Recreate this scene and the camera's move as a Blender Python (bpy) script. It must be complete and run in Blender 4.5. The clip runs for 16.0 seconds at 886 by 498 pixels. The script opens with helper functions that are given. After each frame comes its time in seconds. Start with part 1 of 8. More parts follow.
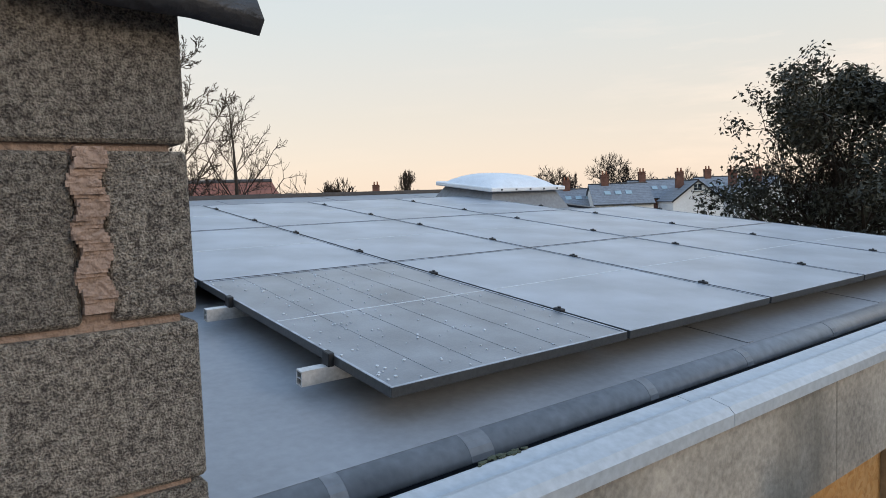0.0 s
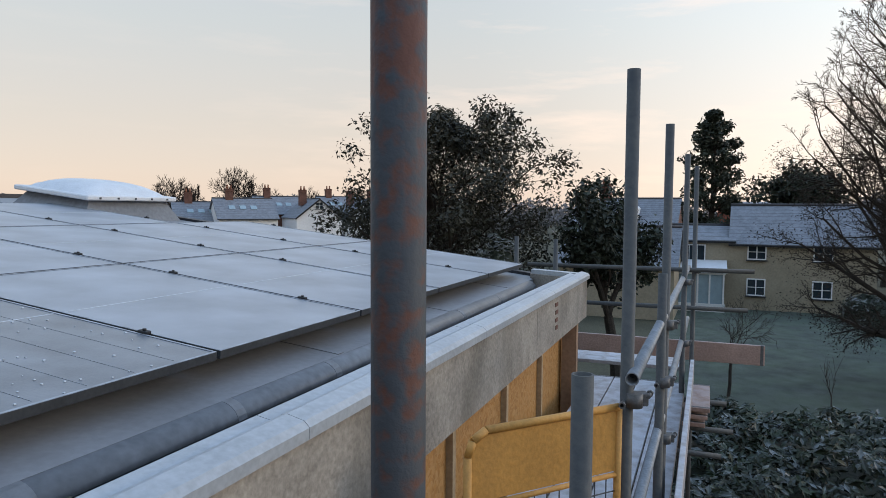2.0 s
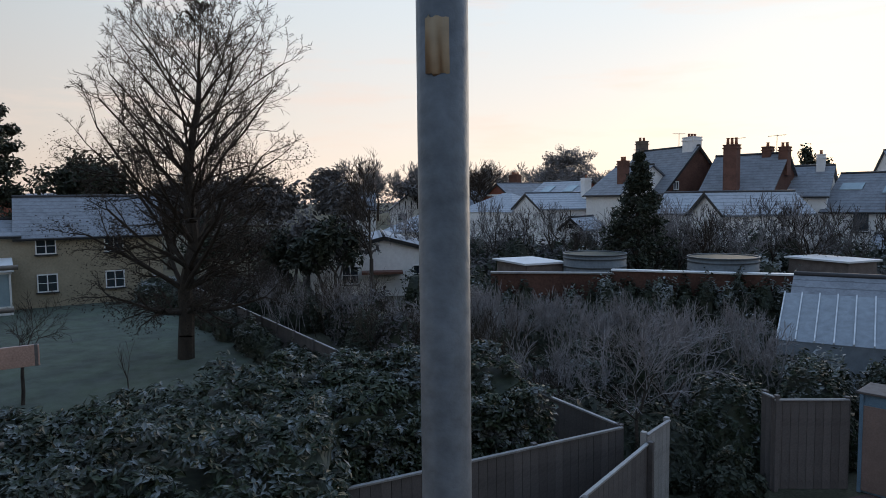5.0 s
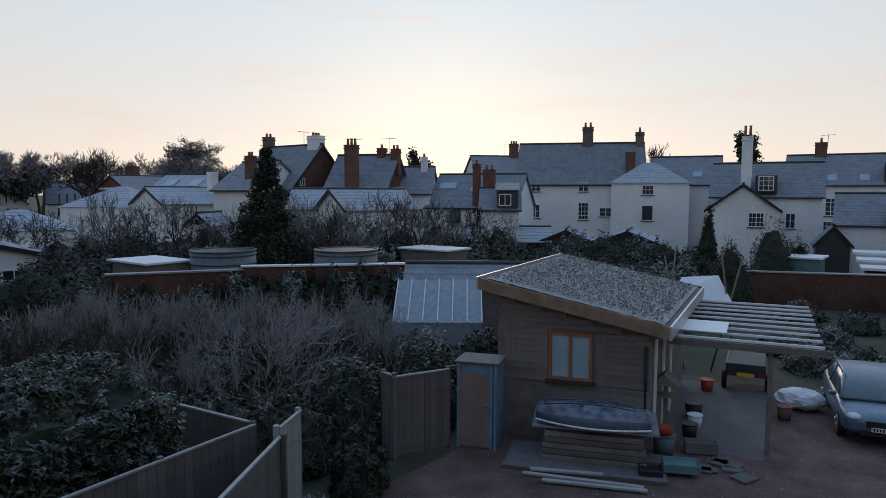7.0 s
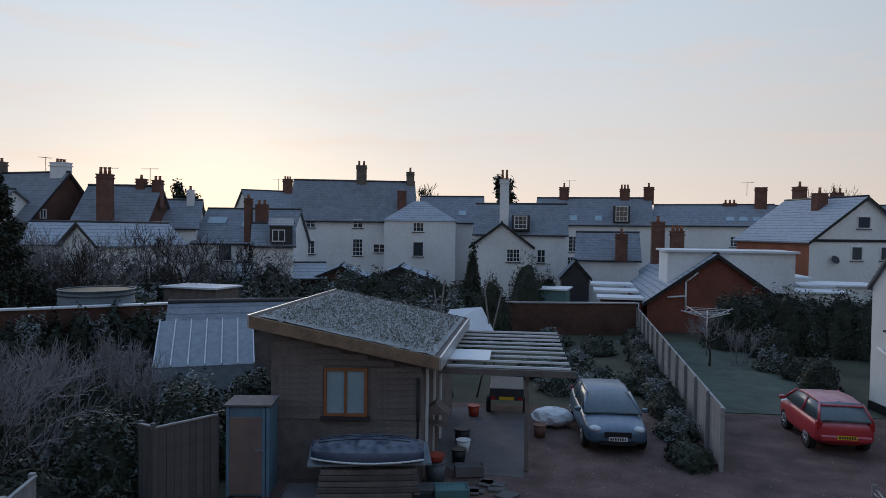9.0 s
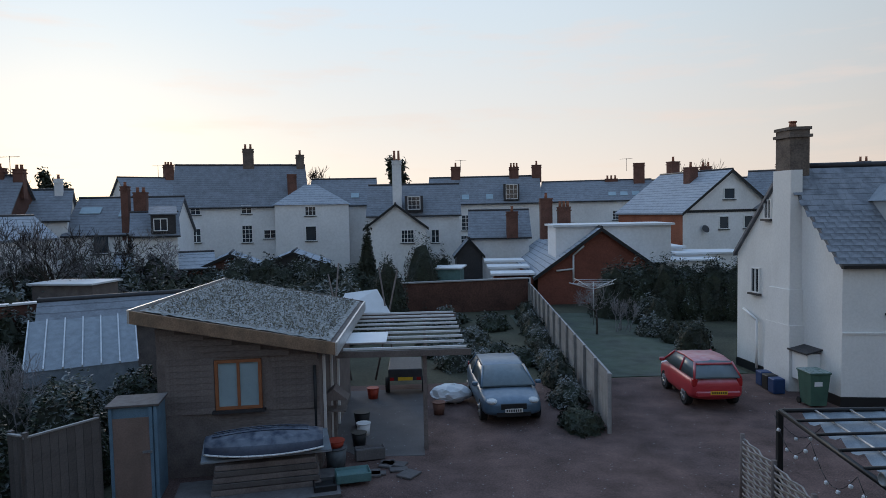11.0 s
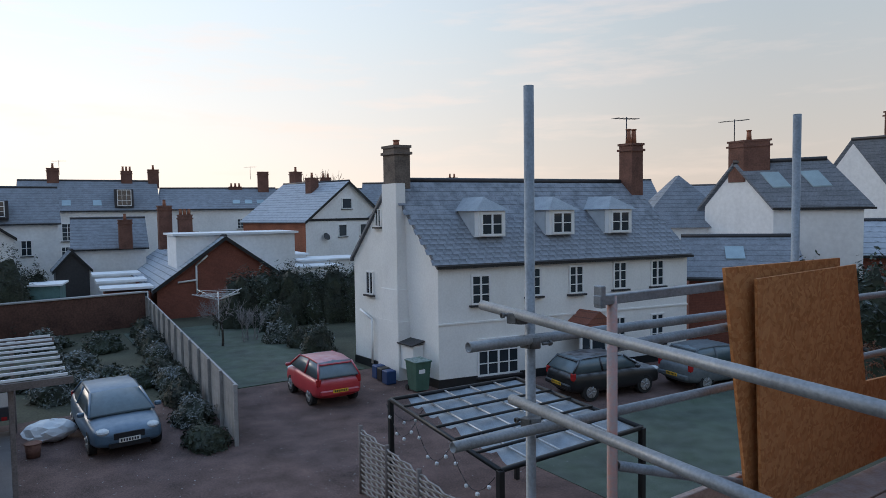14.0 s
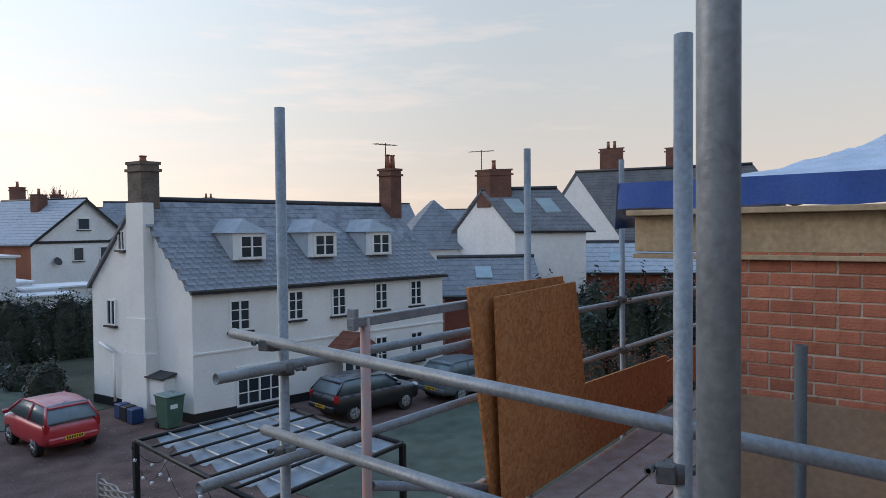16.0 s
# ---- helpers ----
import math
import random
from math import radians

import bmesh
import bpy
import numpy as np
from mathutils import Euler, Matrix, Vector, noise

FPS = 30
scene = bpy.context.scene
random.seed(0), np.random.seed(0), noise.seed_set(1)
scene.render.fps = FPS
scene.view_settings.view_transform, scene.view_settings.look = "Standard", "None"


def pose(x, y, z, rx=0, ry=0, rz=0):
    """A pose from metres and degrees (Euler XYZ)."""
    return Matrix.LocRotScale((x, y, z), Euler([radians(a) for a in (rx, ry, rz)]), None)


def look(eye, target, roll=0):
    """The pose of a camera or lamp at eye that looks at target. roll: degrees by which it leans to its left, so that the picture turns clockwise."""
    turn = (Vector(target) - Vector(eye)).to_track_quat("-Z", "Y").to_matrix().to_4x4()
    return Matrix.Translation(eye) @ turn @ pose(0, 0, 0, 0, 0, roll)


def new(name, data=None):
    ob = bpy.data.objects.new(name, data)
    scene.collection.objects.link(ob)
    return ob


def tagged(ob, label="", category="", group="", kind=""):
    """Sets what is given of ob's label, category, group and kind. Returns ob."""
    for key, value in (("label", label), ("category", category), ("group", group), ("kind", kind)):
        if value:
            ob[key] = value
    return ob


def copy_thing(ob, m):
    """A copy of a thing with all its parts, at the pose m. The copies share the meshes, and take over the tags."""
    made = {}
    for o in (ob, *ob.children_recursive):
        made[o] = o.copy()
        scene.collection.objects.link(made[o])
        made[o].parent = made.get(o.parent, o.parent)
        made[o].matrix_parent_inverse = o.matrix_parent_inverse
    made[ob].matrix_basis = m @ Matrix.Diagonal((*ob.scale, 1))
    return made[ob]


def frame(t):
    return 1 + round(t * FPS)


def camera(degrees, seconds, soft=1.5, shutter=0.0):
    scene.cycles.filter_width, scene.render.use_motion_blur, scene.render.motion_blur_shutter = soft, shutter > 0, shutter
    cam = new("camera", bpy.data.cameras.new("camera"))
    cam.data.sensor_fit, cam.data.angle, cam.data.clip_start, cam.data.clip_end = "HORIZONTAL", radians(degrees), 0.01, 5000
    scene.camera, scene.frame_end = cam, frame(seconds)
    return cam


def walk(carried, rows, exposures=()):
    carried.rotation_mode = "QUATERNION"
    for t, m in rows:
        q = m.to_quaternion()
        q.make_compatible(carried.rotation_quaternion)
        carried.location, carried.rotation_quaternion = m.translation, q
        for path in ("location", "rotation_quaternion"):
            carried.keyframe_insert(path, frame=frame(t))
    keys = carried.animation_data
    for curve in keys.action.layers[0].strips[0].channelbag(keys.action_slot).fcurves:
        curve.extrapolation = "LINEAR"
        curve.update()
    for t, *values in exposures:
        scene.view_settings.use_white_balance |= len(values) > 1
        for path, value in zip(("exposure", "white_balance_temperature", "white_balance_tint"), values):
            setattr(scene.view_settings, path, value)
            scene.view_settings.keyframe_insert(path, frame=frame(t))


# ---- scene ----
cam = camera(66.7, 16.0, soft=0.85)
PATH = [
    (0, (-0.042, -0.013, 6.316), (1.169, 1.572, 6.168), -2.2),
    (0.5, (0.024, 0.002, 6.317), (1.321, 1.518, 6.19), -1.4),
    (1, (0.034, -0.019, 6.328), (1.423, 1.414, 6.199), -1.4),
    (1.5, (0.057, -0.061, 6.328), (1.688, 1.088, 6.189), -1.7),
    (2, (0.082, -0.082, 6.315), (1.941, 0.648, 6.195), 0.4),
    (2.5, (0.11, -0.125, 6.297), (2.068, 0.261, 6.165), 0.2),
    (3, (0.125, -0.139, 6.293), (2.115, 0.008, 6.159), 0.3),
    (3.5, (0.125, -0.178, 6.295), (2.115, -0.318, 6.157), 0.4),
    (4, (0.119, -0.216, 6.29), (2.046, -0.732, 6.151), -0.2),
    (4.5, (0.094, -0.322, 6.294), (1.933, -1.096, 6.15), 0.1),
    (5, (0.09, -0.35, 6.297), (1.746, -1.462, 6.146), -0.7),
    (5.2, (0.088, -0.363, 6.298), (1.656, -1.599, 6.183), -0.7),
    (7.3, (0.06, -0.422, 6.31), (0.813, -2.268, 6.158), 0.9),
    (7.5, (0.056, -0.421, 6.31), (0.748, -2.294, 6.2), 1.5),
    (8, (0.044, -0.408, 6.304), (0.589, -2.332, 6.266), 1.5),
    (8.5, (0.034, -0.408, 6.3), (0.412, -2.371, 6.253), 1.0),
    (9, (0.029, -0.418, 6.295), (0.252, -2.405, 6.236), 0.7),
    (11.3, (-0.057, -0.491, 6.297), (-0.176, -2.483, 6.168), -0.9),
    (11.5, (-0.071, -0.494, 6.297), (-0.209, -2.484, 6.158), -0.6),
    (12, (-0.109, -0.496, 6.291), (-0.247, -2.485, 6.135), 0.5),
    (12.5, (-0.119, -0.495, 6.286), (-0.55, -2.444, 6.157), 0.2),
    (13, (-0.126, -0.493, 6.289), (-0.792, -2.375, 6.17), -0.2),
    (13.5, (-0.133, -0.484, 6.294), (-1.015, -2.276, 6.19), -0.5),
    (14, (-0.138, -0.474, 6.29), (-1.241, -2.139, 6.181), -0.8),
    (14.5, (-0.149, -0.462, 6.288), (-1.444, -1.983, 6.2), -0.8),
    (15, (-0.163, -0.457, 6.29), (-1.616, -1.83, 6.223), -0.2),
    (15.5, (-0.17, -0.447, 6.295), (-1.732, -1.696, 6.252), -0.4),
    (16, (-0.176, -0.445, 6.297), (-1.783, -1.635, 6.245), -0.6),
]
EXPOSURES = [(0, 1.5, 7250, 9), (1.5, 1.42, 7150, 10), (3, 1.18, 7050, 11), (5, 0.85, 6900, 11), (7.5, 0.6, 6600, 10), (9, 0.52, 6550, 11), (11.5, 0.85, 6500, 8), (12.5, 1.03, 6500, 8), (14, 1.06, 6600, 9), (16, 1.2, 6750, 10)]
walk(cam, [(t, look(eye, target, roll)) for t, eye, target, roll in PATH], EXPOSURES)
# ---- world and light ----
world = bpy.data.worlds.new("dawn_sky")
scene.world = world
world.use_nodes = True
wn = world.node_tree
sky = wn.nodes.new("ShaderNodeTexSky")
sky.sky_type = "NISHITA"
sky.sun_disc = False
SUN_AZ = 155.0
sky.sun_elevation, sky.sun_rotation = radians(7.0), radians(SUN_AZ)
sky.altitude, sky.air_density, sky.dust_density, sky.ozone_density = 60, 1.0, 0.6, 3.0
# a thin high veil over the clear sky: pale and even, warm near the horizon, brighter towards the hidden sun
SUN_DIR = Vector((math.sin(radians(SUN_AZ)), math.cos(radians(SUN_AZ)), 0.1)).normalized()


def wnode(kind, **inputs):
    n = wn.nodes.new(kind)
    for k, val in inputs.items():
        n.inputs[int(k[1:])].default_value = val
    return n


co = wnode("ShaderNodeTexCoord")
sep = wnode("ShaderNodeSeparateXYZ")
wn.links.new(co.outputs["Generated"], sep.inputs[0])
ramp = wn.nodes.new("ShaderNodeValToRGB")
els = ramp.color_ramp.elements
els[0].position, els[0].color = 0.0, (0.305, 0.254, 0.23, 1)
els[1].position, els[1].color = 1.0, (0.155, 0.255, 0.43, 1)
for at_, c_ in ((0.045, (0.3, 0.258, 0.238, 1)), (0.12, (0.273, 0.255, 0.244, 1)), (0.25, (0.235, 0.255, 0.272, 1)), (0.42, (0.2, 0.245, 0.3, 1)), (0.6, (0.17, 0.25, 0.38, 1))):
    e_ = els.new(at_)
    e_.color = c_
wn.links.new(sep.outputs["Z"], ramp.inputs[0])
dot = wnode("ShaderNodeVectorMath", _1=SUN_DIR)
dot.operation = "DOT_PRODUCT"
wn.links.new(co.outputs["Generated"], dot.inputs[0])
glow = wn.nodes.new("ShaderNodeMapRange")
glow.interpolation_type = "SMOOTHSTEP"
glow.inputs["From Min"].default_value, glow.inputs["From Max"].default_value = 0.05, 1.0
glow.inputs["To Min"].default_value, glow.inputs["To Max"].default_value = 1.0, 1.78
wn.links.new(dot.outputs["Value"], glow.inputs[0])
mp = wnode("ShaderNodeMapping")
mp.inputs["Scale"].default_value = (1.6, 1.6, 11)
wn.links.new(co.outputs["Generated"], mp.inputs[0])
cl = wn.nodes.new("ShaderNodeTexNoise")
cl.inputs["Scale"].default_value, cl.inputs["Detail"].default_value, cl.inputs["Roughness"].default_value = 2.4, 7, 0.6
wn.links.new(mp.outputs[0], cl.inputs["Vector"])
cm = wn.nodes.new("ShaderNodeMapRange")
cm.inputs["From Min"].default_value, cm.inputs["From Max"].default_value, cm.inputs["To Min"].default_value, cm.inputs["To Max"].default_value = 0.53, 0.72, 0.0, 0.5
wn.links.new(cl.outputs[0], cm.inputs[0])
veil = wn.nodes.new("ShaderNodeVectorMath")
veil.operation = "SCALE"
wn.links.new(ramp.outputs[0], veil.inputs[0])
wn.links.new(glow.outputs[0], veil.inputs["Scale"])
cloud = wn.nodes.new("ShaderNodeMix")
cloud.data_type = "RGBA"
cloud.inputs["B"].default_value = (0.5, 0.39, 0.34, 1)
# the wisps gather on the side of the hidden sun
side = wn.nodes.new("ShaderNodeMapRange")
side.inputs["From Min"].default_value, side.inputs["From Max"].default_value, side.inputs["To Min"].default_value, side.inputs["To Max"].default_value = -0.3, 0.6, 0.08, 1.0
wn.links.new(dot.outputs["Value"], side.inputs[0])
wisp = wn.nodes.new("ShaderNodeMath")
wisp.operation = "MULTIPLY"
wn.links.new(cm.outputs[0], wisp.inputs[0])
wn.links.new(side.outputs[0], wisp.inputs[1])
wn.links.new(wisp.outputs[0], cloud.inputs["Factor"])
wn.links.new(veil.outputs[0], cloud.inputs["A"])
clear = wn.nodes.new("ShaderNodeVectorMath")
clear.operation = "SCALE"
clear.inputs["Scale"].default_value = 0.012
wn.links.new(sky.outputs[0], clear.inputs[0])
both = wn.nodes.new("ShaderNodeVectorMath")
both.operation = "ADD"
wn.links.new(cloud.outputs["Result"], both.inputs[0])
wn.links.new(clear.outputs[0], both.inputs[1])
wn.links.new(both.outputs[0], wn.nodes["Background"].inputs[0])
wn.nodes["Background"].inputs[1].default_value = 1.0
lamp = bpy.data.lights.new("sun", "SUN")
lamp.energy, lamp.angle, lamp.color = 0.28, radians(15), (1.0, 0.86, 0.72)
sun = new("sun", lamp)
sun.matrix_world = look((30 * math.sin(radians(SUN_AZ)), 30 * math.cos(radians(SUN_AZ)), 12), (0, 0, 3))

# ---- materials ----
MATS = {}


def mat(name, col, rough=0.7, metal=0.0, var=0.18, scale=3.0, fine=60.0, bump=0.15, frost=0.0, col2=None, dirt=0.0, random_tint=0.0, spec=0.4, frost_at=(0.3, 0.6), ramp_at=(0.65, 1.35)):
    """A surface with grain at two scales, optional second colour in patches, and frost on faces that look up."""
    if name in MATS:
        return MATS[name]
    m = bpy.data.materials.new(name)
    m.use_nodes = True
    t = m.node_tree
    b = t.nodes["Principled BSDF"]
    b.inputs["Roughness"].default_value, b.inputs["Metallic"].default_value = rough, metal
    b.inputs["Specular IOR Level"].default_value = spec
    co = t.nodes.new("ShaderNodeTexCoord")
    big, small = t.nodes.new("ShaderNodeTexNoise"), t.nodes.new("ShaderNodeTexNoise")
    big.inputs["Scale"].default_value, small.inputs["Scale"].default_value = scale, fine
    big.inputs["Detail"].default_value, small.inputs["Detail"].default_value = 6, 4
    for n in (big, small):
        t.links.new(co.outputs["Object"], n.inputs["Vector"])
    add = t.nodes.new("ShaderNodeMath")
    add.operation = "ADD"
    t.links.new(big.outputs[0], add.inputs[0])
    t.links.new(small.outputs[0], add.inputs[1])
    ramp = t.nodes.new("ShaderNodeMapRange")
    ramp.inputs["From Min"].default_value, ramp.inputs["From Max"].default_value = ramp_at
    t.links.new(add.outputs[0], ramp.inputs[0])
    mix = t.nodes.new("ShaderNodeMix")
    mix.data_type = "RGBA"
    lo = col2 if col2 else [c * (1 - var * 1.6) for c in col]
    mix.inputs["A"].default_value = (*lo, 1)
    mix.inputs["B"].default_value = (*[min(1, c * (1 + var)) for c in col], 1)
    t.links.new(ramp.outputs[0], mix.inputs["Factor"])
    out = mix.outputs["Result"]
    if random_tint:
        info, hsv = t.nodes.new("ShaderNodeObjectInfo"), t.nodes.new("ShaderNodeHueSaturation")
        mr = t.nodes.new("ShaderNodeMapRange")
        mr.inputs["To Min"].default_value, mr.inputs["To Max"].default_value = 1 - random_tint, 1 + random_tint
        t.links.new(info.outputs["Random"], mr.inputs[0])
        t.links.new(mr.outputs[0], hsv.inputs["Value"])
        t.links.new(out, hsv.inputs["Color"])
        out = hsv.outputs[0]
    if frost:
        g, sx = t.nodes.new("ShaderNodeNewGeometry"), t.nodes.new("ShaderNodeSeparateXYZ")
        t.links.new(g.outputs["Normal"], sx.inputs[0])
        up = t.nodes.new("ShaderNodeMapRange")
        up.inputs["From Min"].default_value, up.inputs["From Max"].default_value, up.inputs["To Max"].default_value = 0.3, 0.9, frost
        t.links.new(sx.outputs["Z"], up.inputs[0])
        fn = t.nodes.new("ShaderNodeTexNoise")
        fn.inputs["Scale"].default_value, fn.inputs["Detail"].default_value = scale * 2.3, 8
        t.links.new(co.outputs["Object"], fn.inputs["Vector"])
        fr = t.nodes.new("ShaderNodeMapRange")
        fr.inputs["From Min"].default_value, fr.inputs["From Max"].default_value = frost_at
        t.links.new(fn.outputs[0], fr.inputs[0])
        mul = t.nodes.new("ShaderNodeMath")
        mul.operation = "MULTIPLY"
        t.links.new(up.outputs[0], mul.inputs[0])
        t.links.new(fr.outputs[0], mul.inputs[1])
        fm = t.nodes.new("ShaderNodeMix")
        fm.data_type = "RGBA"
        fm.inputs["B"].default_value = (0.62, 0.67, 0.74, 1)
        t.links.new(mul.outputs[0], fm.inputs["Factor"])
        t.links.new(out, fm.inputs["A"])
        out = fm.outputs["Result"]
    if dirt:
        dn, dr, dm = t.nodes.new("ShaderNodeTexNoise"), t.nodes.new("ShaderNodeMapRange"), t.nodes.new("ShaderNodeMix")
        dn.inputs["Scale"].default_value, dn.inputs["Detail"].default_value = scale * 0.8, 10
        mp = t.nodes.new("ShaderNodeMapping")
        mp.inputs["Scale"].default_value = (1, 1, 0.25)
        t.links.new(co.outputs["Object"], mp.inputs[0])
        t.links.new(mp.outputs[0], dn.inputs["Vector"])
        dr.inputs["From Min"].default_value, dr.inputs["From Max"].default_value, dr.inputs["To Max"].default_value = 0.52, 0.75, dirt
        t.links.new(dn.outputs[0], dr.inputs[0])
        dm.data_type = "RGBA"
        dm.inputs["B"].default_value = (0.09, 0.08, 0.06, 1)
        t.links.new(dr.outputs[0], dm.inputs["Factor"])
        t.links.new(out, dm.inputs["A"])
        out = dm.outputs["Result"]
    t.links.new(out, b.inputs["Base Color"])
    if bump:
        bp = t.nodes.new("ShaderNodeBump")
        bp.inputs["Strength"].default_value, bp.inputs["Distance"].default_value = bump, 0.02
        t.links.new(small.outputs[0], bp.inputs["Height"])
        t.links.new(bp.outputs[0], b.inputs["Normal"])
    MATS[name] = m
    return m


def osb_mat(name, col, col2):
    """Pressed wood flakes: stretched cells of two tones under a broad stain."""
    m = mat(name, col, 0.75, var=0.2, scale=1.5, fine=25, bump=0.2)
    t = m.node_tree
    b = t.nodes["Principled BSDF"]
    v = t.nodes.new("ShaderNodeTexVoronoi")
    v.inputs["Scale"].default_value = 42
    v.feature = "F1"
    co = t.nodes.new("ShaderNodeTexCoord")
    w = t.nodes.new("ShaderNodeTexNoise")
    w.inputs["Scale"].default_value = 9
    vm = t.nodes.new("ShaderNodeVectorMath")
    vm.operation = "MULTIPLY_ADD"
    vm.inputs[1].default_value = (0.14, 0.14, 0.14)
    t.links.new(co.outputs["Object"], w.inputs["Vector"])
    t.links.new(w.outputs["Color"], vm.inputs[0])
    t.links.new(co.outputs["Object"], vm.inputs[2])
    t.links.new(vm.outputs[0], v.inputs["Vector"])
    sp = t.nodes.new("ShaderNodeSeparateColor")
    t.links.new(v.outputs["Color"], sp.inputs[0])
    old = b.inputs["Base Color"].links[0].from_socket
    mx = t.nodes.new("ShaderNodeMix")
    mx.data_type = "RGBA"
    mx.inputs["B"].default_value = (*col2, 1)
    mr = t.nodes.new("ShaderNodeMapRange")
    mr.inputs["From Min"].default_value, mr.inputs["To Max"].default_value = 0.1, 0.75
    t.links.new(sp.outputs[0], mr.inputs[0])
    t.links.new(mr.outputs[0], mx.inputs["Factor"])
    t.links.new(old, mx.inputs["A"])
    t.links.new(mx.outputs["Result"], b.inputs["Base Color"])
    return m


def glass_mat(name, col, rough=0.05):
    m = mat(name, col, rough, var=0.1, bump=0, spec=0.8)
    return m


BLOCK = mat("concrete_block", (0.4, 0.345, 0.285), 0.95, scale=115, fine=330, bump=1.0, col2=(0.1, 0.083, 0.07), ramp_at=(0.8, 1.22), random_tint=0.12)
MORTAR = mat("mortar", (0.34, 0.24, 0.19), 0.95, var=0.2, scale=9, fine=90, bump=0.7)
LEAD = mat("lead_flashing", (0.05, 0.05, 0.055), 0.5, 0.3, scale=6, bump=0.3)
MEMBRANE = mat("roof_membrane", (0.225, 0.232, 0.245), 0.5, scale=0.8, fine=30, bump=0.05, frost=0.12, var=0.12)
GUTTERM = mat("gutter_liner", (0.175, 0.185, 0.2), 0.38, scale=2.5, fine=25, bump=0.02, var=0.2)
COPING = mat("capping_trim", (0.4, 0.43, 0.455), 0.4, scale=2.0, fine=40, bump=0.04, frost=0.2, frost_at=(0.1, 0.8), var=0.15)
FASCIA = mat("cement_board", (0.34, 0.305, 0.26), 0.85, scale=3.2, fine=55, var=0.28, bump=0.15, dirt=0.7)
PVGLASS = mat("panel_glass", (0.09, 0.1, 0.115), 0.36, scale=0.9, fine=120, var=0.15, bump=0.04, frost=0.6, spec=0.6, frost_at=(-0.1, 0.7))
PVTHAW = mat("thawing_panel_glass", (0.08, 0.09, 0.105), 0.3, scale=1.6, fine=120, var=0.2, bump=0.04, frost=0.34, spec=0.6, frost_at=(0.1, 0.75))
PVFRAME = mat("panel_frame", (0.075, 0.08, 0.085), 0.4, 0.4, scale=5, bump=0.03, frost=0.7, frost_at=(0.1, 0.6))
PVLINE = mat("panel_busbar", (0.55, 0.6, 0.65), 0.4, scale=5, bump=0)
ALU = mat("aluminium_rail", (0.6, 0.6, 0.6), 0.4, 0.6, scale=8, bump=0.05)
TUBE = mat("galvanised_tube", (0.25, 0.27, 0.29), 0.5, 0.35, scale=9, fine=70, var=0.2, bump=0.1)
# galvanised tube with its backlit shade put into a darker colour
TUBEM = mat("backlit_tube", (0.12, 0.13, 0.14), 0.5, 0.25, scale=9, fine=70, var=0.25, bump=0.1)
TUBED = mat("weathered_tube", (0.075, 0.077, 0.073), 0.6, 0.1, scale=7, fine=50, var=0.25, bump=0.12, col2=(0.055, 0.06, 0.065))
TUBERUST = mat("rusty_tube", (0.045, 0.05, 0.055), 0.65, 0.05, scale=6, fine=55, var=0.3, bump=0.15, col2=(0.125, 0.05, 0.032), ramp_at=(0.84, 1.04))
TUBEPAINT = mat("red_painted_tube", (0.42, 0.2, 0.17), 0.6, 0.1, scale=14, fine=60, col2=(0.33, 0.31, 0.3))
COUPLER = mat("steel_coupler", (0.15, 0.15, 0.15), 0.6, 0.5, scale=20, bump=0.2)
YELLOW = mat("yellow_paint", (0.56, 0.28, 0.07), 0.55, scale=5, var=0.15, dirt=0.25)
BOARD = mat("scaffold_board", (0.37, 0.25, 0.205), 0.85, scale=4, fine=50, bump=0.25, frost=0.22, random_tint=0.15)
BOARDW = mat("frosted_board", (0.38, 0.36, 0.36), 0.8, scale=4, fine=50, bump=0.2, frost=0.6, random_tint=0.1)
TIMBER = mat("new_timber", (0.43, 0.32, 0.2), 0.75, scale=3, fine=35, var=0.2, bump=0.1)
OSB = osb_mat("osb_board", (0.4, 0.145, 0.045), (0.56, 0.26, 0.1))
OSBY = osb_mat("osb_sheathing", (0.42, 0.2, 0.055), (0.5, 0.29, 0.12))
PLY = mat("plywood_sheet", (0.31, 0.2, 0.13), 0.75, scale=2, fine=25, dirt=0.3)
BRICK = mat("red_brick", (0.43, 0.15, 0.09), 0.9, scale=8, fine=90, bump=0.4, random_tint=0.18)
BRICKM = mat("brick_mortar", (0.56, 0.48, 0.39), 0.95, scale=9, fine=90, bump=0.4)
TARP = mat("blue_tarpaulin", (0.02, 0.07, 0.28), 0.4, scale=3, bump=0.1)
TARPTOP = mat("frosted_tarpaulin", (0.42, 0.5, 0.62), 0.5, scale=5, bump=0.2, var=0.2)
DRIVE = mat("gravel_drive", (0.14, 0.088, 0.078), 0.95, scale=1.1, fine=28, var=0.45, bump=0.8)
EARTH = mat("rough_ground", (0.07, 0.07, 0.045), 0.95, scale=0.35, fine=15, var=0.4, bump=0.4)
LAWN = mat("frosted_lawn", (0.043, 0.064, 0.033), 0.9, scale=0.7, fine=40, var=0.45, bump=0.5, frost=0.11, frost_at=(0.1, 0.8))
RENDER_W = mat("white_render", (0.78, 0.78, 0.765), 0.85, scale=0.9, fine=14, var=0.06, bump=0.15, dirt=0.12)
RENDER_F = mat("far_white_render", (0.78, 0.78, 0.78), 0.9, scale=0.4, fine=5, var=0.08, bump=0, dirt=0.12)
CREAM = mat("buff_brick", (0.34, 0.29, 0.21), 0.9, scale=0.7, fine=9, var=0.15, bump=0.1)
OLDBR = mat("old_brickwork", (0.11, 0.055, 0.042), 0.95, scale=0.8, fine=11, var=0.35, bump=0.2)
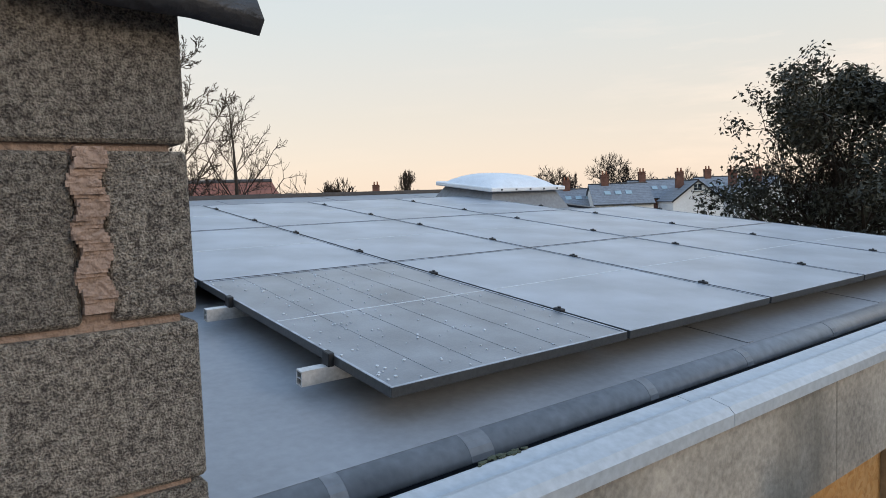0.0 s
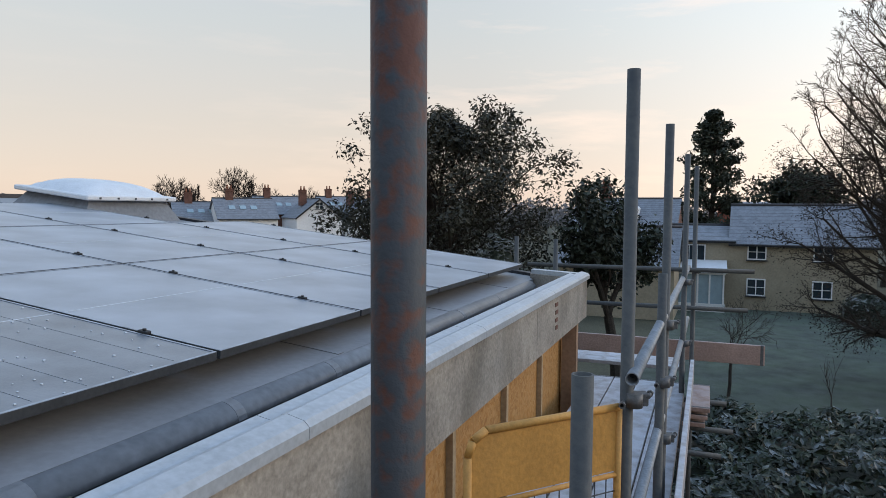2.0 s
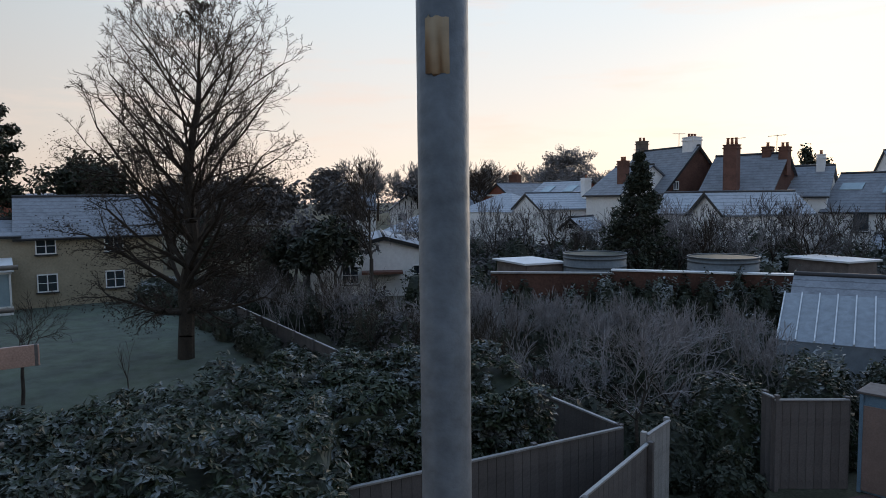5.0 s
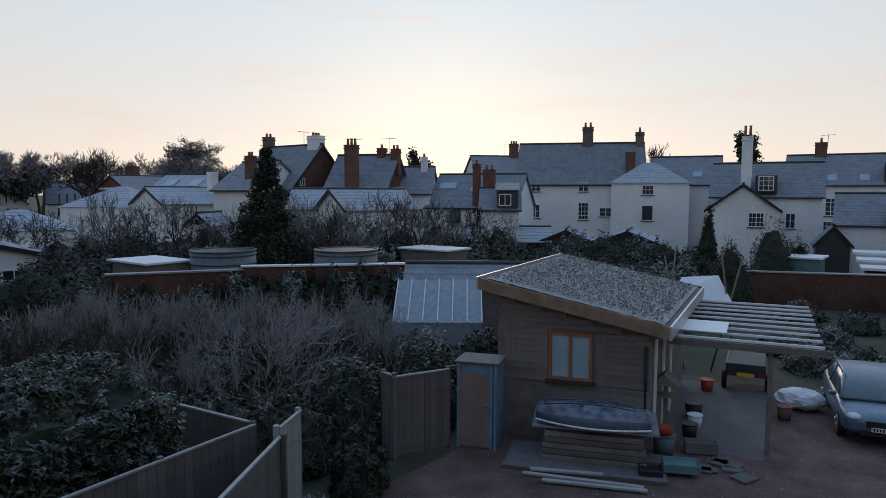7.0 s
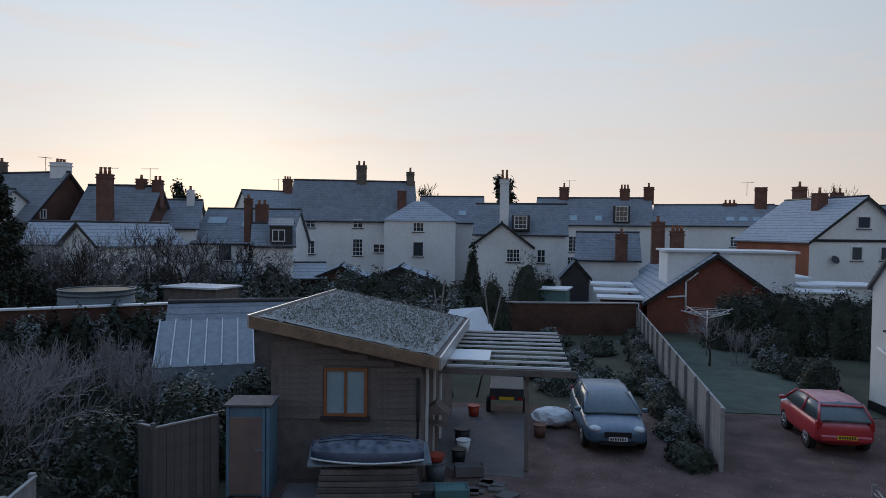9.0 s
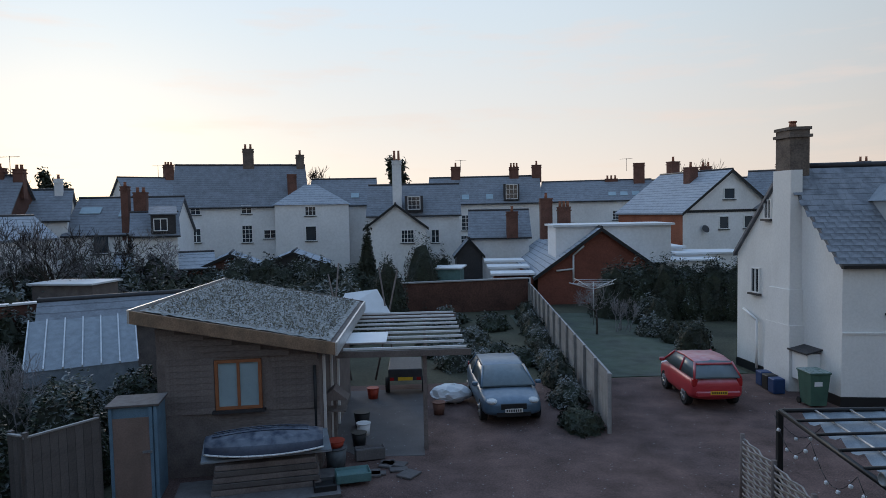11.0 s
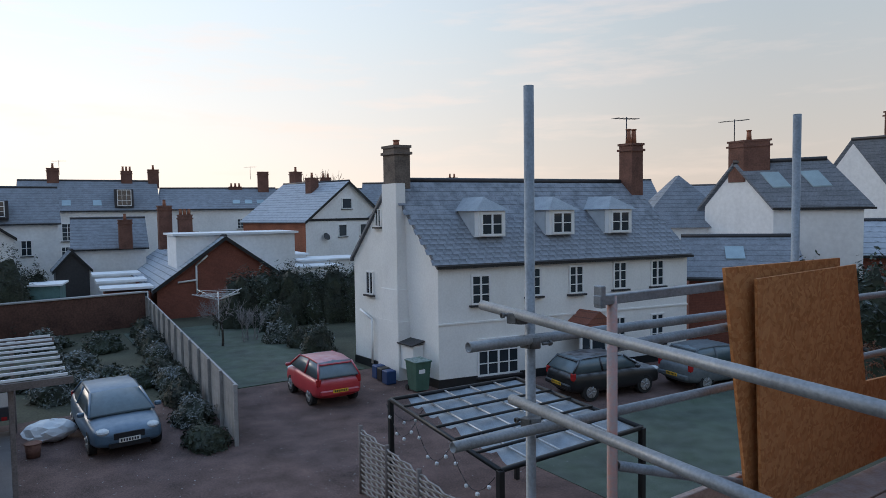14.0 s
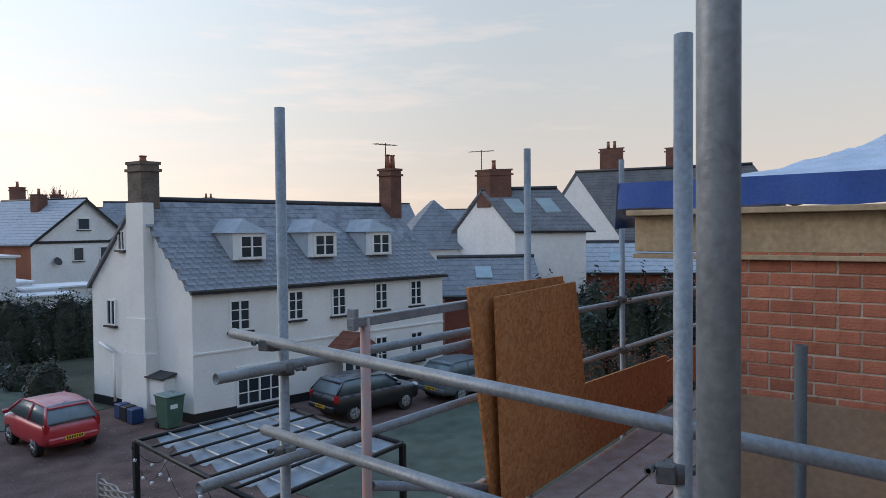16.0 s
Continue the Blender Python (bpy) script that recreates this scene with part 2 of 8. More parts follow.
REDBR = mat("red_brickwork", (0.22, 0.075, 0.05), 0.9, scale=0.8, fine=11, var=0.2, bump=0.1)
SLATE = mat("slate", (0.125, 0.14, 0.165), 0.55, scale=1.5, fine=30, var=0.25, bump=0.15, frost=0.35, random_tint=0.22)
ROOFD = mat("far_slate_roof", (0.15, 0.165, 0.19), 0.7, scale=1.5, fine=12, var=0.25, bump=0.1, frost=0.2, frost_at=(0.1, 0.7))
ROOFFROST = mat("frosted_roof", (0.27, 0.3, 0.34), 0.8, scale=1.5, fine=12, var=0.15, bump=0.1, frost=0.45, frost_at=(0.1, 0.7))
TILER = mat("red_tile", (0.24, 0.09, 0.06), 0.85, scale=2, fine=20, bump=0.2)
CHIMB = mat("chimney_brick", (0.16, 0.078, 0.058), 0.9, scale=2, fine=14, var=0.25, bump=0.3)
CHIMG = mat("weathered_chimney", (0.16, 0.13, 0.11), 0.95, scale=2.5, fine=16, var=0.3, bump=0.3)
POT = mat("clay_pot", (0.3, 0.13, 0.08), 0.85, scale=5)
WHITEP = mat("white_paint", (0.76, 0.77, 0.77), 0.5, scale=3, var=0.05, bump=0.02)
BLACKP = mat("black_paint", (0.015, 0.016, 0.018), 0.5, scale=5, bump=0.02)
PANE = glass_mat("window_pane", (0.03, 0.04, 0.05))
PANEW = mat("frosted_pane", (0.3, 0.4, 0.45), 0.25, scale=2, var=0.12, bump=0)
CEDAR = mat("weathered_cladding", (0.18, 0.15, 0.14), 0.85, scale=3, fine=30, var=0.25, bump=0.25, random_tint=0.14)
OAKF = mat("stained_frame", (0.3, 0.115, 0.05), 0.6, scale=5, bump=0.08)
SEDUM = mat("sedum_roof", (0.24, 0.235, 0.2), 0.95, scale=5, fine=45, var=0.5, bump=0.8, frost=0.4)
FENCE = mat("grey_fence", (0.3, 0.29, 0.28), 0.9, scale=3, fine=30, bump=0.2, frost=0.25, frost_at=(0.1, 0.8), random_tint=0.12)
FENCED = mat("dark_fence", (0.12, 0.105, 0.1), 0.9, scale=3, fine=30, bump=0.2, frost=0.15, frost_at=(0.1, 0.8), random_tint=0.15)
BLUEDOOR = mat("blue_grey_paint", (0.13, 0.22, 0.3), 0.7, scale=4, bump=0.1)
BARK = mat("bark", (0.05, 0.04, 0.032), 0.95, scale=4, fine=30, var=0.35, bump=0.5)
TWIG = mat("bare_twig", (0.042, 0.03, 0.022), 0.95, scale=3, fine=20, var=0.3, bump=0)
TWIGF = mat("frosted_twig", (0.27, 0.255, 0.26), 0.95, scale=3, fine=20, var=0.35, bump=0)
LEAFD = mat("evergreen_leaf", (0.028, 0.036, 0.02), 0.6, scale=1.2, fine=9, var=0.5, bump=0)
LEAFH = mat("hedge_leaf", (0.024, 0.036, 0.015), 0.5, scale=1.5, fine=11, var=0.5, bump=0, frost=0.3, frost_at=(0.5, 0.68))
LEAFF = mat("frosted_leaf", (0.075, 0.085, 0.06), 0.7, scale=1.2, fine=9, var=0.4, bump=0, frost=0.5, frost_at=(0.35, 0.7))
# far woods with the haze of distance put into their colour
HAZED = mat("haze_paled_woods", (0.2, 0.195, 0.2), 0.95, scale=0.1, fine=1.2, var=0.3, bump=0)
HOLM = mat("holm_oak_leaf", (0.045, 0.043, 0.026), 0.6, scale=1.2, fine=9, var=0.5, bump=0)
WARMT = mat("warm_fascia_timber", (0.27, 0.18, 0.12), 0.8, scale=3, fine=35, var=0.3, bump=0.2, dirt=0.4)
# grey lifted for distant haze as well as frosted twigs; nearer shrubs share it
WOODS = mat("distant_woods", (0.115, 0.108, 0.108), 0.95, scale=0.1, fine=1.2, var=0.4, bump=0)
TANK = mat("galvanised_tank", (0.13, 0.15, 0.165), 0.6, 0.3, scale=1, fine=8, bump=0.05)
HULL = mat("boat_hull", (0.035, 0.05, 0.085), 0.35, scale=2, fine=20, bump=0.05, frost=0.25)
VOLVO = mat("blue_grey_car_paint", (0.085, 0.14, 0.2), 0.35, 0.2, scale=2, fine=40, var=0.1, bump=0.02, frost=0.28, frost_at=(0.0, 0.9))
REDCAR = mat("red_car_paint", (0.45, 0.04, 0.05), 0.35, 0.05, scale=2, fine=40, var=0.1, bump=0.02, frost=0.5, frost_at=(0.0, 0.9))
BLACKCAR = mat("black_car_paint", (0.02, 0.021, 0.023), 0.3, 0.2, scale=2, fine=40, bump=0.02, frost=0.3)
CARGLASS = mat("car_glass", (0.09, 0.13, 0.15), 0.3, scale=3, var=0.15, bump=0, frost=0.15, frost_at=(0.0, 0.9), spec=0.7)
TYRE = mat("tyre_rubber", (0.02, 0.02, 0.02), 0.9, scale=9)
RIM = mat("alloy_rim", (0.35, 0.36, 0.37), 0.4, 0.7, scale=9, bump=0)
PLATEW = mat("plate_white", (0.7, 0.7, 0.68), 0.5, bump=0)
PLATEY = mat("plate_yellow", (0.7, 0.42, 0.03), 0.5, bump=0)
LIGHTC = mat("lamp_lens", (0.55, 0.58, 0.6), 0.15, bump=0, var=0.05)
LIGHTR = mat("red_lens", (0.35, 0.02, 0.02), 0.2, bump=0, var=0.05)
BINM = mat("green_plastic", (0.06, 0.13, 0.1), 0.5, scale=4, bump=0.04, frost=0.35)
BLUEB = mat("blue_plastic", (0.025, 0.06, 0.16), 0.5, scale=4, bump=0.04)
ORANGE = mat("orange_plastic", (0.4, 0.05, 0.025), 0.5, scale=4, bump=0.04)
TEAL = mat("teal_crate", (0.1, 0.2, 0.2), 0.6, scale=4, bump=0.04)
CONC = mat("concrete_slab", (0.13, 0.12, 0.12), 0.9, scale=1.3, fine=30, var=0.22, bump=0.2)
SHEETW = mat("white_sheet", (0.7, 0.72, 0.74), 0.6, scale=3, var=0.06, bump=0.1)
POLY = mat("frosted_polythene", (0.25, 0.285, 0.32), 0.35, scale=5, var=0.2, bump=0.1)
WICKER = mat("woven_willow", (0.3, 0.27, 0.24), 0.9, scale=9, fine=60, bump=0.3, frost=0.3)



def courses(m, period, share=0.14, dark=0.45):
    """Lap lines of slates or tiles, level courses at a fixed rise, with broken joints between them."""
    t = m.node_tree
    b = t.nodes["Principled BSDF"]
    old = b.inputs["Base Color"].links[0].from_socket
    co = t.nodes.new("ShaderNodeTexCoord")
    sp = t.nodes.new("ShaderNodeSeparateXYZ")
    t.links.new(co.outputs["Object"], sp.inputs[0])
    jit = t.nodes.new("ShaderNodeTexNoise")
    jit.inputs["Scale"].default_value = 3.0
    t.links.new(co.outputs["Object"], jit.inputs["Vector"])
    add = t.nodes.new("ShaderNodeMath")
    add.operation = "MULTIPLY_ADD"
    add.inputs[1].default_value = 0.05
    t.links.new(jit.outputs[0], add.inputs[0])
    t.links.new(sp.outputs["Z"], add.inputs[2])
    div = t.nodes.new("ShaderNodeMath")
    div.operation = "DIVIDE"
    div.inputs[1].default_value = period
    t.links.new(add.outputs[0], div.inputs[0])
    fr = t.nodes.new("ShaderNodeMath")
    fr.operation = "FRACT"
    t.links.new(div.outputs[0], fr.inputs[0])
    lt = t.nodes.new("ShaderNodeMath")
    lt.operation = "LESS_THAN"
    lt.inputs[1].default_value = share
    t.links.new(fr.outputs[0], lt.inputs[0])
    amt = t.nodes.new("ShaderNodeMath")
    amt.operation = "MULTIPLY"
    amt.inputs[1].default_value = dark
    t.links.new(lt.outputs[0], amt.inputs[0])
    mx = t.nodes.new("ShaderNodeMix")
    mx.data_type = "RGBA"
    mx.inputs["B"].default_value = (0.03, 0.032, 0.036, 1)
    t.links.new(amt.outputs[0], mx.inputs["Factor"])
    t.links.new(old, mx.inputs["A"])
    t.links.new(mx.outputs["Result"], b.inputs["Base Color"])


courses(ROOFD, 0.22)
courses(ROOFFROST, 0.24, 0.16, 0.5)
courses(TILER, 0.2)
courses(REDBR, 0.075, 0.14, 0.3)

# ---- mesh helpers ----


def xf(p, M):
    return M @ Vector(p) if M is not None else Vector(p)


def box(bm, c, s, rz=0.0, M=None, bevel=0.0):
    """A box with centre c and full sizes s, turned by rz degrees about z; slightly bevelled if asked."""
    R = Matrix.Translation(c) @ Matrix.Rotation(radians(rz), 4, "Z") @ Matrix.Diagonal((*s, 1))
    r = bmesh.ops.create_cube(bm, size=1.0, matrix=(M @ R) if M is not None else R)
    if bevel:
        es = list({e for v in r["verts"] for e in v.link_edges})
        bmesh.ops.bevel(bm, geom=es, offset=bevel, segments=1, affect="EDGES")


def hexa(bm, pts, M=None):
    """A solid from 4 lower and 4 upper corners in the same order."""
    v = [bm.verts.new(xf(p, M)) for p in pts]
    for f in ((3, 2, 1, 0), (4, 5, 6, 7), (0, 1, 5, 4), (1, 2, 6, 5), (2, 3, 7, 6), (3, 0, 4, 7)):
        bm.faces.new([v[i] for i in f])


def prism(bm, poly, off, M=None):
    """A closed polygon swept by the vector off."""
    a = [bm.verts.new(xf(p, M)) for p in poly]
    b = [bm.verts.new(xf(Vector(p) + Vector(off), M)) for p in poly]
    n = len(a)
    bm.faces.new(a[::-1])
    bm.faces.new(b)
    for i in range(n):
        bm.faces.new((a[i], a[(i + 1) % n], b[(i + 1) % n], b[i]))


def rod(bm, p0, p1, r0, r1=None, n=12, caps=True):
    """A tapered round bar from p0 to p1."""
    r1 = r0 if r1 is None else r1
    p0, p1 = Vector(p0), Vector(p1)
    d = (p1 - p0).normalized()
    a = d.orthogonal().normalized()
    b = d.cross(a)
    ring = [[bm.verts.new(p + (a * math.cos(k * 2 * math.pi / n) + b * math.sin(k * 2 * math.pi / n)) * r) for k in range(n)] for p, r in ((p0, r0), (p1, r1))]
    for k in range(n):
        f = bm.faces.new((ring[0][k], ring[0][(k + 1) % n], ring[1][(k + 1) % n], ring[1][k]))
        f.smooth = True
    if caps:
        bm.faces.new(ring[0][::-1])
        bm.faces.new(ring[1])


def pipe(bm, p0, p1, r=0.02415, wall=0.004, n=24):
    """A hollow tube with open ends."""
    p0, p1 = Vector(p0), Vector(p1)
    d = (p1 - p0).normalized()
    a = d.orthogonal().normalized()
    b = d.cross(a)
    rr = [[bm.verts.new(p + (a * math.cos(k * 2 * math.pi / n) + b * math.sin(k * 2 * math.pi / n)) * q) for k in range(n)] for p, q in ((p0, r), (p1, r), (p1, r - wall), (p0, r - wall))]
    for i in range(4):
        for k in range(n):
            f = bm.faces.new((rr[i][k], rr[i][(k + 1) % n], rr[(i + 1) % 4][(k + 1) % n], rr[(i + 1) % 4][k]))
            f.smooth = i in (0, 2)


def mesh_ob(name, bm, material, recalc=True):
    if recalc:
        bmesh.ops.recalc_face_normals(bm, faces=bm.faces)
    me = bpy.data.meshes.new(name)
    bm.to_mesh(me)
    bm.free()
    me.materials.append(material)
    return new(name, me)


def part(name, bm, material, parent, label=""):
    ob = mesh_ob(name, bm, material)
    ob.parent = parent
    if label:
        ob["label"] = label
    return ob


def thing(name, label, category, group="", M=None, kind=""):
    ob = new(name)
    ob.empty_display_size = 0.1
    tagged(ob, label, category, group, kind)
    if M is not None:
        ob.matrix_world = M
    return ob


def single(name, bm, material, label, category, group="", kind="", M=None):
    ob = mesh_ob(name, bm, material)
    tagged(ob, label, category, group, kind)
    if M is not None:
        ob.matrix_world = M
    return ob


def bx(name, c, s, material, parent, rz=0.0, label="", bevel=0.0):
    bm = bmesh.new()
    box(bm, c, s, rz, None, bevel)
    return part(name, bm, material, parent, label)


def sharing(name, me, parent, M):
    """A piece that shares its mesh with others like it."""
    ob = new(name, me)
    ob.parent = parent
    ob.matrix_local = M
    return ob


def cards(name, pts, normals, size, material, spread=0.5):
    """Many small leaves: a bent pair of triangles at every point."""
    n = len(pts)
    rng = np.random.default_rng(len(pts) + 7)
    a = rng.normal(size=(n, 3))
    a /= np.linalg.norm(a, axis=1)[:, None]
    nn = normals + rng.normal(scale=spread, size=(n, 3))
    nn /= np.linalg.norm(nn, axis=1)[:, None] + 1e-9
    u = np.cross(nn, a)
    u /= np.linalg.norm(u, axis=1)[:, None] + 1e-9
    w = np.cross(nn, u)
    s = size * rng.uniform(0.55, 1.3, size=(n, 1))
    v = np.empty((n * 4, 3))
    v[0::4], v[1::4], v[2::4], v[3::4] = pts - u * s, pts - w * s * 0.42 + nn * s * 0.12, pts + u * s, pts + w * s * 0.42 + nn * s * 0.12
    i = np.arange(n)[:, None] * 4
    f = np.concatenate([np.hstack([i, i + 1, i + 2]), np.hstack([i, i + 2, i + 3])])
    me = bpy.data.meshes.new(name)
    me.from_pydata(v.tolist(), [], f.tolist())
    me.materials.append(material)
    return new(name, me)

# ---- ground ----
def sheet(name, pts, z, material, label, category, kind="structure"):
    bm = bmesh.new()
    prism(bm, [(x, y, z - 0.3) for x, y in pts], (0, 0, 0.3))
    return single(name, bm, material, label, category, kind=kind)


sheet("ground", [(-900, -900), (900, -900), (900, 900), (-900, 900)], -0.02, EARTH, "dark rough winter ground between the gardens", "ground")
sheet("lawn_1", [(11, -10.5), (47, -10.5), (47, 2.5), (11, 2.5)], 0.0, LAWN, "frosted garden lawn with mowing stripes", "lawn")
sheet("lawn_2", [(-12.4, -40), (-5.6, -40), (-5.3, -24.8), (-12.4, -24.8)], 0.0, LAWN, "frosted lawn beside the parking court", "lawn")
sheet("lawn_3", [(-30, -14.6), (-11.0, -14.6), (-11.0, -9), (-30, -9)], 0.004, LAWN, "frosted grass before the white house", "lawn")
sheet("drive", [(-24, -24.7), (4.2, -24.7), (7.5, -11.5), (-11, -9.5), (-24, -15)], -0.008, DRIVE, "reddish brown gravel parking court", "drive")

# ---- the low roof with its panels ----
SL = math.tan(radians(6.5))


def zr(y):
    return 5.616 + (y - 1.672) * SL


RX0, RX1, RY0, RY1 = -3.4, 7.0, 1.56, 8.7
bm = bmesh.new()
hexa(bm, [(RX0, RY0, zr(RY0) - 0.25), (RX1, RY0, zr(RY0) - 0.25), (RX1, RY1, zr(RY1) - 0.25), (RX0, RY1, zr(RY1) - 0.25), (RX0, RY0, zr(RY0)), (RX1, RY0, zr(RY0)), (RX1, RY1, zr(RY1)), (RX0, RY1, zr(RY1))])
roof_deck = single("roof_deck", bm, MEMBRANE, "grey single-ply low-pitched roof with a touch of frost", "roof", kind="structure")
bm = bmesh.new()
prof = [(1.6, zr(1.56) - 0.002), (1.56, zr(1.56) - 0.001), (1.54, zr(1.56) - 0.005), (1.518, zr(1.56) - 0.015), (1.5, zr(1.56) - 0.03), (1.488, zr(1.56) - 0.05), (1.484, zr(1.56) - 0.068), (1.495, zr(1.56) - 0.075), (1.6, zr(1.56) - 0.075)]
prism(bm, [(0.3, y, z) for y, z in prof], (6.32, 0, 0))
for f in bm.faces:
    f.smooth = len(f.verts) == 4
gut = single("gutter", bm, GUTTERM, "deep lined grey box gutter along the roof edge", "gutter", kind="structure")
for k, gx in enumerate((0.72, 1.18, 2.05, 2.75, 3.6, 4.5, 5.4)):
    lap = bmesh.new()
    wl = 0.05 if k != 1 else 0.09
    prism(lap, [(gx, y, z) for y, z in [(y - 0.0012, z + 0.0012) for y, z in prof[1:7]] + [(1.58, zr(1.56) - 0.06), (1.58, zr(1.56) - 0.01)]], (wl, 0, 0))
    part("lap_joint", lap, GUTTERM, gut)
# inner lining: the same membrane, with the slot's shade put into its colour
trough = bmesh.new()
prism(trough, [(0.3, y, z) for y, z in ((1.56, 5.54), (1.55, 5.54), (1.54, 5.43), (1.52, 5.41), (1.19, 5.41), (1.17, 5.43), (1.165, 5.66), (1.15, 5.66), (1.15, 5.38), (1.56, 5.38))], (6.32, 0, 0))
part("trough", trough, mat("shaded_gutter_lining", (0.045, 0.055, 0.07), 0.35, scale=2.5, fine=25, bump=0.02, var=0.25), gut, "gutter lining darkened for the shade inside")
moss = bmesh.new()
rg = random.Random(8)
for k in range(26):
    bmesh.ops.create_icosphere(moss, subdivisions=1, radius=rg.uniform(0.004, 0.011), matrix=Matrix.Translation((rg.gauss(1.02, 0.05), 1.166 + rg.uniform(-0.012, 0.008), 5.695)) @ Matrix.Diagonal((1.3, 0.8, 0.6, 1)))
single("moss_debris", moss, LEAFD, "dark clumps of moss caught on the capping edge", "debris", kind="stuff")
cap = thing("parapet_capping", "pale grey folded metal capping on the parapet", "capping", kind="structure")
for i, (xa, xb) in enumerate(((0.3, 1.72), (1.723, 3.4), (3.403, 5.1), (5.103, 6.68))):
    bm = bmesh.new()
    prism(bm, [(xa, y, z) for y, z in ((1.17, 5.655), (1.17, 5.688), (1.155, 5.694), (1.085, 5.682), (1.072, 5.706), (1.05, 5.712), (0.99, 5.698), (0.972, 5.68), (0.972, 5.645), (0.98, 5.645), (0.99, 5.655))], (xb - xa, 0, 0))
    part("capping_length", bm, COPING, cap)
bm = bmesh.new()
prism(bm, [(6.56, 0.985, 5.655), (6.68, 0.985, 5.655), (6.98, 1.6, 5.655), (6.86, 1.6, 5.655)], (0, 0, 0.04))
part("capping_return", bm, COPING, cap)
fas = thing("fascia", "stained cement fascia board under the capping", "fascia", kind="structure")
for xa, xb in ((0.3, 2.42), (2.425, 4.6), (4.605, 6.64)):
    bm = bmesh.new()
    box(bm, ((xa + xb) / 2, 1.065, 5.465), (xb - xa, 0.15, 0.38), bevel=0.004)
    part("fascia_board", bm, FASCIA, fas)
bm = bmesh.new()
prism(bm, [(6.52, 0.99, 5.275), (6.64, 0.99, 5.275), (6.94, 1.6, 5.275), (6.82, 1.6, 5.275)], (0, 0, 0.379))
part("fascia_return", bm, FASCIA, fas)
for k in range(4):
    bx("screw_patch", (5.22 + 0.012 * (k % 2), 0.988, 5.58 - 0.06 * k), (0.1 - 0.01 * k, 0.006, 0.03), CHIMB, fas)
kerb = bmesh.new()
hexa(kerb, [(7.0, 1.56, zr(1.56) - 0.3), (7.12, 1.56, zr(1.56) - 0.3), (7.12, 8.8, zr(8.8) - 0.3), (7.0, 8.8, zr(8.8) - 0.3), (7.0, 1.56, zr(1.56) + 0.03), (7.12, 1.56, zr(1.56) + 0.03), (7.12, 8.8, zr(8.8) + 0.03), (7.0, 8.8, zr(8.8) + 0.03)])
box(kerb, (1.8, 8.76, zr(8.76) - 0.12), (10.4, 0.1, 0.34))
single("roof_edge_trim", kerb, LEAD, "dark upstand trim along the roof verges", "trim", kind="structure")
bm = bmesh.new()
for x in (2.9, 4.4, 5.9):
    hexa(bm, [(x, 1.565, zr(1.565) + 0.0005), (x + 0.05, 1.565, zr(1.565) + 0.0005), (x + 0.05, 8.6, zr(8.6) + 0.0005), (x, 8.6, zr(8.6) + 0.0005), (x, 1.565, zr(1.565) + 0.004), (x + 0.05, 1.565, zr(1.565) + 0.004), (x + 0.05, 8.6, zr(8.6) + 0.004), (x, 8.6, zr(8.6) + 0.004)])
single("membrane_seam", bm, MEMBRANE, "welded lap seams of the roof membrane", "seam", kind="structure")

TILT6 = Matrix.Rotation(radians(6.5), 4, "X")
PO = Vector((1.03, 1.672, 5.756))


def panel_pose(i, j):
    return Matrix.Translation(PO) @ TILT6 @ Matrix.Translation((1.154 * i, 1.742 * j, 0))


pv = thing("solar_panel", "black framed solar panel under a film of frost", "solar panel", "panels on the roof")
bx("glass", (0.567, 0.861, -0.006), (1.114, 1.702, 0.006), PVGLASS, pv)
bm = bmesh.new()
for c, s in (((0.567, 0.006, -0.0175), (1.134, 0.012, 0.035)), ((0.567, 1.716, -0.0175), (1.134, 0.012, 0.035)), ((0.006, 0.861, -0.0175), (0.012, 1.698, 0.035)), ((1.128, 0.861, -0.0175), (0.012, 1.698, 0.035))):
    box(bm, c, s, bevel=0.0015)
part("frame", bm, PVFRAME, pv)
bx("centre_line", (0.567, 0.861, -0.0022), (1.1, 0.007, 0.002), PVLINE, pv)
bm = bmesh.new()
box(bm, (0.567, 0.861, -0.012), (1.11, 1.69, 0.004))
part("back_sheet", bm, BLACKP, pv)
for y in (0.38, 1.32):
    cl = bmesh.new()
    box(cl, (1.144, y, 0.004), (0.03, 0.05, 0.014), bevel=0.003)
    rod(cl, (1.144, y, 0.01), (1.144, y, 0.018), 0.008, n=8)
    part("clamp", cl, BLACKP, pv)
pv.matrix_world = panel_pose(0, 0)
for j, cols in ((0, range(1, 5)), (1, range(-2, 5)), (2, range(-2, 4))):
    for i in cols:
        copy_thing(pv, panel_pose(i, j))
for c_ in pv.children:
    if c_.name.startswith("glass"):
        c_.data = c_.data.copy()
        c_.data.materials[0] = PVTHAW
for k in range(5):
    bx("cell_line", (0.1 + 0.185 * (k + 0.55), 0.861, -0.0026), (0.0016, 1.66, 0.0012), PVFRAME, pv)
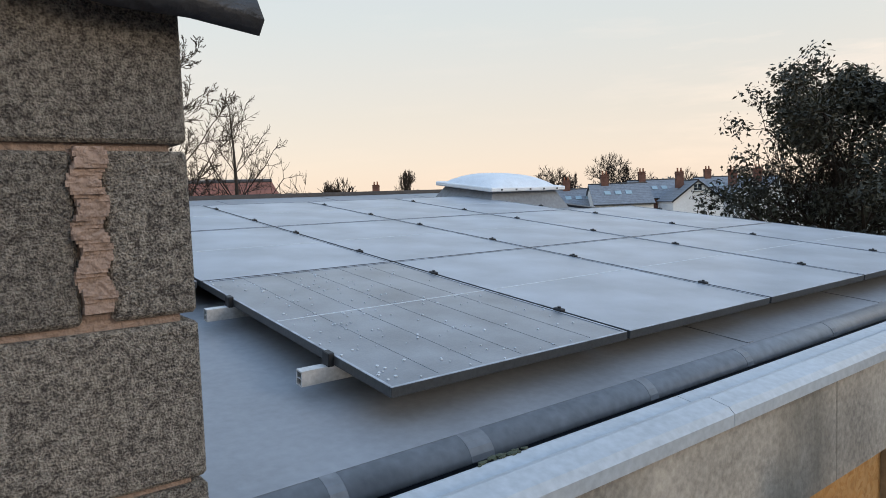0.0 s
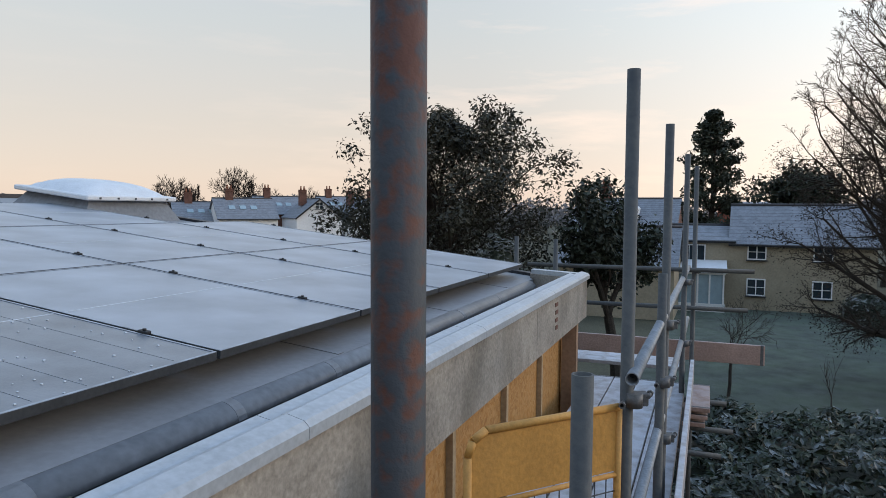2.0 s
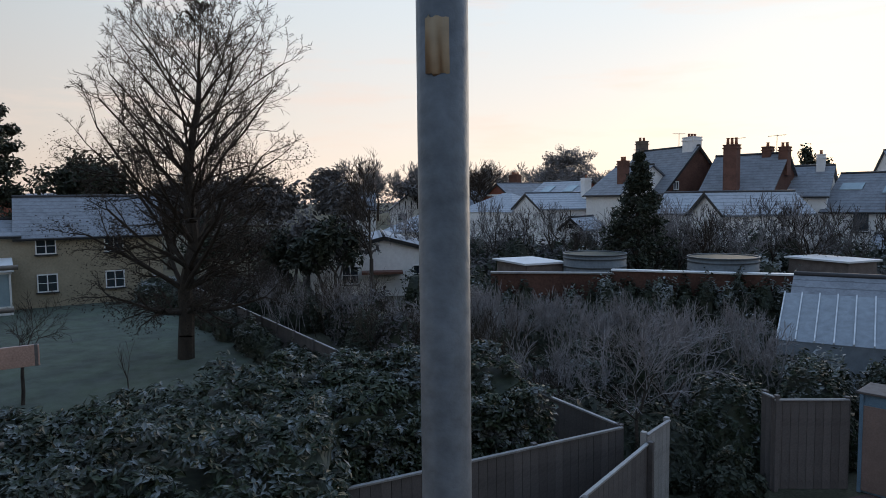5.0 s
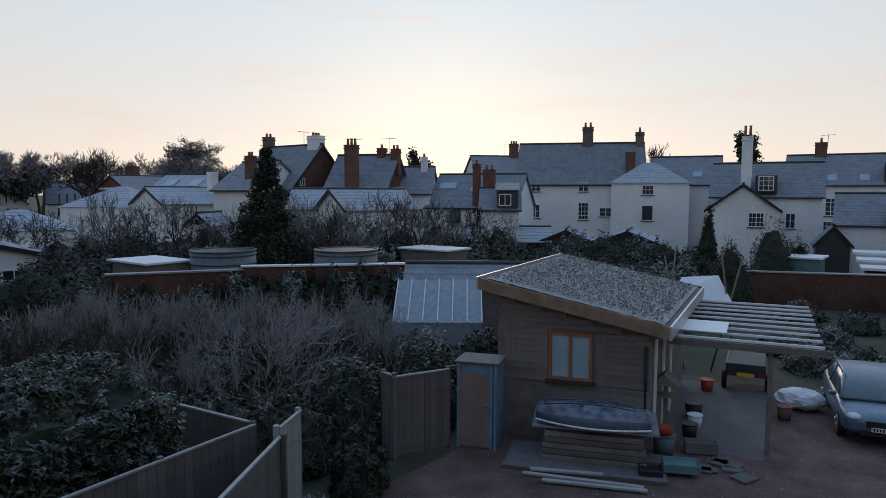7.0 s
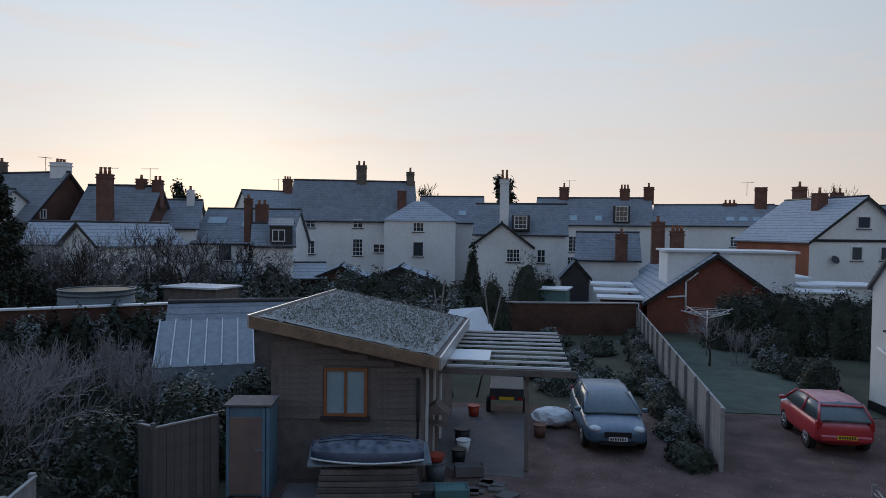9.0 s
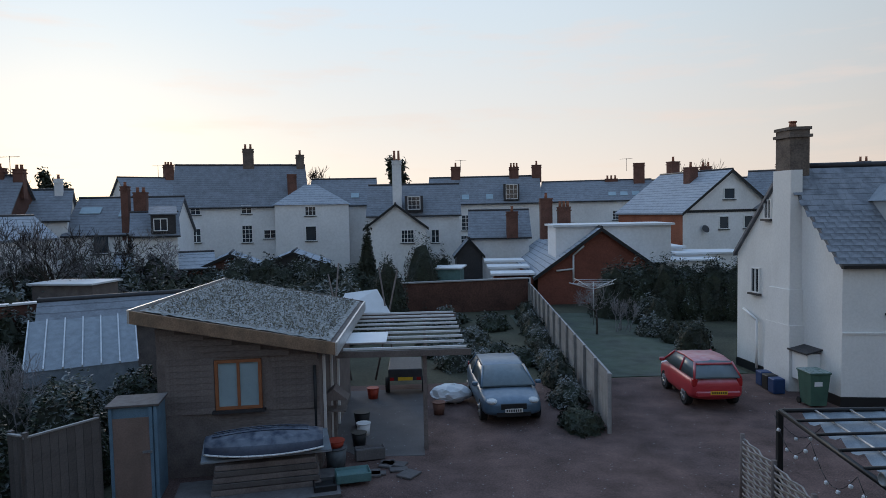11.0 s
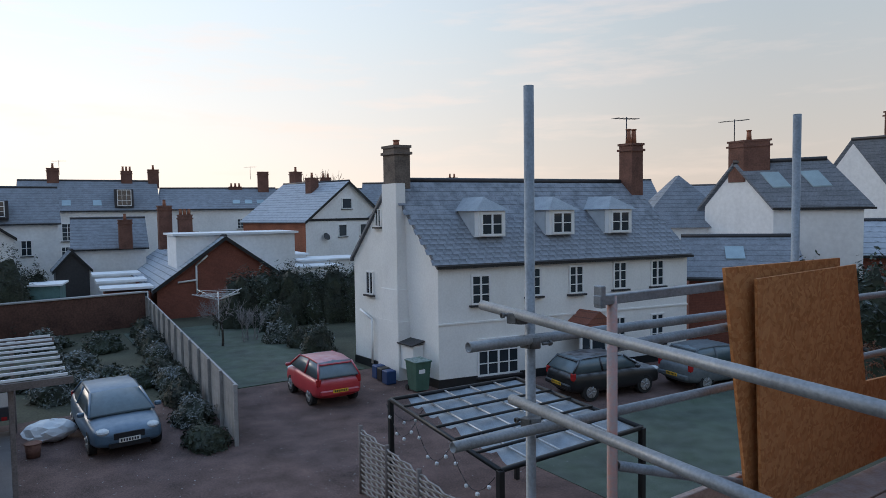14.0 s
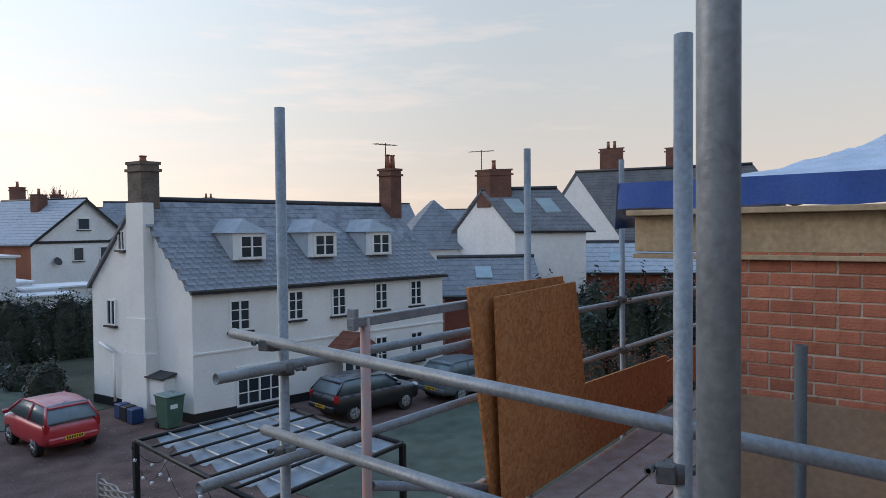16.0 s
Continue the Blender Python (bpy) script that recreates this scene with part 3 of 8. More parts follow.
for j in range(3):
    for y in (0.38, 1.32):
        a = -0.12 if j == 0 else -2.45
        b = 5.85 if j < 2 else 4.7
        rail = bmesh.new()
        M = panel_pose(0, j)
        L0, L1 = a, b
        for zz, hh in ((-0.04, 0.006), (-0.088, 0.006)):
            box(rail, ((L0 + L1) / 2, y, zz), (L1 - L0, 0.04, hh), M=M)
        for yy in (-0.018, 0.018):
            box(rail, ((L0 + L1) / 2, y + yy, -0.064), (L1 - L0, 0.005, 0.044), M=M)
        box(rail, ((L0 + L1) / 2, y, -0.064), (L1 - L0, 0.032, 0.004), M=M)
        r_ob = single("mounting_rail", rail, ALU, "slotted aluminium rail carrying the solar panels", "rail", "rails under the panels")
        ec = bmesh.new()
        box(ec, (L0 + 0.11, y, -0.015), (0.025, 0.045, 0.05), M=M, bevel=0.003)
        part("end_clamp", ec, BLACKP, r_ob, "black end clamp")
        for k in range(6):
            ft = bmesh.new()
            box(ft, (L0 + 0.5 + k * (L1 - L0 - 1) / 5, y, -0.115), (0.09, 0.12, 0.05), M=M)
            part("mounting_foot", ft, BLACKP, r_ob)

# frost grains and droplets on the nearest panel
rng = np.random.default_rng(5)
dew = bmesh.new()
for k in range(240):
    u, v = rng.uniform(0.02, 1.1), rng.uniform(0.02, 1.7)
    if rng.uniform() > 1.15 - 0.7 * u:
        continue
    r = rng.uniform(0.003, 0.0075)
    bmesh.ops.create_icosphere(dew, subdivisions=1, radius=r, matrix=panel_pose(0, 0) @ Matrix.Translation((u, v, -0.001)) @ Matrix.Diagonal((1, 1, 0.6, 1)))
single("frozen_droplets", dew, PVLINE, "frozen water droplets lying on the glass", "droplets", kind="stuff")

# roof dome
rl = thing("rooflight", "frosted domed rooflight on a grey upstand", "rooflight")
RM = Matrix.Translation((6.2, 6.85, zr(6.85))) @ TILT6
kb = bmesh.new()
hexa(kb, [(-0.72, -0.62, 0), (0.72, -0.62, 0), (0.72, 0.62, 0), (-0.72, 0.62, 0), (-0.56, -0.48, 0.24), (0.56, -0.48, 0.24), (0.56, 0.48, 0.24), (-0.56, 0.48, 0.24)], RM)
part("upstand", kb, GUTTERM, rl)
cu = bmesh.new()
box(cu, (0, 0, 0.265), (1.34, 1.16, 0.055), M=RM, bevel=0.012)
part("frame", cu, SHEETW, rl)
dm = bmesh.new()
N = 12
grid = [[dm.verts.new(RM @ Vector((-0.6 + 1.2 * a / N, -0.52 + 1.04 * b / N, 0.29 + 0.14 * (max(0, 1 - abs(2 * a / N - 1) ** 3.2) * max(0, 1 - abs(2 * b / N - 1) ** 3.2)) ** 0.75))) for b in range(N + 1)] for a in range(N + 1)]
for a in range(N):
    for b in range(N):
        dm.faces.new((grid[a][b], grid[a + 1][b], grid[a + 1][b + 1], grid[a][b + 1])).smooth = True
part("dome", dm, mat("frosted_dome", (0.66, 0.7, 0.74), 0.45, scale=6, var=0.1, bump=0.08), rl, "white frosted dome")
for k in range(5):
    bx("screw_cap", tuple(RM @ Vector((-0.5 + 0.25 * k, -0.585, 0.265))), (0.02, 0.012, 0.02), LEAD, rl)

# ---- block wall by the first view ----
bw = thing("wall_block", "dense concrete block wall with pale mortar", "wall", kind="structure")
bx("mortar_core", (-1.62, 0.985, 5.9), (3.68, 0.13, 2.5), MORTAR, bw)
bmk = bmesh.new()
box(bmk, (0, 0, 0), (0.44, 0.15, 0.215), bevel=0.005)
for v in bmk.verts:
    v.co += Vector((0, 0.002 * noise.noise(v.co * 30), 0))
blk = mesh_ob("block", bmk, BLOCK)
blk.parent = bw
bmh = bmesh.new()
box(bmh, (0, 0, 0), (0.105, 0.15, 0.215), bevel=0.005)
half_me = mesh_ob("closer_block", bmh, BLOCK)
half_me.parent = bw
first = True
for r in range(10):
    z = 5.047 + 0.225 * r
    zc = z + 0.1125
    odd = r % 2
    x1 = 0.24
    if odd:
        M = Matrix.Translation((x1 - 0.0525, 0.983, zc))
        if half_me.get("used"):
            sharing("closer_block", half_me.data, bw, M)
        else:
            half_me.matrix_local, half_me["used"] = M, 1
        x1 -= 0.105 + 0.033
    while x1 > -3.3:
        M = Matrix.Translation((x1 - 0.22, 0.983 + rng.uniform(-0.002, 0.002), zc)) @ Matrix.Rotation(radians(rng.uniform(-0.4, 0.4)), 4, "Y")
        if first:
            blk.matrix_local, first = M, False
        else:
            sharing("block", blk.data, bw, M)
        x1 -= 0.45
smear = bmesh.new()
for k in range(44):
    box(smear, (0.24 - 0.105 - 0.0165 + 0.005 * math.sin(k * 0.5) + rng.uniform(-0.001, 0.001), 0.908 + 0.003 * math.sin(k * 0.9) + rng.uniform(-0.0015, 0.0015), 6.195 + 0.0046 * k), (0.036 + rng.uniform(-0.003, 0.003), 0.012, 0.008), rz=rng.uniform(-7, 7))
part("mortar_joint", smear, MORTAR, bw, "rough bulging mortar joint")
ld = bmesh.new()
nx = 22
rows_ = []
for k in range(nx):
    x = -1.6 + 1.93 * k / (nx - 1)
    sag = 0.012 * math.sin(k * 1.7)
    tip = -0.03 if k >= nx - 3 else 0.0
    rows_.append([ld.verts.new((x, y, z)) for y, z in ((0.86, 6.63 + sag + tip), (0.84, 6.6 + sag + tip), (0.86, 6.58 + sag * 0.7 + tip), (0.95, 6.595), (1.08, 6.65), (1.08, 6.72), (0.95, 6.70))])
for a, b in zip(rows_, rows_[1:]):
    for k in range(7):
        ld.faces.new((a[k], a[(k + 1) % 7], b[(k + 1) % 7], b[k])).smooth = True
ld.faces.new(rows_[0])
ld.faces.new(rows_[-1][::-1])
single("lead_flap", ld, LEAD, "dark lead flap folded over the wall head", "flashing")

# ---- walls below the fascia ----
sh = thing("wall_sheathing", "orange wood-flake sheathing with timber studs", "wall", kind="structure")
for k in range(6):
    bx("sheathing_board", (0.85 + 1.05 * k, 1.22, 4.0), (1.04, 0.018, 2.54), OSBY, sh)
for k in range(6):
    bx("stud", (1.36 + 1.05 * k, 1.19, 4.0), (0.045, 0.04, 2.54), TIMBER, sh)
bx("wall_core", (3.3, 1.4, 2.6), (6.4, 0.3, 5.2), PLY, sh)
bx("corner_post", (6.5, 1.12, 4.0), (0.09, 0.14, 2.5), PLY, sh)
bx("inner_wall", (1.8, 8.6, 2.9), (10.2, 0.2, 5.6), REDBR, sh)

# ---- scaffold ----
def tube(p0, p1, material=TUBE, label="galvanised steel scaffold tube", group="scaffold tubes", ends=()):
    bm = bmesh.new()
    pipe(bm, p0, p1)
    ob = single("scaffold_tube", bm, material, label, "scaffold tube", group)
    for q in ends:
        coupler(q, ob)
    return ob


def coupler(q, parent):
    """A swivel clamp: two half shells, a block, bolts and nuts."""
    q = Vector(q)
    bm = bmesh.new()
    rod(bm, q + Vector((0, 0, -0.026)), q + Vector((0, 0, 0.026)), 0.031, n=14)
    box(bm, q + Vector((0.03, -0.02, 0)), (0.04, 0.05, 0.05), rz=20, bevel=0.004)
    rod(bm, q + Vector((0.015, -0.05, 0.012)), q + Vector((0.075, -0.05, 0.012)), 0.007, n=8)
    rod(bm, q + Vector((-0.075, 0.035, -0.005)), q + Vector((-0.02, 0.035, -0.005)), 0.007, n=8)
    rod(bm, q + Vector((-0.075, 0.035, -0.005)), q + Vector((-0.06, 0.035, -0.005)), 0.013, n=6)
    rod(bm, q + Vector((0.06, -0.05, 0.012)), q + Vector((0.075, -0.05, 0.012)), 0.013, n=6)
    part("coupler", bm, COUPLER, parent, "bolted steel coupler")


def plank(c, s, material=BOARD, rz=0.0, group="scaffold boards", label="worn timber scaffold board", tilt=0.0):
    bm = bmesh.new()
    box(bm, (0, 0, 0), s, bevel=0.004)
    ob = single("scaffold_board", bm, material, label, "board", group, M=pose(*c, tilt, 0, rz))
    for sx in (-1, 1):
        band = bmesh.new()
        if s[0] > s[1]:
            box(band, (sx * (s[0] / 2 - 0.03), 0, 0), (0.03, s[1] + 0.004, s[2] + 0.004))
        else:
            box(band, (0, sx * (s[1] / 2 - 0.03), 0), (s[0] + 0.004, 0.03, s[2] + 0.004))
        b = part("end_band", band, COUPLER, ob)
    return ob


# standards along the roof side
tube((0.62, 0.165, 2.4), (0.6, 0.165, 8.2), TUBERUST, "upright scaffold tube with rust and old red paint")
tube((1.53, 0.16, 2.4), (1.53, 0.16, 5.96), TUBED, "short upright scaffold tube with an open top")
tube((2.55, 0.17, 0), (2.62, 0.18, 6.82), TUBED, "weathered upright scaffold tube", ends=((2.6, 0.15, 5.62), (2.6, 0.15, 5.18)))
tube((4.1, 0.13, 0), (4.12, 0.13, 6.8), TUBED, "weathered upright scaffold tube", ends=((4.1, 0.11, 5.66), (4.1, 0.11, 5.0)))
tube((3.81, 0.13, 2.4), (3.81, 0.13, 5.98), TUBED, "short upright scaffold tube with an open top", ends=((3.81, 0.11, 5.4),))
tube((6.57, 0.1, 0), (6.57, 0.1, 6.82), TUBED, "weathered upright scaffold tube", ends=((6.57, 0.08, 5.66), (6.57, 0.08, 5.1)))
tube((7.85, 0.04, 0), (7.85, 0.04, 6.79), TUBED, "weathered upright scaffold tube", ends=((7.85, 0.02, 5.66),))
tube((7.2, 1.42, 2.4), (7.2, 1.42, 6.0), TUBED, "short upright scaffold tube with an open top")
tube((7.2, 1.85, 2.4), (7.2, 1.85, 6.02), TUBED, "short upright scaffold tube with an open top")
for z, y in ((5.70, 0.10), (5.12, 0.10)):
    tube((2.5, y + 0.05, z + 0.02), (8.1, y, z - 0.02), TUBE, "pale guard rail tube along the scaffold")
tube((7.9, 1.9, 5.66), (7.75, -0.55, 5.68), TUBED, "cross guard rail of the scaffold")
tube((7.9, 1.9, 5.24), (7.75, -0.5, 5.27), TUBED, "cross guard rail of the scaffold")
for k, (z, ye) in enumerate(((4.46, -0.3), (4.3, -0.35), (4.18, -0.25), (3.85, -0.3), (3.2, -0.2))):
    tube((7.0 - 0.35 * k, 0.5, z), (7.0 - 0.35 * k, ye, z), TUBED, "transom tube ending beyond the scaffold")
# boards of the far bay
for k in range(4):
    plank((4.9, 0.86 - 0.225 * k, 4.62), (4.1, 0.215, 0.038), BOARDW, label="frosted timber scaffold board")
for k in range(2):
    plank((7.3 + 0.225 * k, 0.9, 4.72), (0.215, 1.6, 0.038), BOARDW, label="frosted timber scaffold board")
plank((8.1, 0.45, 4.74), (0.04, 2.3, 0.22), BOARD, label="upright toe board closing the scaffold end")
for k in range(3):
    plank((7.0, -0.05 + 0.02 * k, 4.5 - 0.07 * k), (0.9, 0.2, 0.04), BOARD, label="stacked offcut of scaffold board")
plank((5.0, 0.02, 4.75), (4.2, 0.036, 0.2), BOARDW, label="frosted toe board along the scaffold")
# yellow loading gate
g = thing("scaffold_gate", "yellow painted steel gate across the scaffold", "gate")
GA, GB = Vector((2.07, 0.62, 0)), Vector((2.56, 0.2, 0))
gm = Matrix.Translation(GA) @ Matrix.Rotation(math.atan2((GB - GA).y, (GB - GA).x), 4, "Z")
GL = (GB - GA).length
bm = bmesh.new()
pts = [(0.012, 0, 4.75), (0.012, 0, 5.52), (0.03, 0, 5.57), (0.08, 0, 5.598), (GL, 0, 5.6), (GL, 0, 4.75)]
for a, b in zip(pts, pts[1:]):
    rod(bm, gm @ Vector(a), gm @ Vector(b), 0.014, n=10)
rod(bm, gm @ Vector((0.012, 0, 5.35)), gm @ Vector((GL, 0, 5.35)), 0.01, n=8)
part("frame", bm, YELLOW, g)
bm = bmesh.new()
box(bm, (GL / 2 + 0.005, 0, 5.475), (GL - 0.03, 0.004, 0.22), M=gm)
part("panel", bm, YELLOW, g)
bm = bmesh.new()
for k in range(1, 12):
    rod(bm, gm @ Vector((0.012 + (GL - 0.012) * k / 12, 0, 4.77)), gm @ Vector((0.012 + (GL - 0.012) * k / 12, 0, 5.34)), 0.0025, n=5)
for k in range(8):
    rod(bm, gm @ Vector((0.012, 0, 4.8 + 0.07 * k)), gm @ Vector((GL, 0, 4.8 + 0.07 * k)), 0.0025, n=5)
part("mesh", bm, TUBED, g, "welded wire mesh")
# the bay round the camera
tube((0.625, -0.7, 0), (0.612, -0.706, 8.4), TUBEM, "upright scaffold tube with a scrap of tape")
pt = bmesh.new()
rows_ = []
for k in range(9):
    a = radians(112 + 8.5 * k)
    rows_.append([pt.verts.new((0.6165 + r * math.cos(a), -0.704 + r * math.sin(a), z)) for r, z in ((0.0246, 6.408 + 0.004 * math.sin(k * 1.9)), (0.0246, 6.457 + 0.004 * math.sin(k * 2.3)), (0.0252, 6.457), (0.0252, 6.408))])
for a, b in zip(rows_, rows_[1:]):
    for k in range(4):
        pt.faces.new((a[k], a[(k + 1) % 4], b[(k + 1) % 4], b[k])).smooth = True
single("tape_scrap", pt, TIMBER, "scrap of buff tape round the tube", "tape")
for k in range(8):
    plank((-0.55, 0.62 - 0.225 * k, 4.6), (3.6, 0.215, 0.038), BOARD)

# ---- scaffold and wall at the end of the turn ----
tube((-0.98, -0.65, 4.5), (-0.985, -0.65, 8.6), TUBE, "upright scaffold tube close to the camera")
tube((-1.94, -0.99, 2.4), (-1.96, -0.985, 6.8), TUBE, "upright galvanised scaffold tube", ends=((-1.95, -1.0, 5.66),))
tube((-2.2, -2.86, 0), (-2.22, -2.88, 6.87), TUBE, "upright scaffold tube at the corner", ends=((-2.2, -2.83, 5.68), (-2.2, -2.83, 5.3)))
tube((-4.24, -2.74, 0), (-4.26, -2.74, 6.86), TUBE, "upright galvanised scaffold tube")
tube((-5.95, -2.72, 0), (-5.96, -2.74, 6.92), TUBE, "upright galvanised scaffold tube", ends=((-5.95, -2.72, 5.68), (-5.95, -2.72, 5.22)))
tube((-3.23, -0.92, 2.4), (-3.23, -0.9, 5.82), TUBED, "short upright scaffold tube by the brick wall")
tube((-1.83, -2.84, 5.70), (-8.6, -2.74, 5.60), TUBE, "horizontal guard rail tube")
tube((-1.7, -2.78, 5.30), (-8.6, -2.74, 5.17), TUBE, "horizontal guard rail tube")
tube((-2.12, -3.12, 5.83), (-2.02, 0.1, 5.70), TUBE, "horizontal tube across the scaffold end", ends=((-2.13, -2.84, 5.8),))
tube((-2.12, -2.9, 5.41), (-2.02, -0.9, 5.38), TUBE, "horizontal tube across the scaffold end")
for x in (-2.47, -3.62):
    tube((x, -2.6, 3.6), (x, -2.6, 5.9), TUBEPAINT, "guard frame upright with flaking red paint")
gr = bmesh.new()
box(gr, (-3.02, -2.6, 5.885), (1.3, 0.045, 0.045), bevel=0.004)
box(gr, (-2.39, -2.6, 5.9), (0.03, 0.05, 0.1), bevel=0.004)
box(gr, (-3.66, -2.6, 5.9), (0.03, 0.05, 0.1), bevel=0.004)
single("guard_frame_rail", gr, TUBE, "square galvanised top rail of a guard frame", "guard rail")
tube((-2.5, -2.6, 5.66), (-3.6, -2.6, 5.66), TUBE, "guard frame middle rail")
tube((-2.5, -2.6, 5.1), (-3.6, -2.58, 4.75), TUBE, "guard frame lower rail")


def sheet_board(poly, y, th, material, label):
    bm = bmesh.new()
    prism(bm, [(x, y, z) for x, z in poly], (0, th, 0))
    return single("osb_sheet", bm, material, label, "board", "boards on the scaffold")


sheet_board([(-3.5, 4.66), (-6.4, 4.66), (-6.4, 5.13), (-4.62, 5.2), (-4.47, 5.94), (-3.43, 5.92)], -2.5, 0.018, OSB, "orange wood-flake board leaning on the guard rail")
sheet_board([(-3.47, 4.66), (-4.4, 4.66), (-4.4, 5.98), (-3.24, 5.985)], -2.56, 0.018, OSB, "second wood-flake board behind the first")
sheet_board([(-6.5, 4.66), (-9.0, 4.66), (-9.0, 5.06), (-6.5, 5.0)], -2.6, 0.018, OSB, "low wood-flake board along the scaffold edge")
for k in range(7):
    plank((-5.9, -2.37 + 0.228 * k, 4.62), (7.6, 0.215, 0.04), BOARD, tilt=0.0)
plank((-2.75, -2.62, 4.72), (1.6, 0.038, 0.21), BOARD, label="timber toe board set on edge")
bk = thing("wall_brick", "new red brick wall with pale mortar joints", "wall", kind="structure")
bx("mortar_core", (-4.515, -0.3, 5.76), (0.3, 2.3, 1.0), BRICKM, bk)
bb = bmesh.new()
box(bb, (0, 0, 0), (0.1025, 0.215, 0.065), bevel=0.003)
b0 = mesh_ob("brick", bb, BRICK)
b0.parent = bk
first = True
for r in range(12):
    z = 6.155 - 0.075 * r
    if r % 2:
        sharing("brick", b0.data, bk, Matrix.Translation((-4.408, -1.4, z)) @ Matrix.Diagonal((1, 0.477, 1, 1)))
        y = -1.4 + 0.1688
    else:
        y = -1.4 + 0.056
    while y < 0.85:
        M = Matrix.Translation((-4.408 + rng.uniform(-0.003, 0.002), y + rng.uniform(-0.002, 0.002), z + rng.uniform(-0.0015, 0.0015))) @ Matrix.Rotation(radians(rng.uniform(-0.5, 0.5)), 4, "X")
        if first:
            b0.matrix_local, first = M, False
        else:
            sharing("brick", b0.data, bk, M)
        y += 0.225
bx("lower_sheet", (-4.42, -0.3, 4.85), (0.2, 2.28, 0.96), PLY, bk, label="stained plywood sheet below the bricks")
bx("side_wall", (-7.3, -1.08, 2.9), (5.4, 0.2, 6.2), BRICK, bk)
bx("wall_below", (-4.48, -0.3, 2.1), (0.2, 2.26, 4.4), BRICK, bk)
bm = bmesh.new()
box(bm, (-4.41, -0.576, 6.27), (0.11, 2.88, 0.225), bevel=0.004)
eb = single("eaves_beam", bm, TIMBER, "new timber eaves beam with battens", "beam", kind="structure")
bx("top_batten", (-4.37, -0.576, 6.4), (0.2, 2.93, 0.034), TIMBER, eb, bevel=0.003)
bx("lower_batten", (-4.385, -0.576, 6.13), (0.14, 2.88, 0.028), TIMBER, eb, bevel=0.003)
bm = bmesh.new()
for k in range(4):
    prism(bm, [(-4.58 - 1.3 * k, -2.07, 6.15), (-4.65 - 1.3 * k, -2.07, 6.15), (-4.65 - 1.3 * k, -2.07, 6.375), (-4.58 - 1.3 * k, -2.07, 6.375)], (0, 2.9, 0))
single("rafter_ends", bm, TIMBER, "timber joist ends under the sheeted roof", "joists", kind="structure")
# tarpaulin over the new roof
tp = thing("tarpaulin", "blue tarpaulin stretched over the unfinished roof, frosted on top", "tarpaulin")
TY0, TL = -2.11, 3.4


def tarp_z(x, y):
    b = (-4.33 - x) / 5.6
    rise = max(0.0, y - TY0 - 0.25) * 0.5 * min(1.0, 1.5 * b)
    fold = 0.05 * noise.noise(Vector((x * 1.4 + y * 2.0, y * 5.0, 0))) + 0.02 * noise.noise(Vector((x * 3, y * 13, 4)))
    return 6.59 + rise + 0.1 * math.sin(math.pi * min(1, b)) + fold * min(1.0, 4 * b)


bm = bmesh.new()
na, nb = 60, 40
gv = [[bm.verts.new((-4.33 - 5.6 * b / nb, TY0 + TL * a / na, tarp_z(-4.33 - 5.6 * b / nb, TY0 + TL * a / na))) for b in range(nb + 1)] for a in range(na + 1)]
for a in range(na):
    for b in range(nb):
        bm.faces.new((gv[a][b], gv[a + 1][b], gv[a + 1][b + 1], gv[a][b + 1])).smooth = True
part("top_sheet", bm, TARPTOP, tp, "frost-whitened top sheet")
bm = bmesh.new()
low, high = [], []
for a in range(na + 1):
    y = TY0 + TL * a / na
    high.append(bm.verts.new((-4.325, y, tarp_z(-4.33, y) + 0.004)))
    low.append(bm.verts.new((-4.3 + 0.012 * math.sin(a * 0.7) + 0.008 * math.sin(a * 2.1), y, 6.425 + 0.008 * math.sin(a * 0.5))))
for a in range(na):
    bm.faces.new((low[a], low[a + 1], high[a + 1], high[a])).smooth = True
lo2, hi2 = [], []
for b in range(nb + 1):
    x = -4.31 - 5.6 * b / nb
    lo2.append(bm.verts.new((x, TY0 - 0.02 + 0.012 * math.sin(b), 6.3 + 0.01 * math.sin(b * 0.8))))
    hi2.append(bm.verts.new((x, TY0 - 0.005, tarp_z(x, TY0) + 0.004)))
for b in range(nb):
    bm.faces.new((lo2[b], lo2[b + 1], hi2[b + 1], hi2[b])).smooth = True
part("skirt", bm, TARP, tp, "creased blue skirt")

# ---- houses ----
def frame2(o, u, v=None):
    """Axes of a house: x along the front from its corner o, y into the house, z up."""
    u = Vector((u[0], u[1], 0)).normalized()
    v = Vector((-u.y, u.x, 0)) if v is None else Vector((v[0], v[1], 0)).normalized()
    m = Matrix.Identity(4)
    m.col[0][:3], m.col[1][:3], m.col[2][:3], m.col[3][:3] = u, v, (0, 0, 1), (o[0], o[1], 0)
    return m


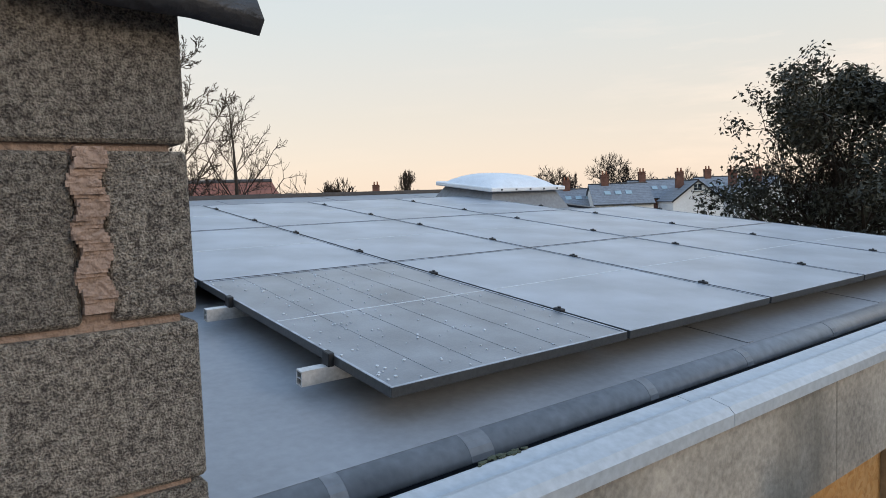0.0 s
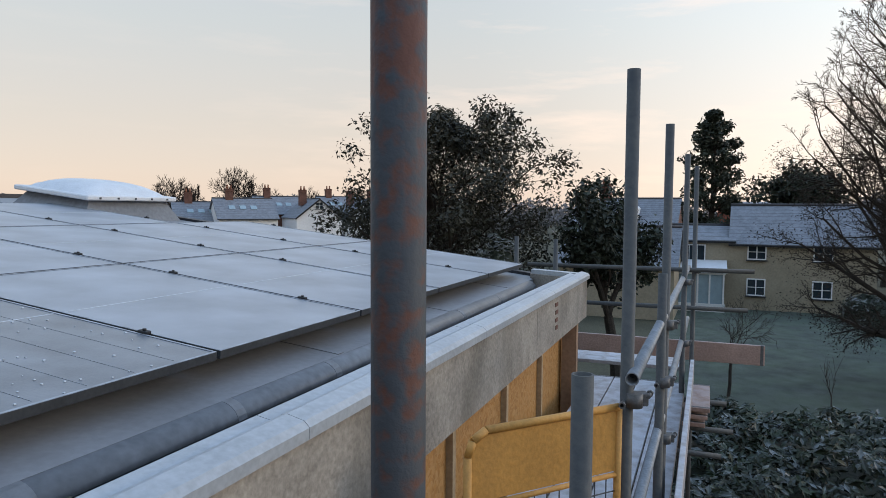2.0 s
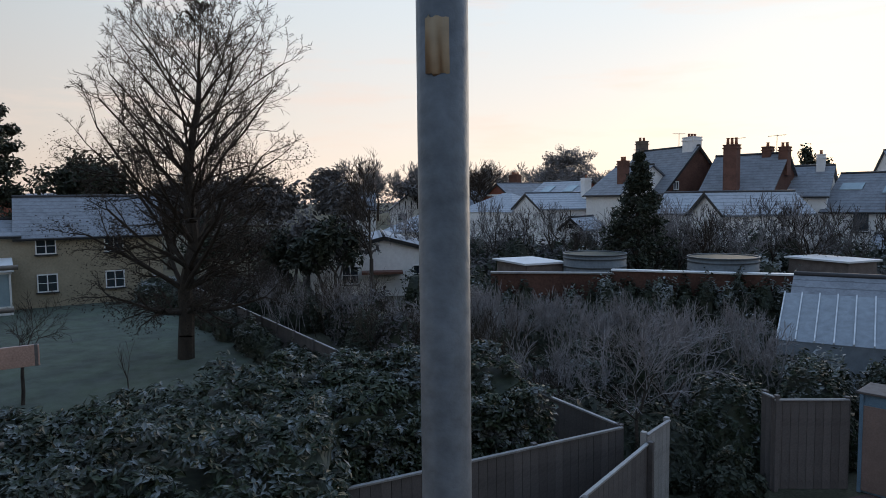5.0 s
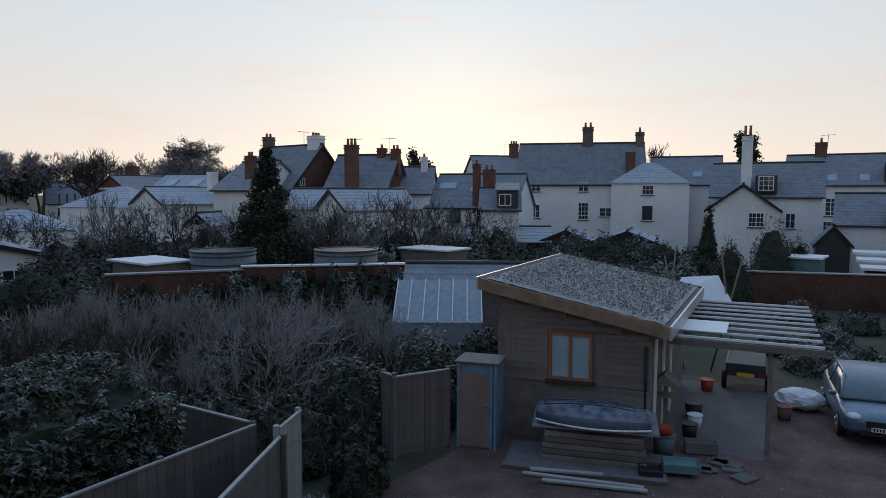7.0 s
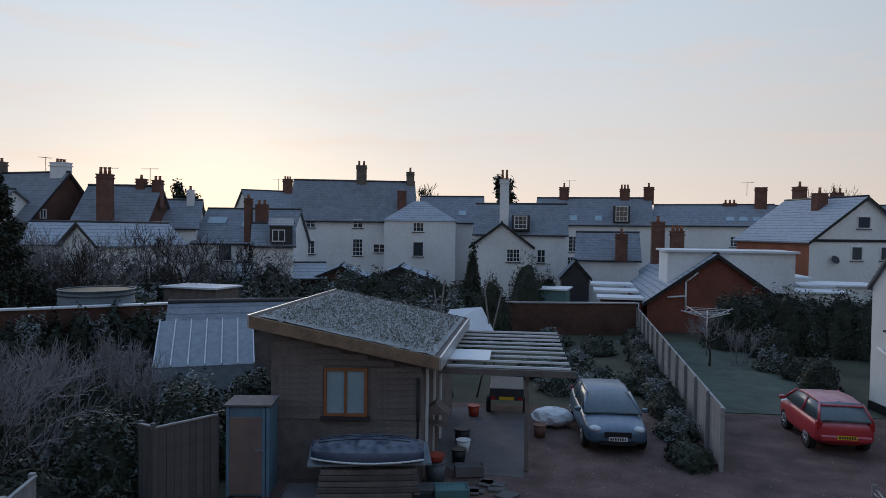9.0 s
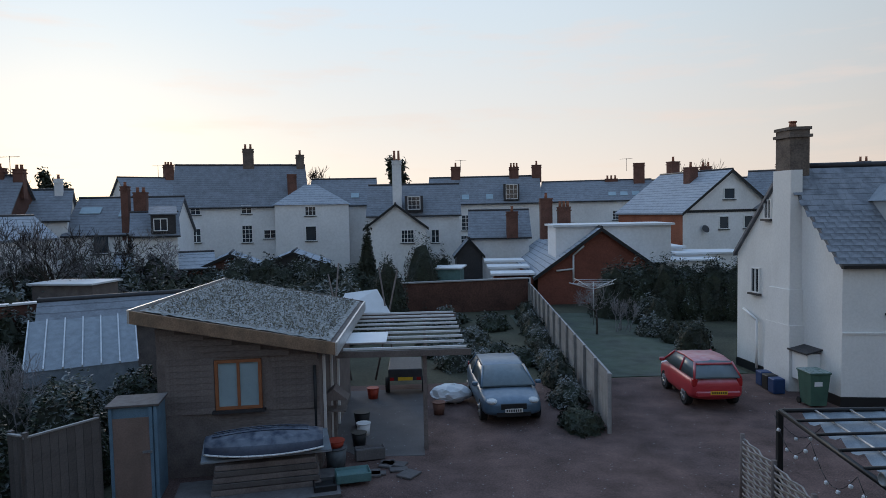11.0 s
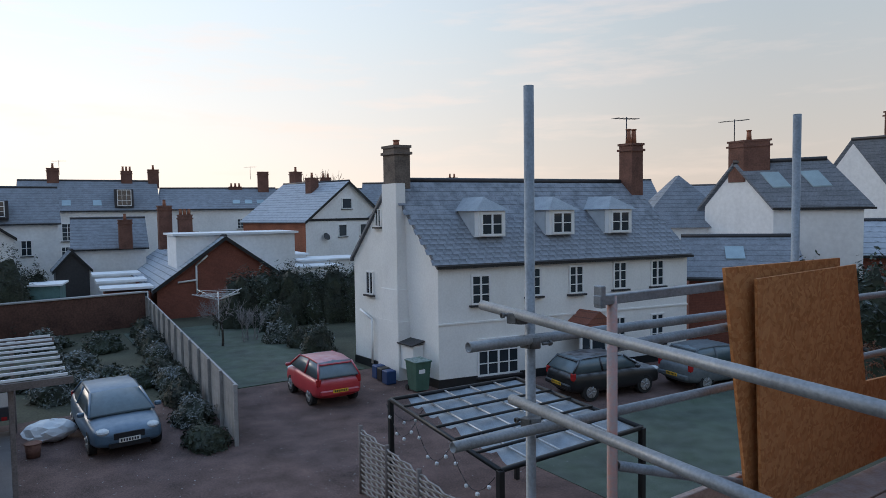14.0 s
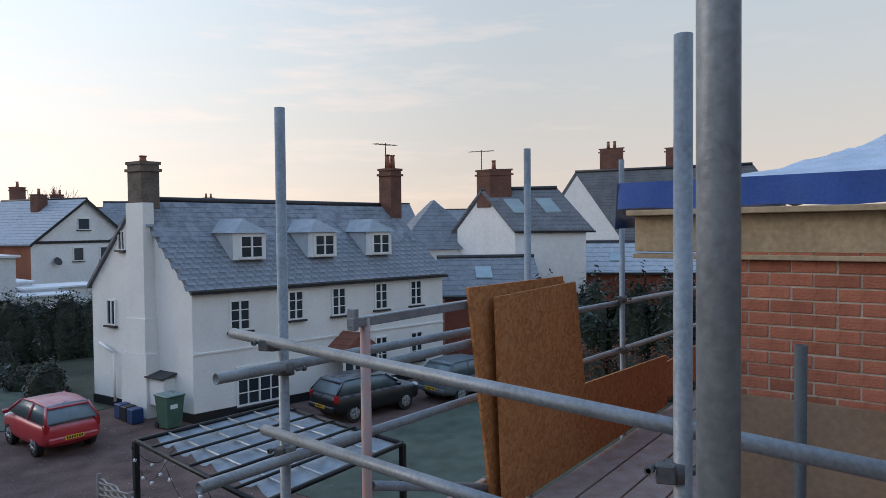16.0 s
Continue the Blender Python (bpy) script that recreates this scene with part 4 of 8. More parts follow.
def window(parent, M, face, u, z, w, h, bars=(2, 3), depth=0.06, frame_m=None, pane_m=None, sill=True, at=0.0):
    """A casement on one face ('f' front, 'l' left end): frame, pane behind it, glazing bars, sill."""
    frame_m, pane_m = frame_m or WHITEP, pane_m or PANE
    L = M if face == "f" else M @ Matrix(((0, 1, 0, 0), (1, 0, 0, 0), (0, 0, 1, 0), (0, 0, 0, 1)))
    t = min(0.07, w * 0.09)
    fr = bmesh.new()
    y = at - depth / 2
    for c, s in (((u + w / 2, y, z + t / 2), (w, depth, t)), ((u + w / 2, y, z + h - t / 2), (w, depth, t)), ((u + t / 2, y, z + h / 2), (t, depth, h - 2 * t)), ((u + w - t / 2, y, z + h / 2), (t, depth, h - 2 * t))):
        box(fr, c, s, M=L)
    for k in range(1, bars[0]):
        box(fr, (u + w * k / bars[0], y - 0.004, z + h / 2), (t * (0.9 if k * 2 == bars[0] else 0.5), depth * 0.7, h - 2 * t), M=L)
    for k in range(1, bars[1]):
        box(fr, (u + w / 2, y - 0.001, z + h * k / bars[1]), (w - 2 * t, depth * 0.6, t * 0.5), M=L)
    wf = part("window", fr, frame_m, parent)
    pn = bmesh.new()
    box(pn, (u + w / 2, at - 0.012, z + h / 2), (w - t, 0.016, h - t), M=L)
    part("pane", pn, pane_m, wf)
    if sill:
        sl = bmesh.new()
        box(sl, (u + w / 2, at - 0.06, z - 0.04), (w + 0.14, 0.16, 0.07), M=L)
        part("sill", sl, LEAD, wf)


def chimney(parent, M, x, y, z0, z1, sx, sy, material=None, pots=2, pot_h=0.45):
    bm = bmesh.new()
    box(bm, (x, y, (z0 + z1) / 2), (sx, sy, z1 - z0), M=M, bevel=0.01)
    box(bm, (x, y, z1 - 0.22), (sx + 0.12, sy + 0.12, 0.1), M=M)
    box(bm, (x, y, z1 + 0.03), (sx + 0.08, sy + 0.08, 0.1), M=M)
    ch = part("chimney", bm, material or CHIMB, parent)
    for k in range(pots):
        pb = bmesh.new()
        px = x + (k - (pots - 1) / 2) * sx / max(1, pots) * 0.95
        a, b = M @ Vector((px, y, z1 + 0.07)), M @ Vector((px, y, z1 + 0.07 + pot_h))
        rod(pb, a, b, 0.13, 0.1, n=10)
        rod(pb, b, b + Vector((0, 0, 0.05)), 0.13, 0.13, n=10)
        part("chimney_pot", pb, POT, ch)


def aerial(parent, M, x, y, z):
    bm = bmesh.new()
    rod(bm, M @ Vector((x, y, z)), M @ Vector((x, y, z + 1.5)), 0.025, n=5)
    rod(bm, M @ Vector((x - 0.7, y, z + 1.4)), M @ Vector((x + 0.7, y, z + 1.45)), 0.018, n=5)
    for k in range(6):
        rod(bm, M @ Vector((x - 0.6 + 0.22 * k, y - 0.22, z + 1.42)), M @ Vector((x - 0.6 + 0.22 * k, y + 0.22, z + 1.42)), 0.012, n=4)
    part("aerial", bm, LEAD, parent, "thin metal television aerial")


def slab(bm, a, b, c, d, th, M):
    """A roof slab over four corners, th thick downwards."""
    hexa(bm, [(p[0], p[1], p[2] - th) for p in (a, b, c, d)] + [a, b, c, d], M)


def house(label, o, u, w, d, ze, zt, wall=None, roof=None, kind="x", v=None, category="house", over=0.22, rooflights=(), bands=True, z0=-0.1):
    """A house with its walls, roof slopes, ridge and eaves. kind: x ridge along the front, y gable to the front, h hipped."""
    wall, roof = wall or RENDER_F, roof or ROOFD
    M = frame2(o, u, v)
    H = thing("house", label, category)
    bm = bmesh.new()
    if kind == "x":
        prism(bm, [(0, 0, z0), (0, d, z0), (0, d, ze), (0, d / 2, zt - 0.12), (0, 0, ze)], (w, 0, 0), M)
    elif kind == "y":
        prism(bm, [(0, 0, z0), (w, 0, z0), (w, 0, ze), (w / 2, 0, zt - 0.12), (0, 0, ze)], (0, d, 0), M)
    else:
        box(bm, (w / 2, d / 2, (ze + z0) / 2), (w, d, ze - z0), M=M)
    part("wall", bm, wall, H)
    e = over
    th = 0.14
    if kind == "x":
        k = (zt - ze) / (d / 2)
        lo = ze - e * k + 0.05
        for y0, y1 in ((-e, d / 2), (d + e, d / 2)):
            rb = bmesh.new()
            slab(rb, (-e, y0, lo), (w + e, y0, lo), (w + e, y1, zt), (-e, y1, zt), th, M)
            part("roof", rb, roof, H)
        rd = bmesh.new()
        rod(rd, M @ Vector((-e, d / 2, zt)), M @ Vector((w + e, d / 2, zt)), 0.11, n=8)
        part("ridge", rd, LEAD, H)
        gt = bmesh.new()
        box(gt, (w / 2, -e - 0.05, lo - 0.1), (w + 2 * e, 0.1, 0.1), M=M)
        part("gutter", gt, BLACKP, H)
        for ux, vv in rooflights:
            y = d / 2 * vv
            z = ze + k * y
            rb = bmesh.new()
            hexa(rb, [(ux - 0.4, y - 0.35, z - 0.35 * k + 0.06), (ux + 0.4, y - 0.35, z - 0.35 * k + 0.06), (ux + 0.4, y + 0.35, z + 0.35 * k + 0.06), (ux - 0.4, y + 0.35, z + 0.35 * k + 0.06), (ux - 0.4, y - 0.35, z - 0.35 * k + 0.12), (ux + 0.4, y - 0.35, z - 0.35 * k + 0.12), (ux + 0.4, y + 0.35, z + 0.35 * k + 0.12), (ux - 0.4, y + 0.35, z + 0.35 * k + 0.12)], M)
            part("roof_window", rb, PANEW, H)
    elif kind == "y":
        k = (zt - ze) / (w / 2)
        lo = ze - e * k + 0.05
        for x0, x1 in ((-e, w / 2), (w + e, w / 2)):
            rb = bmesh.new()
            slab(rb, (x0, -e, lo), (x1, -e, zt), (x1, d + e, zt), (x0, d + e, lo), th, M)
            part("roof", rb, roof, H)
            bb = bmesh.new()
            hexa(bb, [(x0, -e - 0.04, lo - 0.26), (x1, -e - 0.04, zt - 0.26), (x1, -e - 0.004, zt - 0.26), (x0, -e - 0.004, lo - 0.26), (x0, -e - 0.04, lo - 0.02), (x1, -e - 0.04, zt - 0.02), (x1, -e - 0.004, zt - 0.02), (x0, -e - 0.004, lo - 0.02)], M)
            part("bargeboard", bb, BLACKP, H)
        rd = bmesh.new()
        rod(rd, M @ Vector((w / 2, -e, zt)), M @ Vector((w / 2, d + e, zt)), 0.1, n=8)
        part("ridge", rd, LEAD, H)
    else:
        rb = bmesh.new()
        h = min(w, d) / 2
        base = [rb.verts.new(M @ Vector(p)) for p in ((-e, -e, ze), (w + e, -e, ze), (w + e, d + e, ze), (-e, d + e, ze))]
        if w >= d:
            top = [rb.verts.new(M @ Vector(p)) for p in ((h, d / 2, zt), (w - h + 0.01, d / 2, zt))]
            fs = ((0, 1, 5, 4), (1, 2, 5), (2, 3, 4, 5), (3, 0, 4))
        else:
            top = [rb.verts.new(M @ Vector(p)) for p in ((w / 2, h, zt), (w / 2, d - h, zt))]
            fs = ((0, 1, 4), (1, 2, 5, 4), (2, 3, 5), (3, 0, 4, 5))
        vs = base + top
        for f in fs:
            rb.faces.new([vs[i] for i in f])
        rb.faces.new(base[::-1])
        part("roof", rb, roof, H)
    return H, M


# white cottage by the court
WH, WM = house("long white painted house with slate roof and three dormers", (-13.1, -20.4), (-0.984, 0.177), 11.4, 5.85, 4.5, 7.55, RENDER_W, SLATE, "x", v=(0.07, -0.998), over=0.12)
for u, z, w, h, bars in ((1.28, 2.91, 0.8, 1.1, (2, 3)), (3.57, 3.08, 0.66, 1.08, (2, 3)), (5.48, 3.06, 0.68, 1.1, (2, 3)), (7.57, 3.12, 0.68, 1.1, (2, 3)), (9.46, 3.14, 0.68, 1.08, (2, 3)), (1.5, 0.25, 1.75, 1.4, (4, 3)), (7.57, 0.9, 0.62, 1.1, (2, 3)), (9.46, 0.75, 0.68, 1.25, (2, 3))):
    window(WH, WM, "f", u, z, w, h, bars)
for u, z, w, h in ((4.3, 2.98, 0.55, 0.95), (3.62, 5.75, 0.42, 0.7)):
    window(WH, WM, "l", u, z, w, h, (2, 1))
bm = bmesh.new()
for z0_, z1_, y0_, y1_, pr in ((-0.1, 2.2, 1.75, 3.2, 0.5), (2.2, 3.4, 1.85, 3.1, 0.45), (3.4, 7.4, 1.95, 3.0, 0.38)):
    hexa(bm, [(-pr, y0_, z0_), (0.02, y0_, z0_), (0.02, y1_, z0_), (-pr, y1_, z0_), (-pr * 0.92, y0_ + 0.04, z1_), (0.02, y0_ + 0.04, z1_), (0.02, y1_ - 0.04, z1_), (-pr * 0.92, y1_ - 0.04, z1_)], WM)
part("chimney_breast", bm, RENDER_W, WH, "stepped white chimney breast on the gable")
chimney(WH, WM, -0.02, 2.47, 7.2, 8.75, 0.62, 0.8, CHIMG, 1, 0.18)
chimney(WH, WM, 11.15, 2.6, 6.6, 9.15, 0.62, 0.7, CHIMB, 2, 0.6)
aerial(WH, WM, 10.9, 2.6, 8.9)
bm = bmesh.new()
box(bm, (5.7, -0.02, 0.1), (11.44, 0.05, 0.4), M=WM)
box(bm, (-0.02, 2.9, 0.1), (0.05, 5.9, 0.4), M=WM)
part("plinth", bm, BLACKP, WH, "black painted plinth")
bm = bmesh.new()
box(bm, (5.7, -0.02, 2.28), (11.4, 0.045, 0.06), M=WM)
part("string_course", bm, RENDER_W, WH)
sx = 0.35
kk = (7.55 - 4.5) / 2.925
sl = bmesh.new()
box(sl, (0, 0, 0), (0.332, 0.275, 0.009))
smesh = mesh_ob("slate", sl, SLATE)
roofs = [c for c in WH.children if c.name.startswith("roof")]
smesh.parent = roofs[0]
cnt = 0
extra = bmesh.new()
ang = math.atan(kk)
su = Vector((-0.984, 0.177, 0)).normalized()
sl_up = (WM.to_3x3() @ Vector((0, 1, kk))).normalized()
sn = su.cross(sl_up).normalized()
sn = sn if sn.z > 0 else -sn
sv = sn.cross(su)
SLATE_R = Matrix((su, sv, sn)).transposed().to_4x4()
for r in range(17):
    s_ = 0.1 + r * 0.247
    y = -0.12 + s_ * math.cos(ang)
    z = 4.5 + 0.05 - 0.12 * kk + s_ * math.sin(ang) + 0.022
    for c in range(34):
        x = -0.1 + 0.34 * c + (0.17 if r % 2 else 0)
        if x > 11.5:
            continue
        M = Matrix.Translation(WM @ Vector((x, y, z))) @ SLATE_R @ Matrix.Rotation(-0.035 + rng.uniform(-0.008, 0.008), 4, "X") @ Matrix.Rotation(radians(rng.uniform(-0.7, 0.7)), 4, "Z")
        if cnt == 0:
            smesh.matrix_local = M
        elif cnt < 300:
            sharing("slate", smesh.data, roofs[0], M)
        else:
            box(extra, (0, 0, 0), (0.335, 0.27, 0.012), M=M)
        cnt += 1
ex = part("slate_courses", extra, SLATE, roofs[0])
ex["kind"] = "stuff"
for u in (2.55, 5.65, 8.45):
    dm = bmesh.new()
    box(dm, (u, 1.15, 5.85), (1.15, 1.3, 1.0), M=WM)
    dob = part("dormer", dm, WHITEP, WH, "slate-hung dormer with a white casement")
    rb = bmesh.new()
    base = [rb.verts.new(WM @ Vector(p)) for p in ((u - 0.72, 0.38, 6.32), (u + 0.72, 0.38, 6.32), (u + 0.72, 2.2, 6.32), (u - 0.72, 2.2, 6.32))]
    top = [rb.verts.new(WM @ Vector(p)) for p in ((u, 0.95, 6.85), (u, 2.2, 6.85))]
    vs = base + top
    for f in ((0, 1, 4), (1, 2, 5, 4), (3, 0, 4, 5), (2, 3, 5), (3, 2, 1, 0)):
        rb.faces.new([vs[i] for i in f])
    part("dormer_roof", rb, mat("frosted_lead", (0.3, 0.335, 0.37), 0.5, scale=3, fine=25, var=0.15, bump=0.08), dob, "frosted lead hood")
    ck = bmesh.new()
    for s in (-1, 1):
        box(ck, (u + s * 0.585, 1.25, 5.85), (0.03, 1.1, 0.9), M=WM)
    part("cheek", ck, mat("pale_cheek_board", (0.45, 0.49, 0.53), 0.6, scale=3, var=0.1, bump=0.05), dob)
    fr = bmesh.new()
    for c, s in (((u, 0.48, 5.42), (0.95, 0.06, 0.08)), ((u, 0.48, 6.22), (0.95, 0.06, 0.08)), ((u - 0.44, 0.48, 5.82), (0.08, 0.06, 0.76)), ((u + 0.44, 0.48, 5.82), (0.08, 0.06, 0.76)), ((u, 0.475, 5.82), (0.06, 0.06, 0.74)), ((u, 0.48, 5.82), (0.86, 0.04, 0.035))):
        box(fr, c, s, M=WM)
    part("casement", fr, WHITEP, dob)
    pn = bmesh.new()
    box(pn, (u, 0.495, 5.82), (0.84, 0.01, 0.74), M=WM)
    part("dormer_pane", pn, PANE, dob)
po = thing("porch", "small red-tiled porch with white glazed sides", "porch")
bm = bmesh.new()
prism(bm, [(5.1, -1.0, 1.75), (6.9, -1.0, 1.75), (6.0, -1.0, 2.45)], (0, 1.0, 0), WM)
part("roof", bm, TILER, po)
bm = bmesh.new()
for x in (5.2, 5.65, 6.35, 6.8):
    box(bm, (x, -0.93, 0.85), (0.07, 0.07, 1.8), M=WM)
box(bm, (5.43, -0.93, 0.35), (0.45, 0.05, 0.7), M=WM)
box(bm, (6.57, -0.93, 0.35), (0.45, 0.05, 0.7), M=WM)
box(bm, (6.0, -0.93, 1.72), (1.7, 0.08, 0.1), M=WM)
part("frame", bm, WHITEP, po)
bm = bmesh.new()
box(bm, (6.0, -0.9, 1.2), (1.5, 0.02, 1.0), M=WM)
part("glazing", bm, PANE, po)
me = thing("meter_box", "white meter cabinet with a small sloping lid", "meter box")
bm = bmesh.new()
box(bm, (-0.2, 1.35, 0.95), (0.4, 0.8, 0.95), M=WM, bevel=0.01)
part("cabinet", bm, WHITEP, me)
bm = bmesh.new()
hexa(bm, [(-0.5, 0.85, 1.4), (0, 0.85, 1.55), (0, 1.85, 1.55), (-0.5, 1.85, 1.4), (-0.5, 0.85, 1.45), (0, 0.85, 1.6), (0, 1.85, 1.6), (-0.5, 1.85, 1.45)], WM)
part("lid", bm, LEAD, me)
bm = bmesh.new()
for a, b in (((-0.12, 4.3, 0.2), (-0.12, 4.3, 2.0)), ((-0.12, 4.3, 2.0), (-0.12, 5.2, 2.3))):
    rod(bm, WM @ Vector(a), WM @ Vector(b), 0.05, n=8)
single("waste_pipe", bm, WHITEP, "white waste pipes on the gable wall", "pipe")

# the town behind
def wins(H, M, rows):
    for u, z, w, h, *b in rows:
        window(H, M, "f", u, z, w, h, b[0] if b else (2, 2), depth=0.1)


H, M = house("tall white rendered house with a long slate roof", (22.9, -66.6), (-0.97, -0.24), 12.6, 8, 7.2, 11.4)
wins(H, M, [(1.38, 6.3, 0.95, 0.85), (1.4, 3.6, 0.9, 1.4), (6.12, 6.3, 1.0, 0.9), (6.1, 3.45, 1.05, 1.75, (3, 4)), (8.2, 3.8, 1.3, 0.9)])
chimney(H, M, 7.0, 4, 10.8, 13.0, 1.1, 0.8, CHIMG, 2)
chimney(H, M, 12.3, 4, 9.8, 12.4, 0.8, 0.9, CHIMG, 1)
chimney(H, M, 11.2, 1.2, 7.6, 10.2, 0.9, 0.7, CHIMB, 0)
H, M = house("white hipped wing of the tall house", (13.5, -67.2), (-0.985, -0.17), 7.2, 6, 7.1, 9.2, roof=ROOFFROST, kind="h")
wins(H, M, [(2.88, 6.0, 1.1, 0.95, (3, 2)), (2.88, 3.5, 1.1, 1.5, (1, 1))])
H, M = house("lower white house with a slate roof", (10.6, -70.6), (-1, -0.02), 6.6, 8, 7.1, 9.9, rooflights=((4.6, 0.3),))
H, M = house("white gabled rear wing with a lattice window", (4.3, -61.4), (-1, -0.03), 5.5, 4, 4.9, 7.0, kind="y")
wins(H, M, [(3.2, 3.4, 1.2, 1.2, (4, 3))])
H, M = house("white house with dark slate roof and dormer", (4.2, -64.6), (-1, 0.02), 8.6, 7, 6.0, 8.9)
wins(H, M, [(5.9, 3.2, 0.8, 1.3)])
chimney(H, M, 2.75, 0.6, 5.5, 11.0, 0.85, 0.8, RENDER_F, 2, 0.9)
dd = bmesh.new()
box(dd, (4.35, 0.6, 6.95), (1.7, 1.6, 1.5), M=M)
part("dormer", dd, LEAD, H)
window(H, M, "f", 3.75, 6.4, 1.2, 1.25, (3, 3), at=-0.22)
H, M = house("white terrace house with slate roof and dormer", (-1.9, -78.4), (-0.995, 0.1), 12.8, 8, 7.1, 10.2, rooflights=((4.2, 0.18), (7.0, 0.18)))
wins(H, M, [(3.7, 3.9, 1.05, 1.8, (2, 4)), (6.15, 3.95, 1.1, 1.75, (3, 4)), (3.6, 1.45, 1.1, 1.9, (3, 4))])
dd = bmesh.new()
box(dd, (9.5, 0.9, 8.2), (1.8, 1.8, 1.9), M=M)
part("dormer", dd, LEAD, H)
window(H, M, "f", 8.85, 7.4, 1.35, 1.7, (3, 3), at=-0.02)
for x, p in ((10.0, 3), (3.0, 1), (12.7, 1)):
    chimney(H, M, x, 4, 9.4, 11.2 if p > 1 else 11.4, 1.1, 0.8, CHIMB, p)
aerial(H, M, 3.6, 4, 10.8)
H, M = house("white terrace house with rooflights", (-14.7, -77.1), (-0.965, 0.26), 12.2, 8, 7.1, 9.4, rooflights=((7.9, 0.25), (9.2, 0.25), (10.5, 0.25)))
wins(H, M, [(7.9, 4.8, 1.1, 1.1, (3, 3)), (9.9, 4.8, 1.1, 1.1, (3, 3))])
chimney(H, M, 11.0, 3.6, 8.4, 11.2, 1.2, 1.0, CHIMB, 0)
chimney(H, M, 7.9, 4, 9.2, 9.5, 1.4, 0.6, CHIMB, 3, 0.35)
aerial(H, M, 9.6, 3.6, 10.4)
H, M = house("distant terrace with slate roof", (-26.5, -74.0), (-0.95, 0.3), 30, 9, 6.9, 9.3)
for x in (6, 14, 22):
    chimney(H, M, x, 4.5, 9, 10.6, 1.2, 0.8, CHIMB, 2)
H, M = house("white gabled house with frosted roof", (-23.0, -57.0), (-0.948, -0.319), 10.4, 9, 5.8, 9.4, roof=ROOFFROST, kind="y", over=0.3)
wins(H, M, [(4.4, 6.75, 1.3, 1.0, (1, 1)), (3.9, 4.15, 1.1, 1.15, (1, 1)), (6.7, 4.15, 1.1, 1.15, (1, 1))])
bx("brick_side", tuple(M @ Vector((-0.03, 4.5, 2.85))), (9.0, 0.06, 5.7), mat("orange_brick_side", (0.33, 0.12, 0.07), 0.9, scale=0.8, fine=11, var=0.2, bump=0.1), H, rz=math.degrees(math.atan2(0.948, -0.319)), label="orange brick side wall")
bx("string_board", tuple(M @ Vector((5.2, -0.04, 5.75))), (10.3, 0.07, 0.22), BLACKP, H, rz=math.degrees(math.atan2(-0.319, -0.948)))
chimney(H, M, 4.0, 3.6, 7.8, 9.7, 0.95, 0.85, CHIMB, 1)
chimney(H, M, 6.2, 8.6, 8.0, 10.6, 0.95, 0.85, CHIMB, 1)
dish = bmesh.new()
rod(dish, M @ Vector((2.2, -0.25, 4.2)), M @ Vector((2.2, -0.33, 4.24)), 0.3, 0.36, n=16)
part("satellite_dish", dish, LEAD, H, "dark satellite dish")
# brick bungalow with white box dormers
H, M = house("red brick chalet bungalow with white box dormers and frosted tiles", (-8.1, -44.0), (-0.998, 0.069), 8.2, 17, 2.0, 5.0, REDBR, ROOFFROST, "y", over=0.3)
bm = bmesh.new()
box(bm, (5.1, 2.9, 3.8), (7.6, 4.0, 2.5), M=M)
d1 = part("box_dormer", bm, RENDER_F, H, "white boarded flat-roofed dormer")
bm = bmesh.new()
box(bm, (5.1, 2.9, 5.1), (8.0, 4.5, 0.13), M=M)
part("dormer_roof", bm, SHEETW, d1)
for x, y, z1, p in ((1.9, 10.5, 7.0, 1), (3.2, 9.6, 6.3, 3), (-0.6, 13.5, 6.0, 1)):
    chimney(H, M, x, y, 3.8, z1, 0.95, 0.8, CHIMB, p, 0.4)
bm = bmesh.new()
for a, b in (((2.3, -0.08, 1.5), (2.3, -0.08, 3.2)), ((2.3, -0.08, 3.2), (3.0, -0.08, 3.8)), ((1.2, -0.08, 2.2), (2.3, -0.08, 2.3))):
    rod(bm, M @ Vector(a), M @ Vector(b), 0.06, n=6)
part("drain_pipe", bm, WHITEP, H, "pale soil pipes on the gable")
bm = bmesh.new()
box(bm, (-1.6, 1.2, 0.9), (2.4, 2.6, 1.8), M=M)
e1 = part("lean_to", bm, REDBR, H)
bm = bmesh.new()
for k in range(3):
    box(bm, (-1.6 + 0.4 * k * -0.3, 1.2 + 2.4 * k, 2.0 + 0.25 * k), (2.9, 2.2, 0.14), M=M)
part("lean_to_roof", bm, SHEETW, e1)
window(H, M, "f", -1.3, 0.6, 0.8, 1.2, (2, 3), at=-0.1)
fx = thing("flat_extension", "low white extension with stepped frosted flat roofs", "extension")
for k, (x, y, w, d, z) in enumerate(((10.4, 3.0, 3.6, 3.4, 2.55), (12.6, 5.2, 4.6, 3.0, 2.85), (9.9, 7.2, 2.6, 3.2, 3.2))):
    bm = bmesh.new()
    box(bm, (x, y, z / 2), (w, d, z), M=M)
    part("wall", bm, RENDER_F, fx)
    bm = bmesh.new()
    box(bm, (x, y, z + 0.07), (w + 0.4, d + 0.4, 0.14), M=M, bevel=0.02)
    part("roof", bm, SHEETW, fx)
H, M = house("dark slate hipped house behind the bungalow", (-4.9, -58), (-0.99, 0.1), 5, 6, 4.0, 6.2, kind="x")
